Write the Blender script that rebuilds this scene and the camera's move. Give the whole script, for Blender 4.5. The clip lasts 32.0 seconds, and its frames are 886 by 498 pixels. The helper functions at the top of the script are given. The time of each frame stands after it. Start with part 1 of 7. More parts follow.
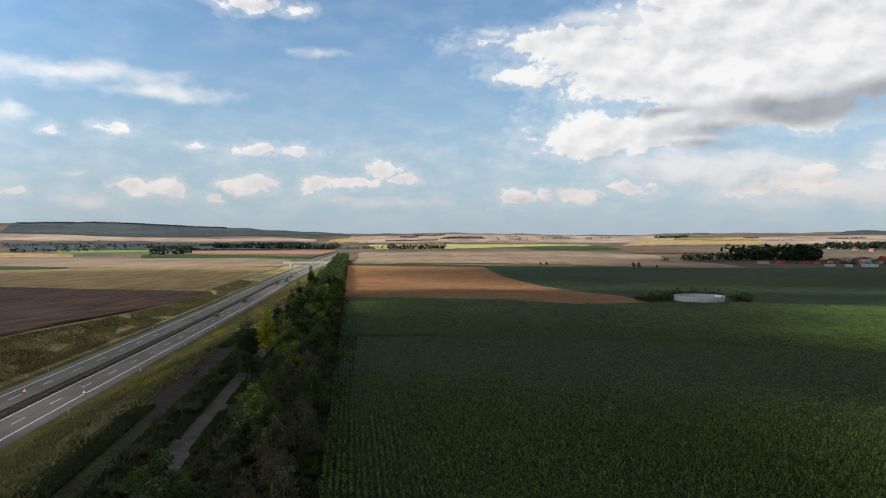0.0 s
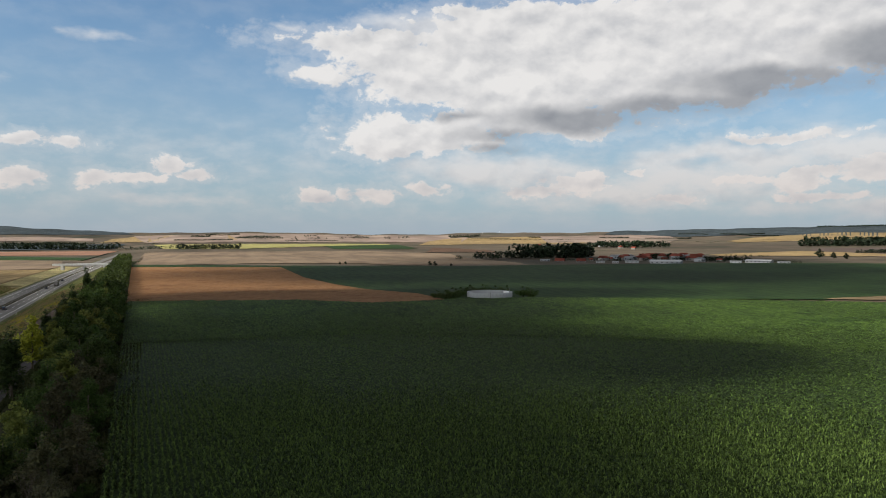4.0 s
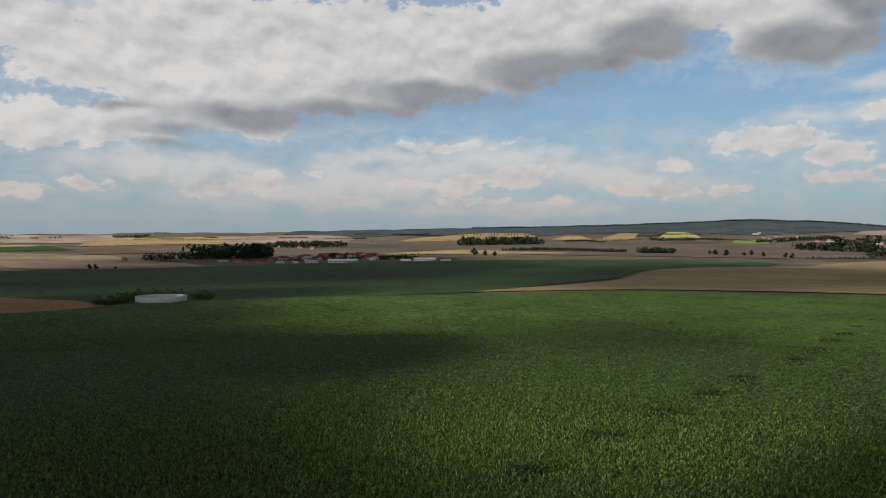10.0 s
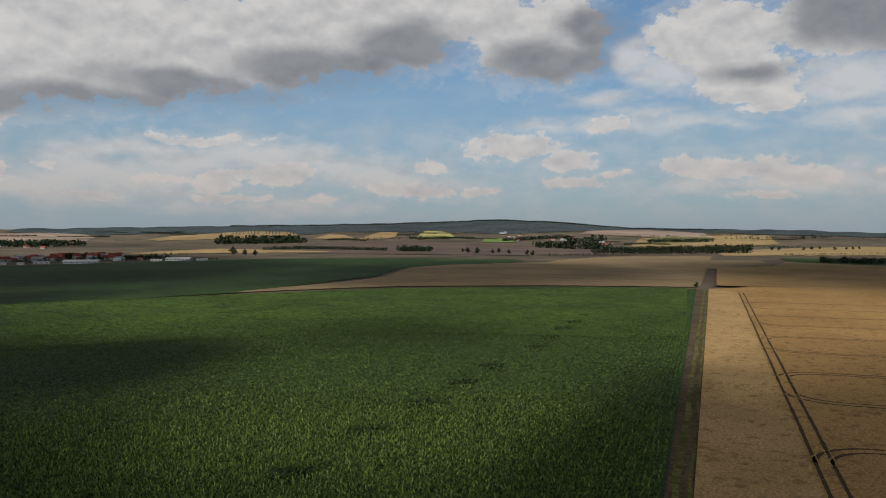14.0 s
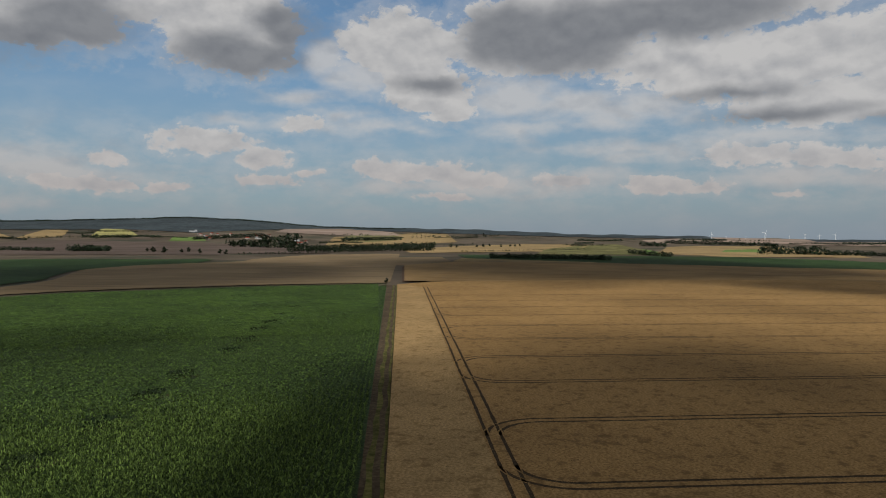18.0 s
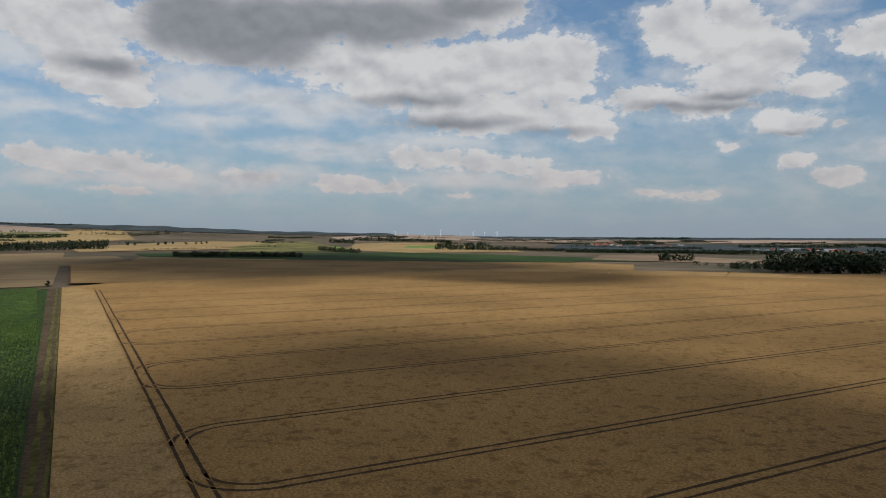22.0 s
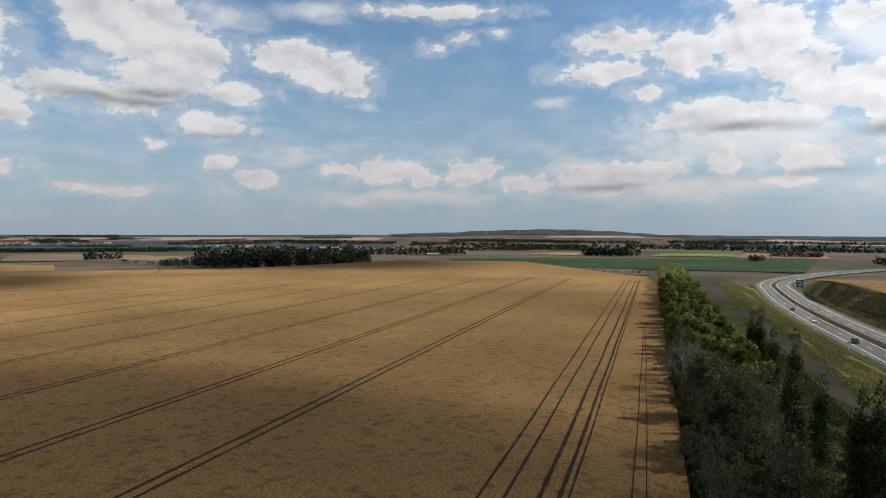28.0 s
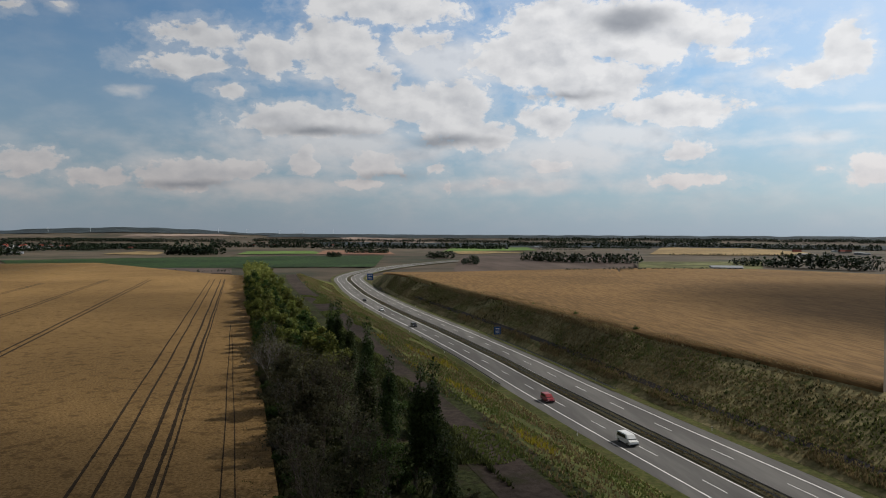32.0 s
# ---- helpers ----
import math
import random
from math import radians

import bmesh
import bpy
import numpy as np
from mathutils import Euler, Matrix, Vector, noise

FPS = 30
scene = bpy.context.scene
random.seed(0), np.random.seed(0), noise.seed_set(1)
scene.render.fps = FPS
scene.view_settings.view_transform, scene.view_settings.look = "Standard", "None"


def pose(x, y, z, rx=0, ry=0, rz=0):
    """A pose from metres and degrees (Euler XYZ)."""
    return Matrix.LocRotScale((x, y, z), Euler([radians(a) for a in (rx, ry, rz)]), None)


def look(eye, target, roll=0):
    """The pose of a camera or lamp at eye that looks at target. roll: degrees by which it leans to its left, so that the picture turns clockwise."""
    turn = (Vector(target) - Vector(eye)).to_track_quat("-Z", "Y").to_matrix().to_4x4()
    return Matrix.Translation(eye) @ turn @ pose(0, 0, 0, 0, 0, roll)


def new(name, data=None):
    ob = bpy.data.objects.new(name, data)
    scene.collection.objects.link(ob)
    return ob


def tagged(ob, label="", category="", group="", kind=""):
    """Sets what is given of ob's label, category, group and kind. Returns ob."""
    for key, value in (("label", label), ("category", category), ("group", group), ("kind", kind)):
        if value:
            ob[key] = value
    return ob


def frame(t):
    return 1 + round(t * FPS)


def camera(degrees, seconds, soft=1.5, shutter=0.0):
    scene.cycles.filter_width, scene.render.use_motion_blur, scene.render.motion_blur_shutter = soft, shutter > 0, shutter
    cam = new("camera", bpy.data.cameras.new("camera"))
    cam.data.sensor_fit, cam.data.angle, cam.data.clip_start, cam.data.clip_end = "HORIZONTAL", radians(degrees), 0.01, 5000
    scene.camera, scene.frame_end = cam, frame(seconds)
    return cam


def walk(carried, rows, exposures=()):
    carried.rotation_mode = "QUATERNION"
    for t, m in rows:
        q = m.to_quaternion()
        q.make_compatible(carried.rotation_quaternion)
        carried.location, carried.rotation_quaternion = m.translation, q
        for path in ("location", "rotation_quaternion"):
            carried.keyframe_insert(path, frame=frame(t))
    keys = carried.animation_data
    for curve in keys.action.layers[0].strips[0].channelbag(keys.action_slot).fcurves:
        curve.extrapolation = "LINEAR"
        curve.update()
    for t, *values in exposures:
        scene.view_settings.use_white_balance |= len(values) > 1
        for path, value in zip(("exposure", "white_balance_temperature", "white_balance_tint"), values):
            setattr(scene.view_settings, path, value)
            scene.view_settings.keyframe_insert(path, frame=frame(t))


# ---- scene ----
# The lookout hovers 28 m over the fields and turns clockwise from the motorway to the motorway again.
EYE = 28.0
ROWS = [  # seconds, bearing, pitch, roll
    (0.0, -0.00, -0.94, 0.05), (0.5, 1.90, -0.94, 0.05), (1.0, 3.84, -0.95, 0.05), (1.5, 5.82, -0.96, 0.06),
    (2.0, 7.86, -0.97, 0.07), (2.5, 9.92, -0.97, 0.06), (3.0, 11.99, -0.97, 0.06), (3.5, 14.06, -0.97, 0.07),
    (5.5, 22.40, -0.96, 0.08), (6.0, 24.48, -0.96, 0.08), (6.5, 26.57, -0.96, 0.10), (7.0, 28.70, -0.96, 0.10),
    (7.5, 30.79, -0.96, 0.10), (8.0, 32.90, -0.95, 0.09), (8.5, 35.05, -0.95, 0.07), (9.0, 37.19, -0.94, 0.07),
    (9.5, 39.38, -0.93, 0.06), (10.0, 41.62, -0.93, 0.06), (10.5, 43.90, -0.93, 0.07), (11.0, 46.06, -0.93, 0.09),
    (11.5, 48.45, -0.94, 0.10), (12.0, 50.89, -0.95, 0.11), (12.5, 53.34, -0.97, 0.12), (13.0, 55.78, -0.98, 0.13),
    (13.5, 58.19, -1.00, 0.13), (14.0, 60.65, -1.01, 0.14), (14.5, 63.08, -1.02, 0.16), (16.5, 72.25, -1.03, 0.17),
    (17.0, 76.48, -1.04, 0.18), (17.5, 80.93, -1.05, 0.19), (18.0, 84.91, -1.06, 0.19), (18.5, 88.59, -1.08, 0.19),
    (19.0, 92.60, -1.11, 0.19), (19.5, 95.69, -1.13, 0.20), (20.0, 98.34, -1.15, 0.22), (20.5, 100.98, -1.17, 0.24),
    (21.0, 103.76, -1.18, 0.26), (21.5, 106.64, -1.19, 0.26), (22.0, 109.54, -1.20, 0.25), (22.5, 112.49, -1.20, 0.24),
    (23.0, 115.50, -1.21, 0.22), (23.5, 118.92, -1.21, 0.20), (24.0, 122.64, -1.22, 0.19), (24.5, 126.43, -1.23, 0.18),
    (26.5, 141.83, -1.23, 0.18), (27.0, 145.66, -1.24, 0.19), (27.5, 149.53, -1.24, 0.20), (28.0, 153.41, -1.24, 0.21),
    (28.5, 157.34, -1.25, 0.23), (29.0, 161.36, -1.25, 0.24), (29.5, 165.52, -1.25, 0.25), (30.0, 169.66, -1.25, 0.24),
    (30.5, 173.81, -1.25, 0.22), (31.0, 178.01, -1.25, 0.22), (31.5, 182.21, -1.26, 0.20), (32.0, 186.05, -1.26, 0.20),
]
cam = camera(64.04, 32.0, soft=1.0)
walk(cam, [(t, pose(0, 0, EYE, 90 + p, -r, -a)) for t, a, p, r in ROWS],
     exposures=[(0.0, 0.73, 6400, 10), (6.0, 0.38, 6500, 10), (9.0, 0.28, 6500, 10), (13.0, 0.13, 6500, 10), (19.0, -0.13, 6400, 10), (20.5, -0.14, 6350, 10), (22.0, 0.13, 6280, 10), (23.0, 0.17, 6250, 10), (24.5, 0.16, 6250, 10), (28.0, 0.36, 6250, 10), (30.0, 0.26, 6350, 10), (31.0, 0.1, 6300, 10), (32.0, -0.14, 6300, 10)])

# ---- light ----
SUN_AZ, SUN_EL = -110.0, 40.0
sun = new("sun", bpy.data.lights.new("sun", "SUN"))
sun.data.energy, sun.data.angle, sun.data.color = 5.0, radians(0.53), (1.0, 0.94, 0.84)
SUN_DIR = Vector((math.sin(radians(SUN_AZ)) * math.cos(radians(SUN_EL)),
                  math.cos(radians(SUN_AZ)) * math.cos(radians(SUN_EL)), math.sin(radians(SUN_EL))))
sun.matrix_world = look(SUN_DIR * 100, (0, 0, 0))


class Nodes:
    """Short hand for building a node tree."""

    def __init__(self, tree):
        self.tree = tree
        tree.nodes.clear()

    def add(self, kind, **settings):
        n = self.tree.nodes.new(kind)
        for key, value in settings.items():
            if key == "operation":
                n.operation = value
            elif key == "noise_dimensions":
                n.noise_dimensions = value
            elif key == "data_type":
                n.data_type = value
            elif key == "blend_type":
                n.blend_type = value
            elif key == "use_clamp":
                n.use_clamp = value
            elif key == "interpolation_type":
                n.interpolation_type = value
        return n

    def link(self, a, b):
        self.tree.links.new(a, b)

    def fill(self, socket, v):
        if isinstance(v, (int, float)):
            socket.default_value = v
        elif isinstance(v, tuple):
            socket.default_value = v
        else:
            self.link(v, socket)

    def math(self, op, a, b=0.0, c=0.0, clamp=False):
        n = self.add("ShaderNodeMath", operation=op, use_clamp=clamp)
        for s, v in zip(n.inputs, (a, b, c)):
            self.fill(s, v)
        return n.outputs[0]

    def vec(self, op, a, b=(0.0, 0.0, 0.0)):
        n = self.add("ShaderNodeVectorMath", operation=op)
        self.fill(n.inputs[0], a)
        if op == "SCALE":
            self.fill(n.inputs[3], b)
        elif op != "LENGTH":
            self.fill(n.inputs[1], b)
        return n.outputs[1] if op == "LENGTH" else n.outputs[0]

    def noise(self, vector, scale, detail=4.0, rough=0.55, out=0):
        n = self.add("ShaderNodeTexNoise", noise_dimensions="3D")
        if vector is not None:
            self.link(vector, n.inputs["Vector"])
        n.inputs["Scale"].default_value = scale
        n.inputs["Detail"].default_value = detail
        n.inputs["Roughness"].default_value = rough
        return n.outputs[out]

    def ramp(self, value, lo, hi, to_lo=0.0, to_hi=1.0, smooth=True):
        n = self.add("ShaderNodeMapRange", interpolation_type="SMOOTHSTEP" if smooth else "LINEAR")
        for s, v in zip(n.inputs, (value, lo, hi, to_lo, to_hi)):
            self.fill(s, v)
        return n.outputs[0]

    def mix(self, f, a, b, blend="MIX"):
        n = self.add("ShaderNodeMix", data_type="RGBA", blend_type=blend)
        self.fill(n.inputs[0], f)
        self.fill(n.inputs[6], a if not isinstance(a, tuple) else (*a[:3], 1.0))
        self.fill(n.inputs[7], b if not isinstance(b, tuple) else (*b[:3], 1.0))
        return n.outputs[2]


# Clouds: bearing, height, half width and half height in degrees.
HEAPS_A = [(-29.1, 7.7, 0.8, 0.3), (-24.9, 8.0, 1.4, 0.5), (-19.3, 7.1, 1.0, 0.3), (-15.3, 6.7, 1.7, 0.4), (-12.3, 6.7, 2.3, 0.4), (-14.0, 7.0, 0.9, 0.4), (-23.4, 3.6, 1.3, 0.6), (-21.1, 3.7, 1.2, 0.7), (-15.1, 4.1, 1.9, 0.8), (-18.1, 3.0, 0.8, 0.4), (-9.9, 4.3, 1.5, 0.8), (-6.5, 4.4, 1.8, 0.5), (-5.0, 5.4, 1.8, 0.9), (-3.4, 4.7, 1.6, 0.5), (-31.0, 3.1, 1.0, 0.4), (-14.9, 17.5, 2.8, 0.6), (-11.8, 17.3, 1.3, 0.4)]
HEAPS_B = [(10.9, 15.1, 7.3, 1.3), (6.5, 12.7, 2.3, 0.9), (17.9, 13.3, 10.7, 3.2), (25.2, 15.1, 13.4, 3.4), (36.4, 14.8, 14.9, 3.7), (34.2, 12.4, 13.1, 2.8), (11.1, 7.9, 4.7, 2.0), (16.6, 8.1, 5.4, 1.5), (22.5, 9.3, 9.0, 1.7), (45.9, 14.9, 12.9, 2.9), (17.9, 17.4, 3.1, 0.7), (5.8, 3.2, 2.0, 0.8), (10.4, 3.3, 2.7, 0.7), (14.8, 3.9, 2.0, 0.7), (27.9, 4.5, 2.0, 0.8), (24.1, 3.7, 3.2, 0.7), (34.2, 2.9, 2.4, 0.4), (48.0, 5.0, 3.1, 0.9), (42.8, 4.1, 2.0, 0.8), (44.4, 4.8, 2.4, 0.6), (51.4, 2.8, 1.6, 0.5), (55.5, 3.9, 1.5, 0.7)]
HEAPS_C = [(22.4, 12.2, 7.7, 4.2), (31.8, 13.1, 8.9, 4.1), (42.5, 14.5, 9.7, 3.6), (52.5, 16.0, 10.3, 3.6), (60.6, 17.4, 7.9, 2.4), (68.3, 15.3, 5.8, 3.4), (80.5, 14.4, 3.1, 2.0), (82.2, 11.9, 2.0, 1.9), (66.3, 7.1, 4.2, 1.0), (70.6, 6.1, 2.3, 1.1), (60.0, 5.6, 1.6, 0.5), (70.8, 4.3, 2.9, 0.6), (74.4, 4.9, 0.8, 0.4), (81.3, 5.1, 3.1, 0.9), (26.1, 4.3, 3.1, 0.7), (21.9, 3.5, 1.2, 0.5), (31.4, 5.2, 1.3, 0.5), (42.5, 7.3, 4.9, 0.4), (48.0, 4.9, 3.5, 1.0), (39.0, 4.4, 1.7, 0.5), (43.0, 4.3, 2.2, 0.6), (58.9, 3.7, 4.9, 0.7), (63.3, 3.6, 1.7, 0.5), (50.7, 2.9, 2.1, 0.5), (44.3, 2.9, 3.2, 0.4)]
HEAPS_D = [(80.3, 15.0, 4.1, 2.7), (82.8, 12.8, 3.4, 2.4), (85.3, 10.2, 2.7, 0.9), (94.7, 16.0, 9.8, 3.2), (90.1, 14.7, 4.7, 2.5), (79.9, 5.4, 2.7, 0.7), (84.0, 5.1, 4.5, 0.9), (88.0, 4.6, 2.6, 0.7), (94.8, 4.4, 2.3, 0.7), (100.7, 4.1, 1.7, 0.5), (105.5, 3.8, 2.4, 0.6), (74.0, 4.9, 0.9, 0.4), (106.8, 6.4, 2.1, 0.9), (86.2, 3.1, 1.8, 0.4)]
HEAPS_E = [(82.7, 15.0, 4.7, 2.2), (83.9, 11.5, 4.0, 2.0), (85.5, 9.7, 2.5, 0.8), (93.6, 15.4, 7.9, 3.0), (102.1, 16.8, 12.1, 2.5), (111.2, 17.3, 6.2, 1.8), (109.0, 12.7, 10.3, 2.8), (117.8, 12.9, 4.8, 3.1), (113.5, 9.6, 7.9, 2.0), (120.8, 8.9, 2.3, 1.5), (102.6, 13.2, 5.4, 2.1), (73.8, 8.7, 1.9, 0.7), (127.5, 15.7, 3.0, 1.6), (131.9, 13.7, 4.1, 2.6), (132.3, 11.4, 4.2, 1.9), (126.0, 10.4, 3.7, 1.1), (129.8, 10.0, 3.3, 1.3), (134.9, 8.3, 1.8, 1.3)]
HEAPS_F = [(80.3, 5.3, 2.4, 0.8), (83.1, 5.1, 5.2, 0.8), (87.2, 4.6, 3.8, 0.7), (94.5, 4.5, 2.7, 0.7), (108.1, 6.1, 4.1, 1.0), (113.5, 5.6, 4.4, 1.0), (119.6, 4.6, 3.4, 0.7), (102.6, 4.0, 4.1, 0.6), (125.7, 3.3, 1.6, 0.4), (129.1, 3.0, 1.9, 0.4), (110.8, 3.1, 1.8, 0.3), (84.7, 3.3, 2.4, 0.3), (74.3, 4.9, 0.9, 0.4), (131.3, 6.8, 0.8, 0.5)]
HEAPS_G = [(127.1, 15.2, 2.2, 1.7), (130.0, 14.0, 3.3, 2.0), (134.0, 12.5, 3.4, 1.8), (137.3, 10.8, 2.6, 1.0), (125.2, 10.3, 3.7, 1.2), (130.4, 9.9, 4.6, 1.0), (131.6, 15.9, 2.0, 1.6), (140.7, 13.6, 3.9, 1.2), (144.6, 12.5, 2.9, 1.5), (146.8, 11.3, 1.3, 0.6), (152.3, 17.2, 5.0, 0.5), (152.7, 14.6, 1.1, 0.5), (155.0, 15.2, 0.6, 0.4), (135.2, 8.2, 2.5, 1.1), (138.7, 7.9, 0.8, 0.4), (131.5, 6.8, 0.7, 0.4), (135.8, 5.5, 1.1, 0.6), (122.1, 8.3, 1.0, 0.9), (125.7, 3.3, 1.6, 0.4), (138.7, 4.2, 1.9, 0.8), (145.5, 5.1, 2.2, 0.7), (149.1, 5.1, 3.2, 1.1), (151.6, 4.3, 1.7, 0.7), (156.2, 5.0, 2.0, 1.0), (160.0, 4.0, 2.5, 0.8)]
HEAPS_H = [(167.0, 14.6, 3.4, 1.2), (166.4, 12.5, 3.8, 0.9), (169.1, 10.8, 1.5, 0.6), (172.4, 13.5, 2.7, 1.5), (177.3, 14.4, 3.8, 2.4), (184.0, 15.0, 3.0, 1.1), (181.7, 17.4, 6.6, 1.4), (180.2, 11.7, 3.0, 1.9), (182.2, 10.4, 5.0, 1.8), (175.9, 8.6, 7.0, 1.5), (186.7, 9.8, 3.2, 2.5), (189.0, 7.8, 3.7, 1.5), (194.4, 8.9, 2.3, 1.6), (193.9, 13.6, 5.7, 2.6), (197.9, 11.6, 5.2, 2.2), (200.1, 15.2, 9.4, 2.5), (195.7, 16.3, 6.5, 2.0), (203.9, 9.4, 5.5, 1.5), (215.6, 12.7, 1.7, 2.1), (213.5, 11.4, 2.4, 1.0)]
HEAPS_I = [(155.4, 4.7, 2.0, 1.3), (160.7, 4.0, 2.3, 0.8), (166.2, 4.4, 4.0, 1.3), (170.3, 4.9, 2.3, 0.9), (175.0, 5.7, 1.4, 1.1), (181.3, 5.6, 2.6, 1.3), (179.5, 4.1, 2.3, 0.5), (185.6, 5.2, 1.2, 0.5), (186.5, 3.6, 0.6, 0.6), (190.4, 4.0, 1.8, 0.5), (194.5, 5.4, 1.8, 0.5), (205.0, 6.3, 2.2, 0.8), (204.8, 4.1, 2.9, 0.6), (208.3, 13.0, 2.3, 0.5), (217.1, 4.7, 1.7, 1.3), (214.0, 4.7, 0.5, 0.2), (154.8, 15.2, 0.9, 0.4), (157.7, 15.6, 0.9, 0.3)]
HEAPS = HEAPS_A + HEAPS_B + HEAPS_C + HEAPS_D + HEAPS_E + HEAPS_F + HEAPS_G + HEAPS_H + HEAPS_I
VEILS_1 = [(-27.8, 11.7, 6.0, 0.8), (-21.8, 10.7, 5.5, 0.6), (3.4, 16.0, 1.2, 0.3), (-10.1, 14.3, 1.9, 0.3), (-26.8, 2.6, 2.2, 0.5), (-4.3, 2.7, 4.5, 0.5), (-31.0, 8.7, 1.3, 0.5), (-27.5, 4.6, 1.1, 0.2)]
VEILS_2 = [(35.1, 6.3, 4.0, 0.9), (46.0, 7.2, 3.2, 0.5), (40.7, 5.7, 6.7, 1.3), (52.4, 5.7, 5.3, 1.2), (20.6, 5.4, 9.9, 1.8), (36.4, 4.5, 12.9, 1.8), (46.8, 2.1, 9.7, 0.8), (14.4, 16.1, 6.6, 1.6)]
VEILS_3 = [(75.8, 13.8, 2.6, 1.7), (72.8, 8.8, 3.1, 0.7), (69.2, 8.7, 2.9, 0.6), (73.2, 10.7, 3.1, 0.7), (77.3, 9.4, 2.2, 0.6), (38.1, 6.5, 5.6, 0.9), (47.1, 6.1, 9.0, 1.6), (29.8, 3.4, 9.9, 1.5), (56.2, 4.6, 9.0, 1.4)]
VEILS_4 = [(90.5, 10.9, 6.0, 1.9), (79.9, 8.7, 5.9, 0.7), (83.1, 8.3, 2.7, 0.6), (90.1, 8.5, 3.4, 0.7), (100.7, 9.9, 6.1, 1.6), (100.7, 6.4, 4.5, 0.8), (94.0, 4.3, 8.3, 1.3), (81.7, 4.0, 7.2, 0.9)]
VEILS_5 = [(78.8, 12.7, 4.5, 2.0), (76.3, 9.6, 2.5, 0.8), (82.3, 8.6, 2.2, 0.7), (91.0, 8.3, 3.5, 1.0), (99.9, 6.9, 7.2, 0.8), (109.0, 7.5, 8.1, 1.1), (95.4, 10.4, 6.7, 1.7), (88.8, 4.1, 10.6, 1.1), (113.5, 4.3, 11.4, 1.1), (127.1, 12.2, 2.3, 0.8)]
VEILS_6 = [(136.0, 16.1, 2.9, 1.2), (143.3, 17.0, 3.1, 0.7), (141.5, 5.9, 2.6, 0.8), (149.6, 2.9, 9.9, 0.8), (147.3, 10.0, 1.3, 0.3), (162.2, 10.3, 1.1, 0.3), (165.3, 5.1, 3.9, 1.0), (167.5, 3.8, 6.8, 1.1), (128.5, 3.2, 4.5, 0.5), (157.7, 15.6, 0.6, 0.3)]
VEILS_7 = [(211.3, 11.6, 4.1, 0.8), (210.2, 8.9, 3.0, 0.5), (212.9, 6.9, 4.7, 0.6), (216.3, 8.8, 2.4, 0.3), (177.7, 6.9, 11.5, 2.2), (175.9, 12.4, 2.6, 1.3), (186.7, 13.5, 6.8, 2.6), (195.8, 6.4, 7.9, 2.2), (171.1, 3.6, 14.7, 1.1), (200.1, 7.7, 8.5, 1.7), (191.3, 3.8, 13.3, 0.9), (162.7, 10.4, 0.8, 0.2)]
VEILS = VEILS_1 + VEILS_2 + VEILS_3 + VEILS_4 + VEILS_5 + VEILS_6 + VEILS_7
BASES_1 = [(27.0, 8.7, 5.0, 0.9), (34.2, 9.9, 9.7, 1.2), (42.8, 10.9, 9.0, 1.5), (51.3, 12.4, 8.0, 1.6), (20.2, 7.1, 3.2, 0.5), (17.0, 9.6, 2.7, 0.5)]
BASES_2 = [(27.9, 9.3, 8.5, 1.2), (20.6, 8.1, 4.1, 0.8), (40.8, 11.5, 8.3, 1.2), (51.1, 13.2, 9.0, 1.7), (57.9, 15.0, 5.4, 2.1), (68.7, 13.6, 5.6, 2.0), (73.1, 16.0, 3.5, 1.9)]
BASES_3 = [(90.5, 15.5, 4.7, 2.9), (97.1, 16.1, 9.1, 2.0), (104.3, 16.0, 5.3, 1.1), (84.0, 12.0, 4.0, 0.8)]
BASES_4 = [(93.6, 15.0, 7.4, 2.7), (102.6, 16.5, 11.2, 2.0), (111.2, 17.5, 5.3, 1.2), (110.3, 8.9, 6.3, 0.8), (118.3, 8.1, 3.8, 0.5), (72.8, 13.8, 2.0, 1.8), (127.2, 9.7, 4.2, 0.5), (107.2, 10.6, 5.4, 0.6), (131.6, 10.3, 3.9, 0.5)]
BASES_5 = [(130.8, 9.6, 5.8, 0.5), (135.6, 7.4, 2.1, 0.3)]
BASES_6 = [(200.5, 16.0, 3.8, 1.1), (186.8, 7.4, 4.1, 0.6), (175.9, 7.9, 4.8, 0.5), (195.7, 10.8, 3.5, 0.4), (181.8, 4.7, 2.7, 0.5), (166.2, 3.7, 3.6, 0.4)]
BASES = BASES_1 + BASES_2 + BASES_3 + BASES_4 + BASES_5 + BASES_6
CROWNS_1 = [(22.7, 11.9, 2.5, 1.3), (11.3, 8.7, 3.2, 1.1), (6.1, 12.7, 2.0, 0.7), (44.4, 13.9, 2.0, 0.9)]
CROWNS_2 = [(21.8, 12.1, 1.9, 1.1), (44.3, 13.7, 2.7, 0.9), (61.0, 15.3, 2.0, 1.2), (27.9, 13.1, 2.3, 0.7)]
CROWNS_3 = [(115.6, 15.0, 3.0, 0.8), (115.2, 10.0, 2.4, 0.8), (121.4, 9.1, 1.7, 1.3), (107.1, 13.4, 2.7, 1.1), (131.9, 14.1, 2.5, 1.5), (129.0, 15.5, 1.5, 0.9)]
CROWNS_4 = [(130.0, 13.6, 2.3, 1.2), (125.6, 10.6, 2.5, 0.7), (134.8, 8.7, 1.6, 0.8)]
CROWNS = CROWNS_1 + CROWNS_2 + CROWNS_3 + CROWNS_4


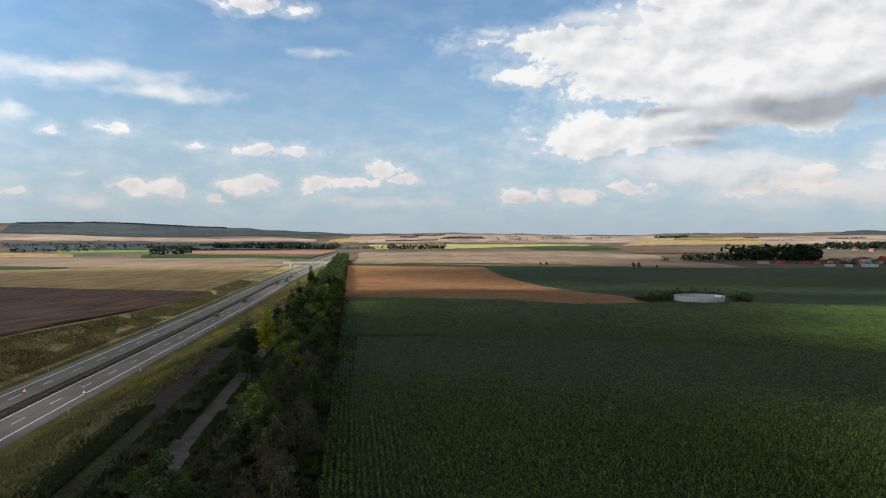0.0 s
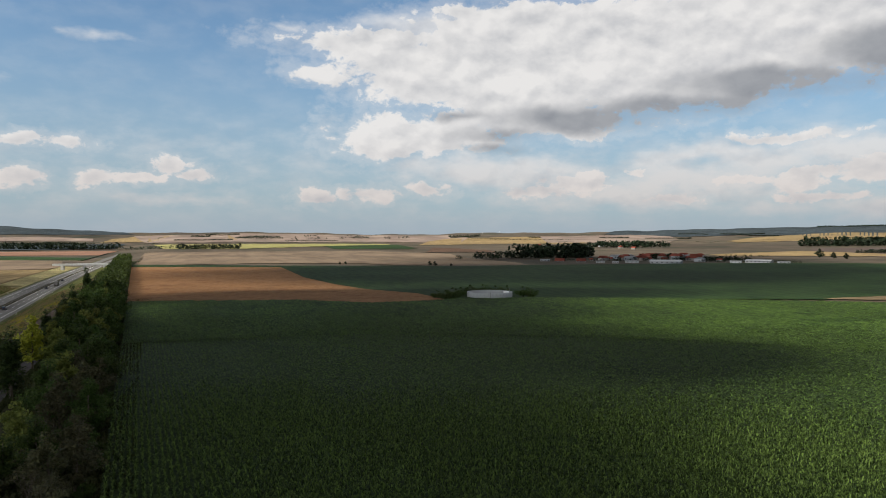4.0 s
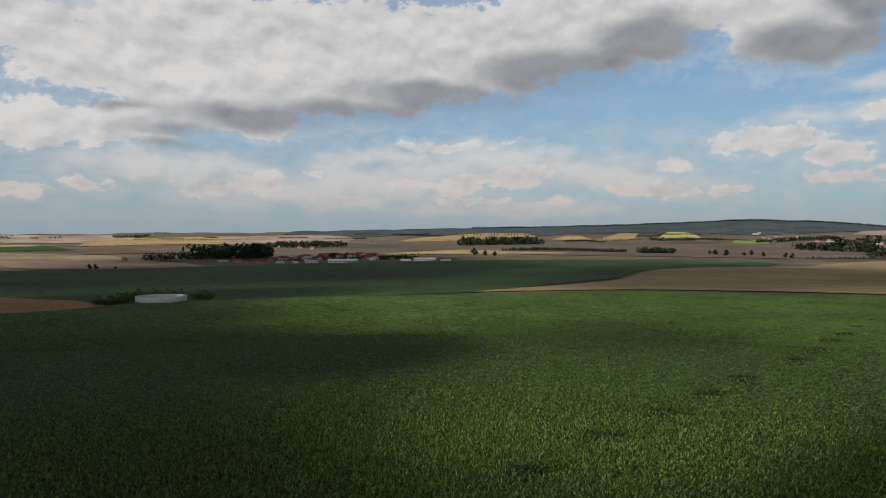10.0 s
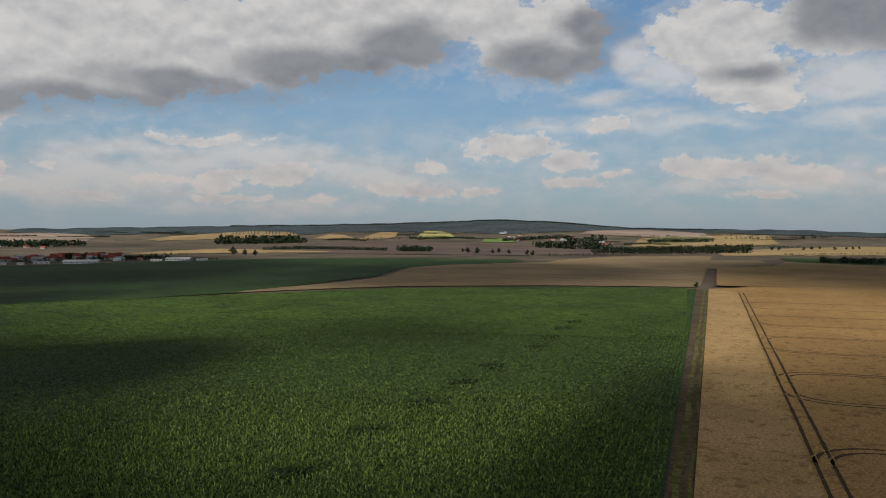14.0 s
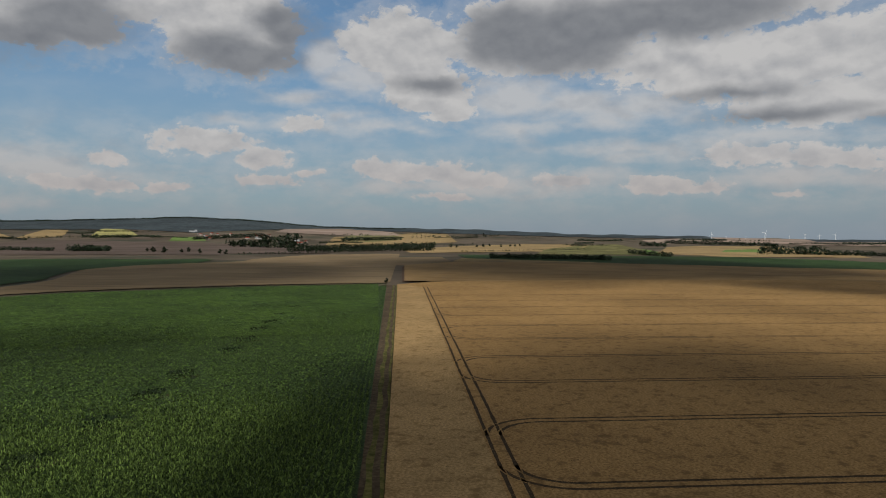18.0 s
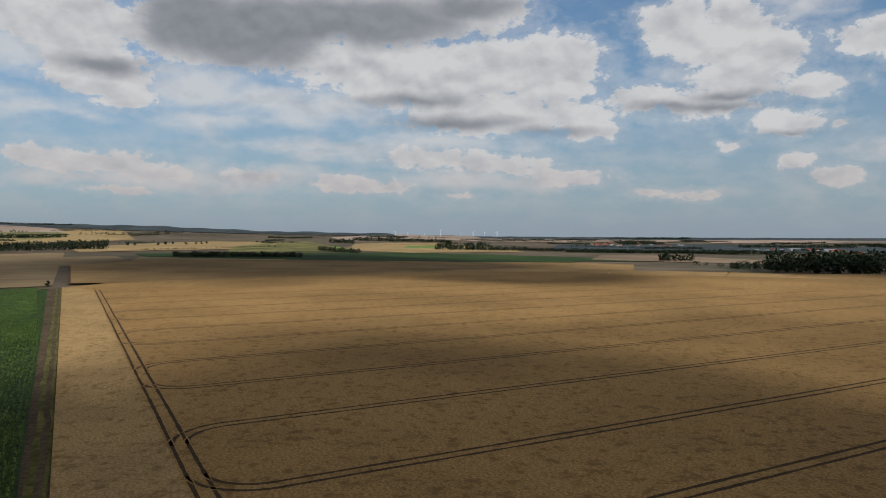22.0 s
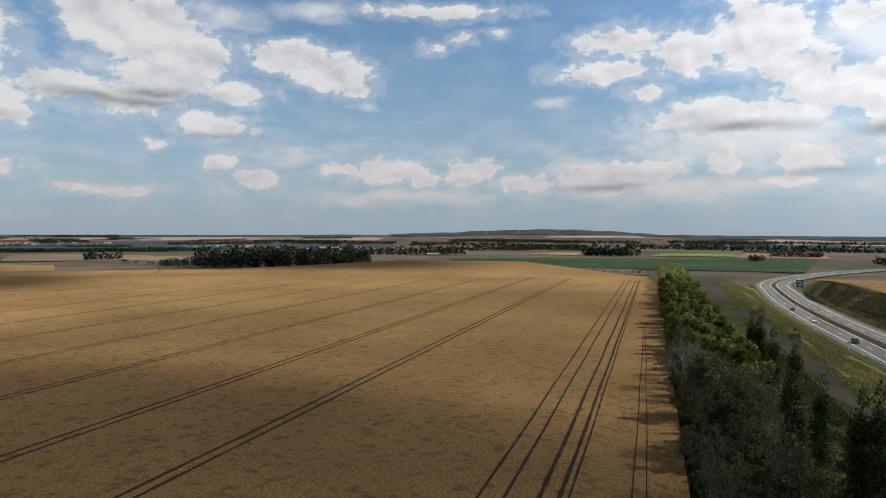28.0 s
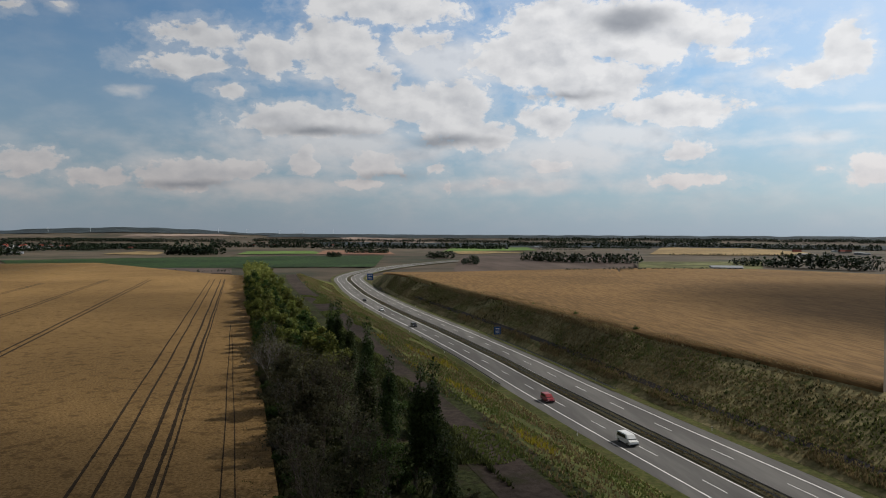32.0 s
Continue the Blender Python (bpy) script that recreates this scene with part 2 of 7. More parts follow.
world = bpy.data.worlds.new("sky")
scene.world = world
world.use_nodes = True
w = Nodes(world.node_tree)
out = w.add("ShaderNodeOutputWorld")
ray = w.add("ShaderNodeTexCoord").outputs["Generated"]
split = w.add("ShaderNodeSeparateXYZ")
w.link(ray, split.inputs[0])
sx, sy, sz = split.outputs
c75, s75 = math.cos(radians(75)), math.sin(radians(75))
across = w.math("SUBTRACT", w.math("MULTIPLY", sx, c75), w.math("MULTIPLY", sy, s75))
along = w.math("ADD", w.math("MULTIPLY", sx, s75), w.math("MULTIPLY", sy, c75))
bearing = w.math("MULTIPLY_ADD", w.math("ARCTAN2", across, along), 57.2958, 75.0)
height = w.math("MULTIPLY", w.math("ARCSINE", sz), 57.2958)
joined = w.add("ShaderNodeCombineXYZ")
w.link(bearing, joined.inputs[0])
w.link(height, joined.inputs[1])
plain = joined.outputs[0]
stretched = w.vec("MULTIPLY", plain, (1.0, 1.45, 0.0))
side = w.ramp(bearing, 10.0, 130.0, -0.5, 0.5, False)
sunward = w.add("ShaderNodeCombineXYZ")
w.link(side, sunward.inputs[0])
sunward.inputs[1].default_value = 1.0
bend = w.vec("SUBTRACT", w.noise(stretched, 0.28, 4.0, 0.55, out=1), (0.5, 0.5, 0.5))
here = w.vec("ADD", plain, w.vec("MULTIPLY", bend, (3.2, 1.3, 0.0)))


def blobs(ellipses, power, blend):
    """The largest of many soft swellings at the bearing and height looked at."""
    field = None
    for a, e, rw, rh in ellipses:
        k = rh ** power
        n = w.add("ShaderNodeVectorMath", operation="MULTIPLY_ADD")
        w.link(here, n.inputs[0])
        n.inputs[1].default_value = (k / rw, k / rh, 0.0)
        n.inputs[2].default_value = (-a * k / rw, -e * k / rh, 0.0)
        near = w.math("SUBTRACT", k, w.vec("LENGTH", n.outputs[0]))
        field = near if field is None else w.math("SMOOTH_MAX", field, near, blend)
    return field


def billow(at_vec, scale):
    """Round swellings, as on a heap cloud."""
    n = w.tree.nodes.new("ShaderNodeTexVoronoi")
    n.feature = "SMOOTH_F1"
    n.inputs["Scale"].default_value = scale
    n.inputs["Smoothness"].default_value = 0.5
    w.link(at_vec, n.inputs["Vector"])
    return w.math("SUBTRACT", 0.55, n.outputs["Distance"])


def relief(at_vec):
    """The large puffs, whose sunward sides are the brighter."""
    p = w.vec("ADD", at_vec, w.vec("SCALE", w.vec("SUBTRACT", w.noise(at_vec, 0.8, 3.0, 0.55, out=1), (0.5, 0.5, 0.5)), 0.8))
    return w.math("ADD", w.noise(p, 0.30, 5.0, 0.5), w.math("MULTIPLY_ADD", billow(p, 0.42), 0.30, w.math("MULTIPLY", billow(p, 1.0), 0.10)))


puff = relief(stretched)
puff_sunward = relief(w.vec("ADD", stretched, sunward.outputs[0]))
ragged = w.math("SUBTRACT", w.noise(w.vec("ADD", stretched, w.vec("SCALE", bend, 1.5)), 1.0, 8.0, 0.62), 0.5)
rough = w.math("MULTIPLY_ADD", ragged, 1.7, w.math("MULTIPLY", w.math("SUBTRACT", puff, 0.56), 1.5))
dense = w.math("ADD", w.math("MULTIPLY_ADD", blobs(HEAPS, 0.5, 0.18), 1.1, 0.2), rough)
wide = w.noise(stretched, 0.05, 5.0, 0.6)
overhead = w.math("SUBTRACT", w.ramp(wide, 0.22, 0.45, -0.1, 1.2), w.ramp(height, 17.0, 27.0, 4.0, 0.0))
dense = w.math("MAXIMUM", dense, overhead)
cover = w.ramp(dense, -0.02, 0.5)
wisp = w.noise(w.vec("MULTIPLY", plain, (1.0, 2.1, 0.0)), 0.26, 6.0, 0.55)
veil = w.ramp(w.math("MULTIPLY_ADD", w.math("SUBTRACT", wisp, 0.5), 2.6, blobs(VEILS, 0.5, 0.3)), -0.6, 1.1, 0.0, 0.82)
skirt = w.math("MULTIPLY", w.ramp(dense, -0.8, 0.2), 0.34)
streak = w.math("MULTIPLY", w.ramp(wisp, 0.34, 0.76, 0.05, 0.42), w.ramp(w.math("ABSOLUTE", w.math("SUBTRACT", height, 4.5)), 1.5, 6.0, 1.0, 0.3))
cover = w.math("MAXIMUM", cover, w.math("MAXIMUM", w.math("MAXIMUM", skirt, veil), streak))
lit = w.math("MULTIPLY_ADD", w.math("SUBTRACT", puff, puff_sunward), 1.5, 0.8)
lit = w.math("ADD", w.math("MULTIPLY_ADD", ragged, 0.35, lit), w.ramp(dense, 0.1, 0.9, 0.16, -0.06))
lit = w.math("ADD", lit, w.ramp(blobs(CROWNS, 0.5, 0.3), -0.4, 0.8, 0.0, 0.24), clamp=True)
shadow = w.math("MULTIPLY_ADD", w.math("SUBTRACT", puff, 0.56), 0.9, blobs(BASES, 0.5, 0.35))
bases = w.math("MAXIMUM", w.ramp(height, 19.0, 32.0), w.ramp(shadow, -0.35, 0.75))
white = w.mix(lit, (0.53, 0.55, 0.59), (0.97, 0.955, 0.94))
low = w.ramp(height, 1.0, 9.0)
white = w.mix(low, w.mix(lit, (0.48, 0.50, 0.545), (0.80, 0.735, 0.70)), white)
white = w.mix(w.math("MULTIPLY", bases, 0.9), white, w.mix(lit, w.mix(w.ramp(height, 20.0, 32.0), (0.245, 0.265, 0.305), (0.06, 0.067, 0.078)), w.mix(w.ramp(height, 23.0, 36.0), (0.37, 0.39, 0.425), (0.12, 0.13, 0.145))))
sky = w.add("ShaderNodeTexSky")
sky.sky_type, sky.sun_disc = "NISHITA", False
sky.sun_elevation, sky.sun_rotation = radians(SUN_EL), radians(SUN_AZ % 360)
sky.air_density, sky.dust_density, sky.ozone_density = 1.0, 0.6, 2.0
blue = w.vec("MULTIPLY", sky.outputs[0], (0.100, 0.130, 0.142))
haze = w.ramp(height, 0.0, 18.0, 0.82, 0.1)
clear = w.mix(haze, blue, (0.40, 0.505, 0.595))
air = w.mix(cover, clear, white)
air = w.mix(w.ramp(height, -1.0, 3.5, 0.8, 0.0), air, (0.43, 0.505, 0.585))
toward = w.add("ShaderNodeVectorMath", operation="DOT_PRODUCT")
w.link(ray, toward.inputs[0])
toward.inputs[1].default_value = SUN_DIR
air = w.vec("SCALE", air, w.ramp(toward.outputs["Value"], 0.05, 0.85, 1.0, 1.72))
air = w.mix(w.ramp(toward.outputs["Value"], 0.6, 1.0, 0.0, 0.8), air, (1.6, 1.58, 1.55))
background = w.add("ShaderNodeBackground")
w.link(air, background.inputs[0])
background.inputs[1].default_value = 0.58
w.link(background.outputs[0], out.inputs[0])

# ---- the cloud overhead that shades the nearer fields ----
DECK_H = 700.0
SHADE = [(-20, 110, 105, 170), (10, 92, 42, 62), (85, 140, 52, 38), (20, 185, 105, 115), (50, 260, 105, 70), (70, 330, 190, 62), (270, 540, 380, 225), (450, 800, 280, 160), (700, -120, 320, 330), (430, -540, 210, 150)]
THIN = [(80, -42, 130, 86), (62, -6, 75, 44), (85, 22, 80, 20), (420, -210, 90, 90), (-60, 60, 80, 160), (-165, 300, 120, 270), (-330, 560, 260, 330), (520, 260, 230, 190), (-240, -230, 125, 165)]
VEIL = [(60, -170, 150, 190), (150, -100, 140, 110), (170, 112, 40, 34), (-60, 330, 90, 200)]
RIFTS = [(187, 236, 42, 32), (228, 190, 52, 44), (275, 110, 56, 66), (330, 20, 90, 60), (315, -92, 115, 52), (255, -125, 65, 40), (106, 64, 54, 30)]


def cloud_deck():
    m = bpy.data.materials.new("cloud_vapour")
    m.use_nodes = True
    n = Nodes(m.node_tree)
    out = n.add("ShaderNodeOutputMaterial")
    p = n.add("ShaderNodeTexCoord").outputs["Object"]
    p2 = n.vec("ADD", p, n.vec("MULTIPLY", n.vec("SUBTRACT", n.noise(p, 0.012, 4.0, 0.55, out=1), (0.5, 0.5, 0.5)), (24.0, 24.0, 0.0)))
    def shade(ellipses):
        field = None
        for x, y, rx, ry in ellipses:
            q = n.vec("MULTIPLY", n.vec("SUBTRACT", p2, (x, y, 0.0)), (1.0 / rx, 1.0 / ry, 0.0))
            near = n.math("SUBTRACT", 1.0, n.vec("LENGTH", q))
            field = near if field is None else n.math("SMOOTH_MAX", field, near, 0.15)
        return n.ramp(field, -0.22, 0.46)

    thick = n.math("MAXIMUM", n.math("MULTIPLY", shade(SHADE), 0.985), n.math("MAXIMUM", n.math("MULTIPLY", shade(THIN), 0.85), n.math("MULTIPLY", shade(VEIL), 0.4)))
    thick = n.math("MULTIPLY", thick, n.math("SUBTRACT", 1.0, shade(RIFTS)))
    soft = n.add("ShaderNodeBsdfTranslucent")
    soft.inputs[0].default_value = (0.05, 0.05, 0.053, 1)
    clear = n.add("ShaderNodeBsdfTransparent")
    mixed = n.add("ShaderNodeMixShader")
    n.link(thick, mixed.inputs[0])
    n.link(clear.outputs[0], mixed.inputs[1])
    n.link(soft.outputs[0], mixed.inputs[2])
    n.link(mixed.outputs[0], out.inputs[0])
    bm = bmesh.new()
    bmesh.ops.create_grid(bm, x_segments=60, y_segments=60, size=950)
    for v in bm.verts:
        v.co.x += 200
        v.co.y += 150
        v.co.z = 6 * noise.noise(v.co * 0.006)
    me = bpy.data.meshes.new("cloud")
    bm.to_mesh(me)
    bm.free()
    me.materials.append(m)
    ob = new("cloud", me)
    reach = DECK_H / math.tan(radians(SUN_EL))
    ob.location = (math.sin(radians(SUN_AZ)) * reach, math.cos(radians(SUN_AZ)) * reach, DECK_H)
    return tagged(ob, "broken grey cloud high over the fields", "cloud", kind="structure")


cloud_deck()


# ---- materials ----
def material(name, colours, scale=1.0, rough=0.85, bump=0.3, bump_scale=6.0, detail=6.0, spec=0.07, metal=0.0,
             stretch=(1, 1, 1), big=0.0, big_scale=0.02, vary=0.0, coords="Object", turn=0.0):
    """A surface of two colours mixed by grain, with large stains, bump and a shade of its own for each piece."""
    m = bpy.data.materials.new(name)
    m.use_nodes = True
    n = Nodes(m.node_tree)
    out, bsdf = n.add("ShaderNodeOutputMaterial"), n.add("ShaderNodeBsdfPrincipled")
    n.link(bsdf.outputs[0], out.inputs[0])
    place = n.add("ShaderNodeTexCoord").outputs[coords]
    if coords == "Object" and big == 0 and vary > 0:
        info = n.add("ShaderNodeObjectInfo")
        shift = n.vec("SCALE", info.outputs["Location"], 0.37)
        place = n.vec("ADD", place, shift)
    mapping = n.add("ShaderNodeMapping")
    n.link(place, mapping.inputs[0])
    mapping.inputs["Rotation"].default_value = (0, 0, radians(turn))
    mapping.inputs["Scale"].default_value = stretch
    p = mapping.outputs[0]
    grain = n.noise(p, scale, detail, 0.6)
    f = n.ramp(grain, 0.34, 0.66)
    colour = n.mix(f, colours[0], colours[1])
    if len(colours) > 2:
        stain = n.ramp(n.noise(p, scale * 0.23 + 0.001, 5.0, 0.6), 0.5, 0.68)
        colour = n.mix(stain, colour, colours[2])
    if big:
        wide = n.ramp(n.noise(place, big_scale, 4.0, 0.6), 0.35, 0.65, 1.0 - big, 1.0 + big)
        hsv = n.add("ShaderNodeHueSaturation")
        n.link(colour, hsv.inputs["Color"])
        n.link(wide, hsv.inputs["Value"])
        colour = hsv.outputs[0]
    if vary:
        info = n.add("ShaderNodeObjectInfo")
        hsv = n.add("ShaderNodeHueSaturation")
        n.link(colour, hsv.inputs["Color"])
        n.link(n.ramp(info.outputs["Random"], 0.0, 1.0, 1.0 - vary, 1.0 + vary, False), hsv.inputs["Value"])
        colour = hsv.outputs[0]
    n.link(colour, bsdf.inputs["Base Color"])
    bsdf.inputs["Roughness"].default_value = rough
    bsdf.inputs["Specular IOR Level"].default_value = spec
    bsdf.inputs["Metallic"].default_value = metal
    if bump:
        b = n.add("ShaderNodeBump")
        b.inputs["Strength"].default_value = bump
        b.inputs["Distance"].default_value = 0.3 / bump_scale
        n.link(n.noise(p, bump_scale, 5.0, 0.6), b.inputs["Height"])
        n.link(b.outputs[0], bsdf.inputs["Normal"])
    return m


M_LAND = material("field_soil", [(0.0585, 0.0484, 0.0351), (0.0975, 0.0764, 0.0546), (0.039, 0.0429, 0.0281)], 0.02, big=0.25, big_scale=0.002)
M_ASPHALT = material("road_concrete", [(0.1131, 0.1084, 0.1037), (0.1521, 0.1459, 0.1388), (0.0975, 0.0928, 0.0897)], 0.35, 0.9, 0.15, 8.0, stretch=(1, .12, 1), turn=-8)
M_LINE = material("road_paint", [(0.72, 0.72, 0.70), (0.8, 0.8, 0.78)], 3.0, 0.7, 0.1)
M_GRASS = material("verge_grass", [(0.0457, 0.0594, 0.0152), (0.1144, 0.1068, 0.0343), (0.0305, 0.0457, 0.0106)], 1.0, 0.95, 0.8, 2.5, big=0.25, big_scale=0.05)
M_MEDIAN = material("median_litter", [(0.0351, 0.0328, 0.0187), (0.0624, 0.0546, 0.0312)], 1.0, 0.95, 0.6, 4.0, big=0.2, big_scale=0.05)
M_MOWN = material("mown_grass", [(0.0429, 0.0515, 0.014), (0.0819, 0.0827, 0.0273), (0.0624, 0.0546, 0.0234)], 1.2, 0.95, 0.5, 5.0, big=0.2, big_scale=0.08)
M_SLOPE = material("slope_weeds", [(0.1582, 0.14, 0.0657), (0.3285, 0.2738, 0.14), (0.1095, 0.1192, 0.0438)], 0.8, 0.95, 1.0, 1.6, big=0.3, big_scale=0.04)
M_DIRT = material("bare_dirt", [(0.0351, 0.0265, 0.0226), (0.0608, 0.0468, 0.039), (0.0312, 0.0296, 0.0156)], 0.9, 0.95, 0.6, 3.0, big=0.2, big_scale=0.06)
# Litter and weeds in a tone darkened for the shade of the trees.
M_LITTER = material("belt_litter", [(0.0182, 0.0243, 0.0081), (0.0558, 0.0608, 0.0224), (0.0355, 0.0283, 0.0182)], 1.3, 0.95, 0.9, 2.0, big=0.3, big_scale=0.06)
M_PATH = material("path_asphalt", [(0.0741, 0.0647, 0.0624), (0.1053, 0.0936, 0.0889), (0.0546, 0.0507, 0.039)], 0.8, 0.9, 0.2, 8.0, big=0.15, big_scale=0.08)
M_WHEAT = material("ripe_wheat", [(0.1438, 0.087, 0.0321), (0.2791, 0.174, 0.0719), (0.123, 0.0738, 0.0274)], 2.6, 0.9, 1.0, 4.0, 9.0, big=0.16, big_scale=0.012)
# Near-black green: the shade between the maize rows put into the colour.
M_ROWSHADE = material("maize_row_shade", [(0.007, 0.0172, 0.0031), (0.0296, 0.0546, 0.0094), (0.0062, 0.0148, 0.0031)], 1.4, 0.7, 1.0, 1.6, big=0.2, big_scale=0.03, spec=0.15)
M_CANOPY = material("maize_canopy", [(0.0119, 0.0265, 0.0047), (0.0564, 0.0961, 0.0159), (0.0133, 0.0292, 0.0053)], 0.9, 0.75, 1.0, 1.2, stretch=(1, 0.35, 1), turn=81, big=0.2, big_scale=0.03)
M_SAND = material("track_straw", [(0.40, 0.29, 0.16), (0.50, 0.37, 0.21)], 0.1, 0.9, 0.3, 1.0, big=0.2, big_scale=0.01)
M_HILLWOOD = material("far_wood", [(0.035, 0.055, 0.035), (0.06, 0.085, 0.05)], 0.02, 0.95, 0.6, 0.05)

# ---- the lie of the land ----
CREST = [(-35, 0.95), (-30, 0.99), (-25, 1.06), (-20, 0.82), (-15, 0.64), (-10, 0.36), (-5, 0.3), (0, 0.39), (5, 0.34), (10, 0.21), (15, 0.23), (20, 0.39), (25, 0.36), (30, 0.45), (35, 0.56), (40, 0.69), (45, 0.78), (50, 0.85), (55, 0.96), (60, 1.12), (65, 1.34), (70, 1.14), (75, 0.69), (80, 0.57), (85, 0.55), (90, 0.39), (95, 0.16), (105, 0.0), (115, -0.2), (140, -0.16), (150, -0.06), (155, 0.12), (160, 0.34), (165, 0.31), (170, -0.03), (190, -0.14), (220, -0.15), (300, 0.4)]


def smooth(a, b, v):
    s = np.clip((v - a) / (b - a), 0, 1)
    return s * s * (3 - 2 * s)


# The middle of the motorway, from south to north.
ROAD_Y = np.array([-1500, -1250, -1058, -918, -798, -707, -618, -530, -455, -362, -269, -210, -169, -143, -97, 155, 220, 281, 387, 489, 655, 867, 1012, 1300, 1800, 2600])
ROAD_X = np.array([-560, -330, -168, -78, -23.5, 4.5, 16.1, 9.8, 1.4, -13.1, -31.1, -41.4, -47.5, -51.8, -60.0, -96.0, -102.2, -108.0, -118.5, -130, -148, -168.5, -181, -207, -252, -322])
ROAD_Z = -10.7


def spline(xs, ys, v):
    """A smooth curve through points."""
    m = np.gradient(ys, xs)
    i = np.clip(np.searchsorted(xs, v) - 1, 0, len(xs) - 2)
    h = xs[i + 1] - xs[i]
    t = (v - xs[i]) / h
    return ((2 * t**3 - 3 * t**2 + 1) * ys[i] + (t**3 - 2 * t**2 + t) * h * m[i]
            + (3 * t**2 - 2 * t**3) * ys[i + 1] + (t**3 - t**2) * h * m[i + 1])


def road_x(y):
    return spline(ROAD_Y.astype(float), ROAD_X.astype(float), np.clip(y, -1500, 2600))


def road_u(x, y):
    """Signed distance from the middle of the motorway, to the east positive."""
    slope = (road_x(y + 2.0) - road_x(y - 2.0)) / 4.0
    return (x - road_x(y)) / np.sqrt(1 + slope**2)


def west_run(y):
    """How far the western slope of the cutting reaches up from the verge."""
    y = np.asarray(y, float)
    return 8.0 + 5.0 * smooth(-500, -420, y) + 6.2 * smooth(-215, -120, y)


def land_z(x, y):
    """The open land, without the cutting."""
    x, y = np.asarray(x, float), np.asarray(y, float)
    d, az = np.hypot(x, y), np.degrees(np.arctan2(x, y))
    az = np.where(az < -60, az + 360, az)
    u = road_u(x, y)
    low = smooth(92, 128, az) * (1 - smooth(224, 246, az)) * smooth(0, 190, d - (470 + 90 * smooth(160, 125, az) + 130 * smooth(190, 205, az)))
    west = np.maximum(smooth(-4, -14, u) * smooth(100, 440, y), smooth(850, 1100, y) * smooth(-4, -9, az))
    z = np.maximum(-10.7 * low - 9.8 * west, -10.7)
    # hills
    crest = np.interp(az, [c[0] for c in CREST], [c[1] for c in CREST])
    wobble = 0.05 * np.sin(az * 1.7) * np.sin(az * 0.61 + 1)
    d0, dc = 1700.0, 4300.0
    s = np.clip((d - d0) / (dc - d0), 0, 1)
    el0 = np.degrees(np.arctan((z - EYE) / d0))
    el = el0 + (crest + wobble - el0) * (0.75 * s + 0.25 * smooth(0, 1, s))
    hill = EYE + np.minimum(d, dc) * np.tan(np.radians(el)) - 0.05 * np.maximum(d - dc, 0)
    return np.where(d > d0, hill, z)


def ground_z(x, y):
    """The land with the cutting of the motorway in it."""
    z = land_z(x, y)
    u = np.abs(road_u(np.asarray(x, float), np.asarray(y, float)))
    near = road_u(np.asarray(x, float), np.asarray(y, float)) > 0
    run = np.where(near, 24.0, west_run(y))
    s = np.clip((u - 16.0) / run, 0, 1)
    cut = ROAD_Z + (z - ROAD_Z) * s - 0.5 * smooth(1.25, 0.9, s) 
    inside = (np.asarray(y) > -1300) & (np.asarray(y) < 1700) & (u < 16 + run * 1.25)
    return np.where(inside, np.minimum(cut, z), z)


REACH = np.concatenate([np.arange(20, 700, 2.0), np.geomspace(700, 4600, 500)])


def spot(az, el, west=False):
    """The place on the land at that bearing where it lies el degrees above the level of the lookout."""
    reach = REACH
    for finer in (True, False):
        x, y = reach * math.sin(radians(az)), reach * math.cos(radians(az))
        z = land_z(x, y)
        e = np.degrees(np.arctan2(z - EYE, reach))
        if west:
            e = np.where(road_u(x, y) > -15.0 - west_run(y), -90.0, e)
        hit = np.nonzero(e >= el)[0]
        i = hit[0] if len(hit) else int(np.argmax(e))
        if finer:
            reach = np.linspace(reach[max(i - 1, 0)], reach[i], 12)
    return Vector((x[i], y[i], z[i]))


def mesh_object(name, verts, faces, mat, parent=None, smooth_faces=False):
    me = bpy.data.meshes.new(name)
    me.from_pydata([tuple(map(float, v)) for v in verts], [], [tuple(map(int, f)) for f in faces])
    for m in (mat if isinstance(mat, (list, tuple)) else [mat]):
        me.materials.append(m)
    if smooth_faces:
        me.polygons.foreach_set("use_smooth", [True] * len(me.polygons))
    ob = new(name, me)
    if parent is not None:
        ob.parent = parent
    return ob


def fast_mesh(name, verts, faces, mats, mat_index=None, smooth_faces=False):
    """A large mesh from numpy arrays of quads or triangles."""
    me = bpy.data.meshes.new(name)
    k = faces.shape[1]
    me.vertices.add(len(verts))
    me.vertices.foreach_set("co", np.ascontiguousarray(verts, np.float32).ravel())
    me.loops.add(faces.size)
    me.loops.foreach_set("vertex_index", np.ascontiguousarray(faces, np.int32).ravel())
    me.polygons.add(len(faces))
    me.polygons.foreach_set("loop_start", np.arange(0, faces.size, k, dtype=np.int32))
    me.polygons.foreach_set("loop_total", np.full(len(faces), k, np.int32))
    for m in mats:
        me.materials.append(m)
    if mat_index is not None:
        me.polygons.foreach_set("material_index", np.ascontiguousarray(mat_index, np.int32))
    if smooth_faces:
        me.polygons.foreach_set("use_smooth", np.ones(len(faces), bool))
    me.update(calc_edges=True)
    me.validate()
    return me


def grid_faces(rows, cols, wrap=False):
    r, c = np.meshgrid(np.arange(rows - 1), np.arange(cols if wrap else cols - 1), indexing="ij")
    c2 = (c + 1) % cols
    return np.stack([r * cols + c, (r + 1) * cols + c, (r + 1) * cols + c2, r * cols + c2], -1).reshape(-1, 4)


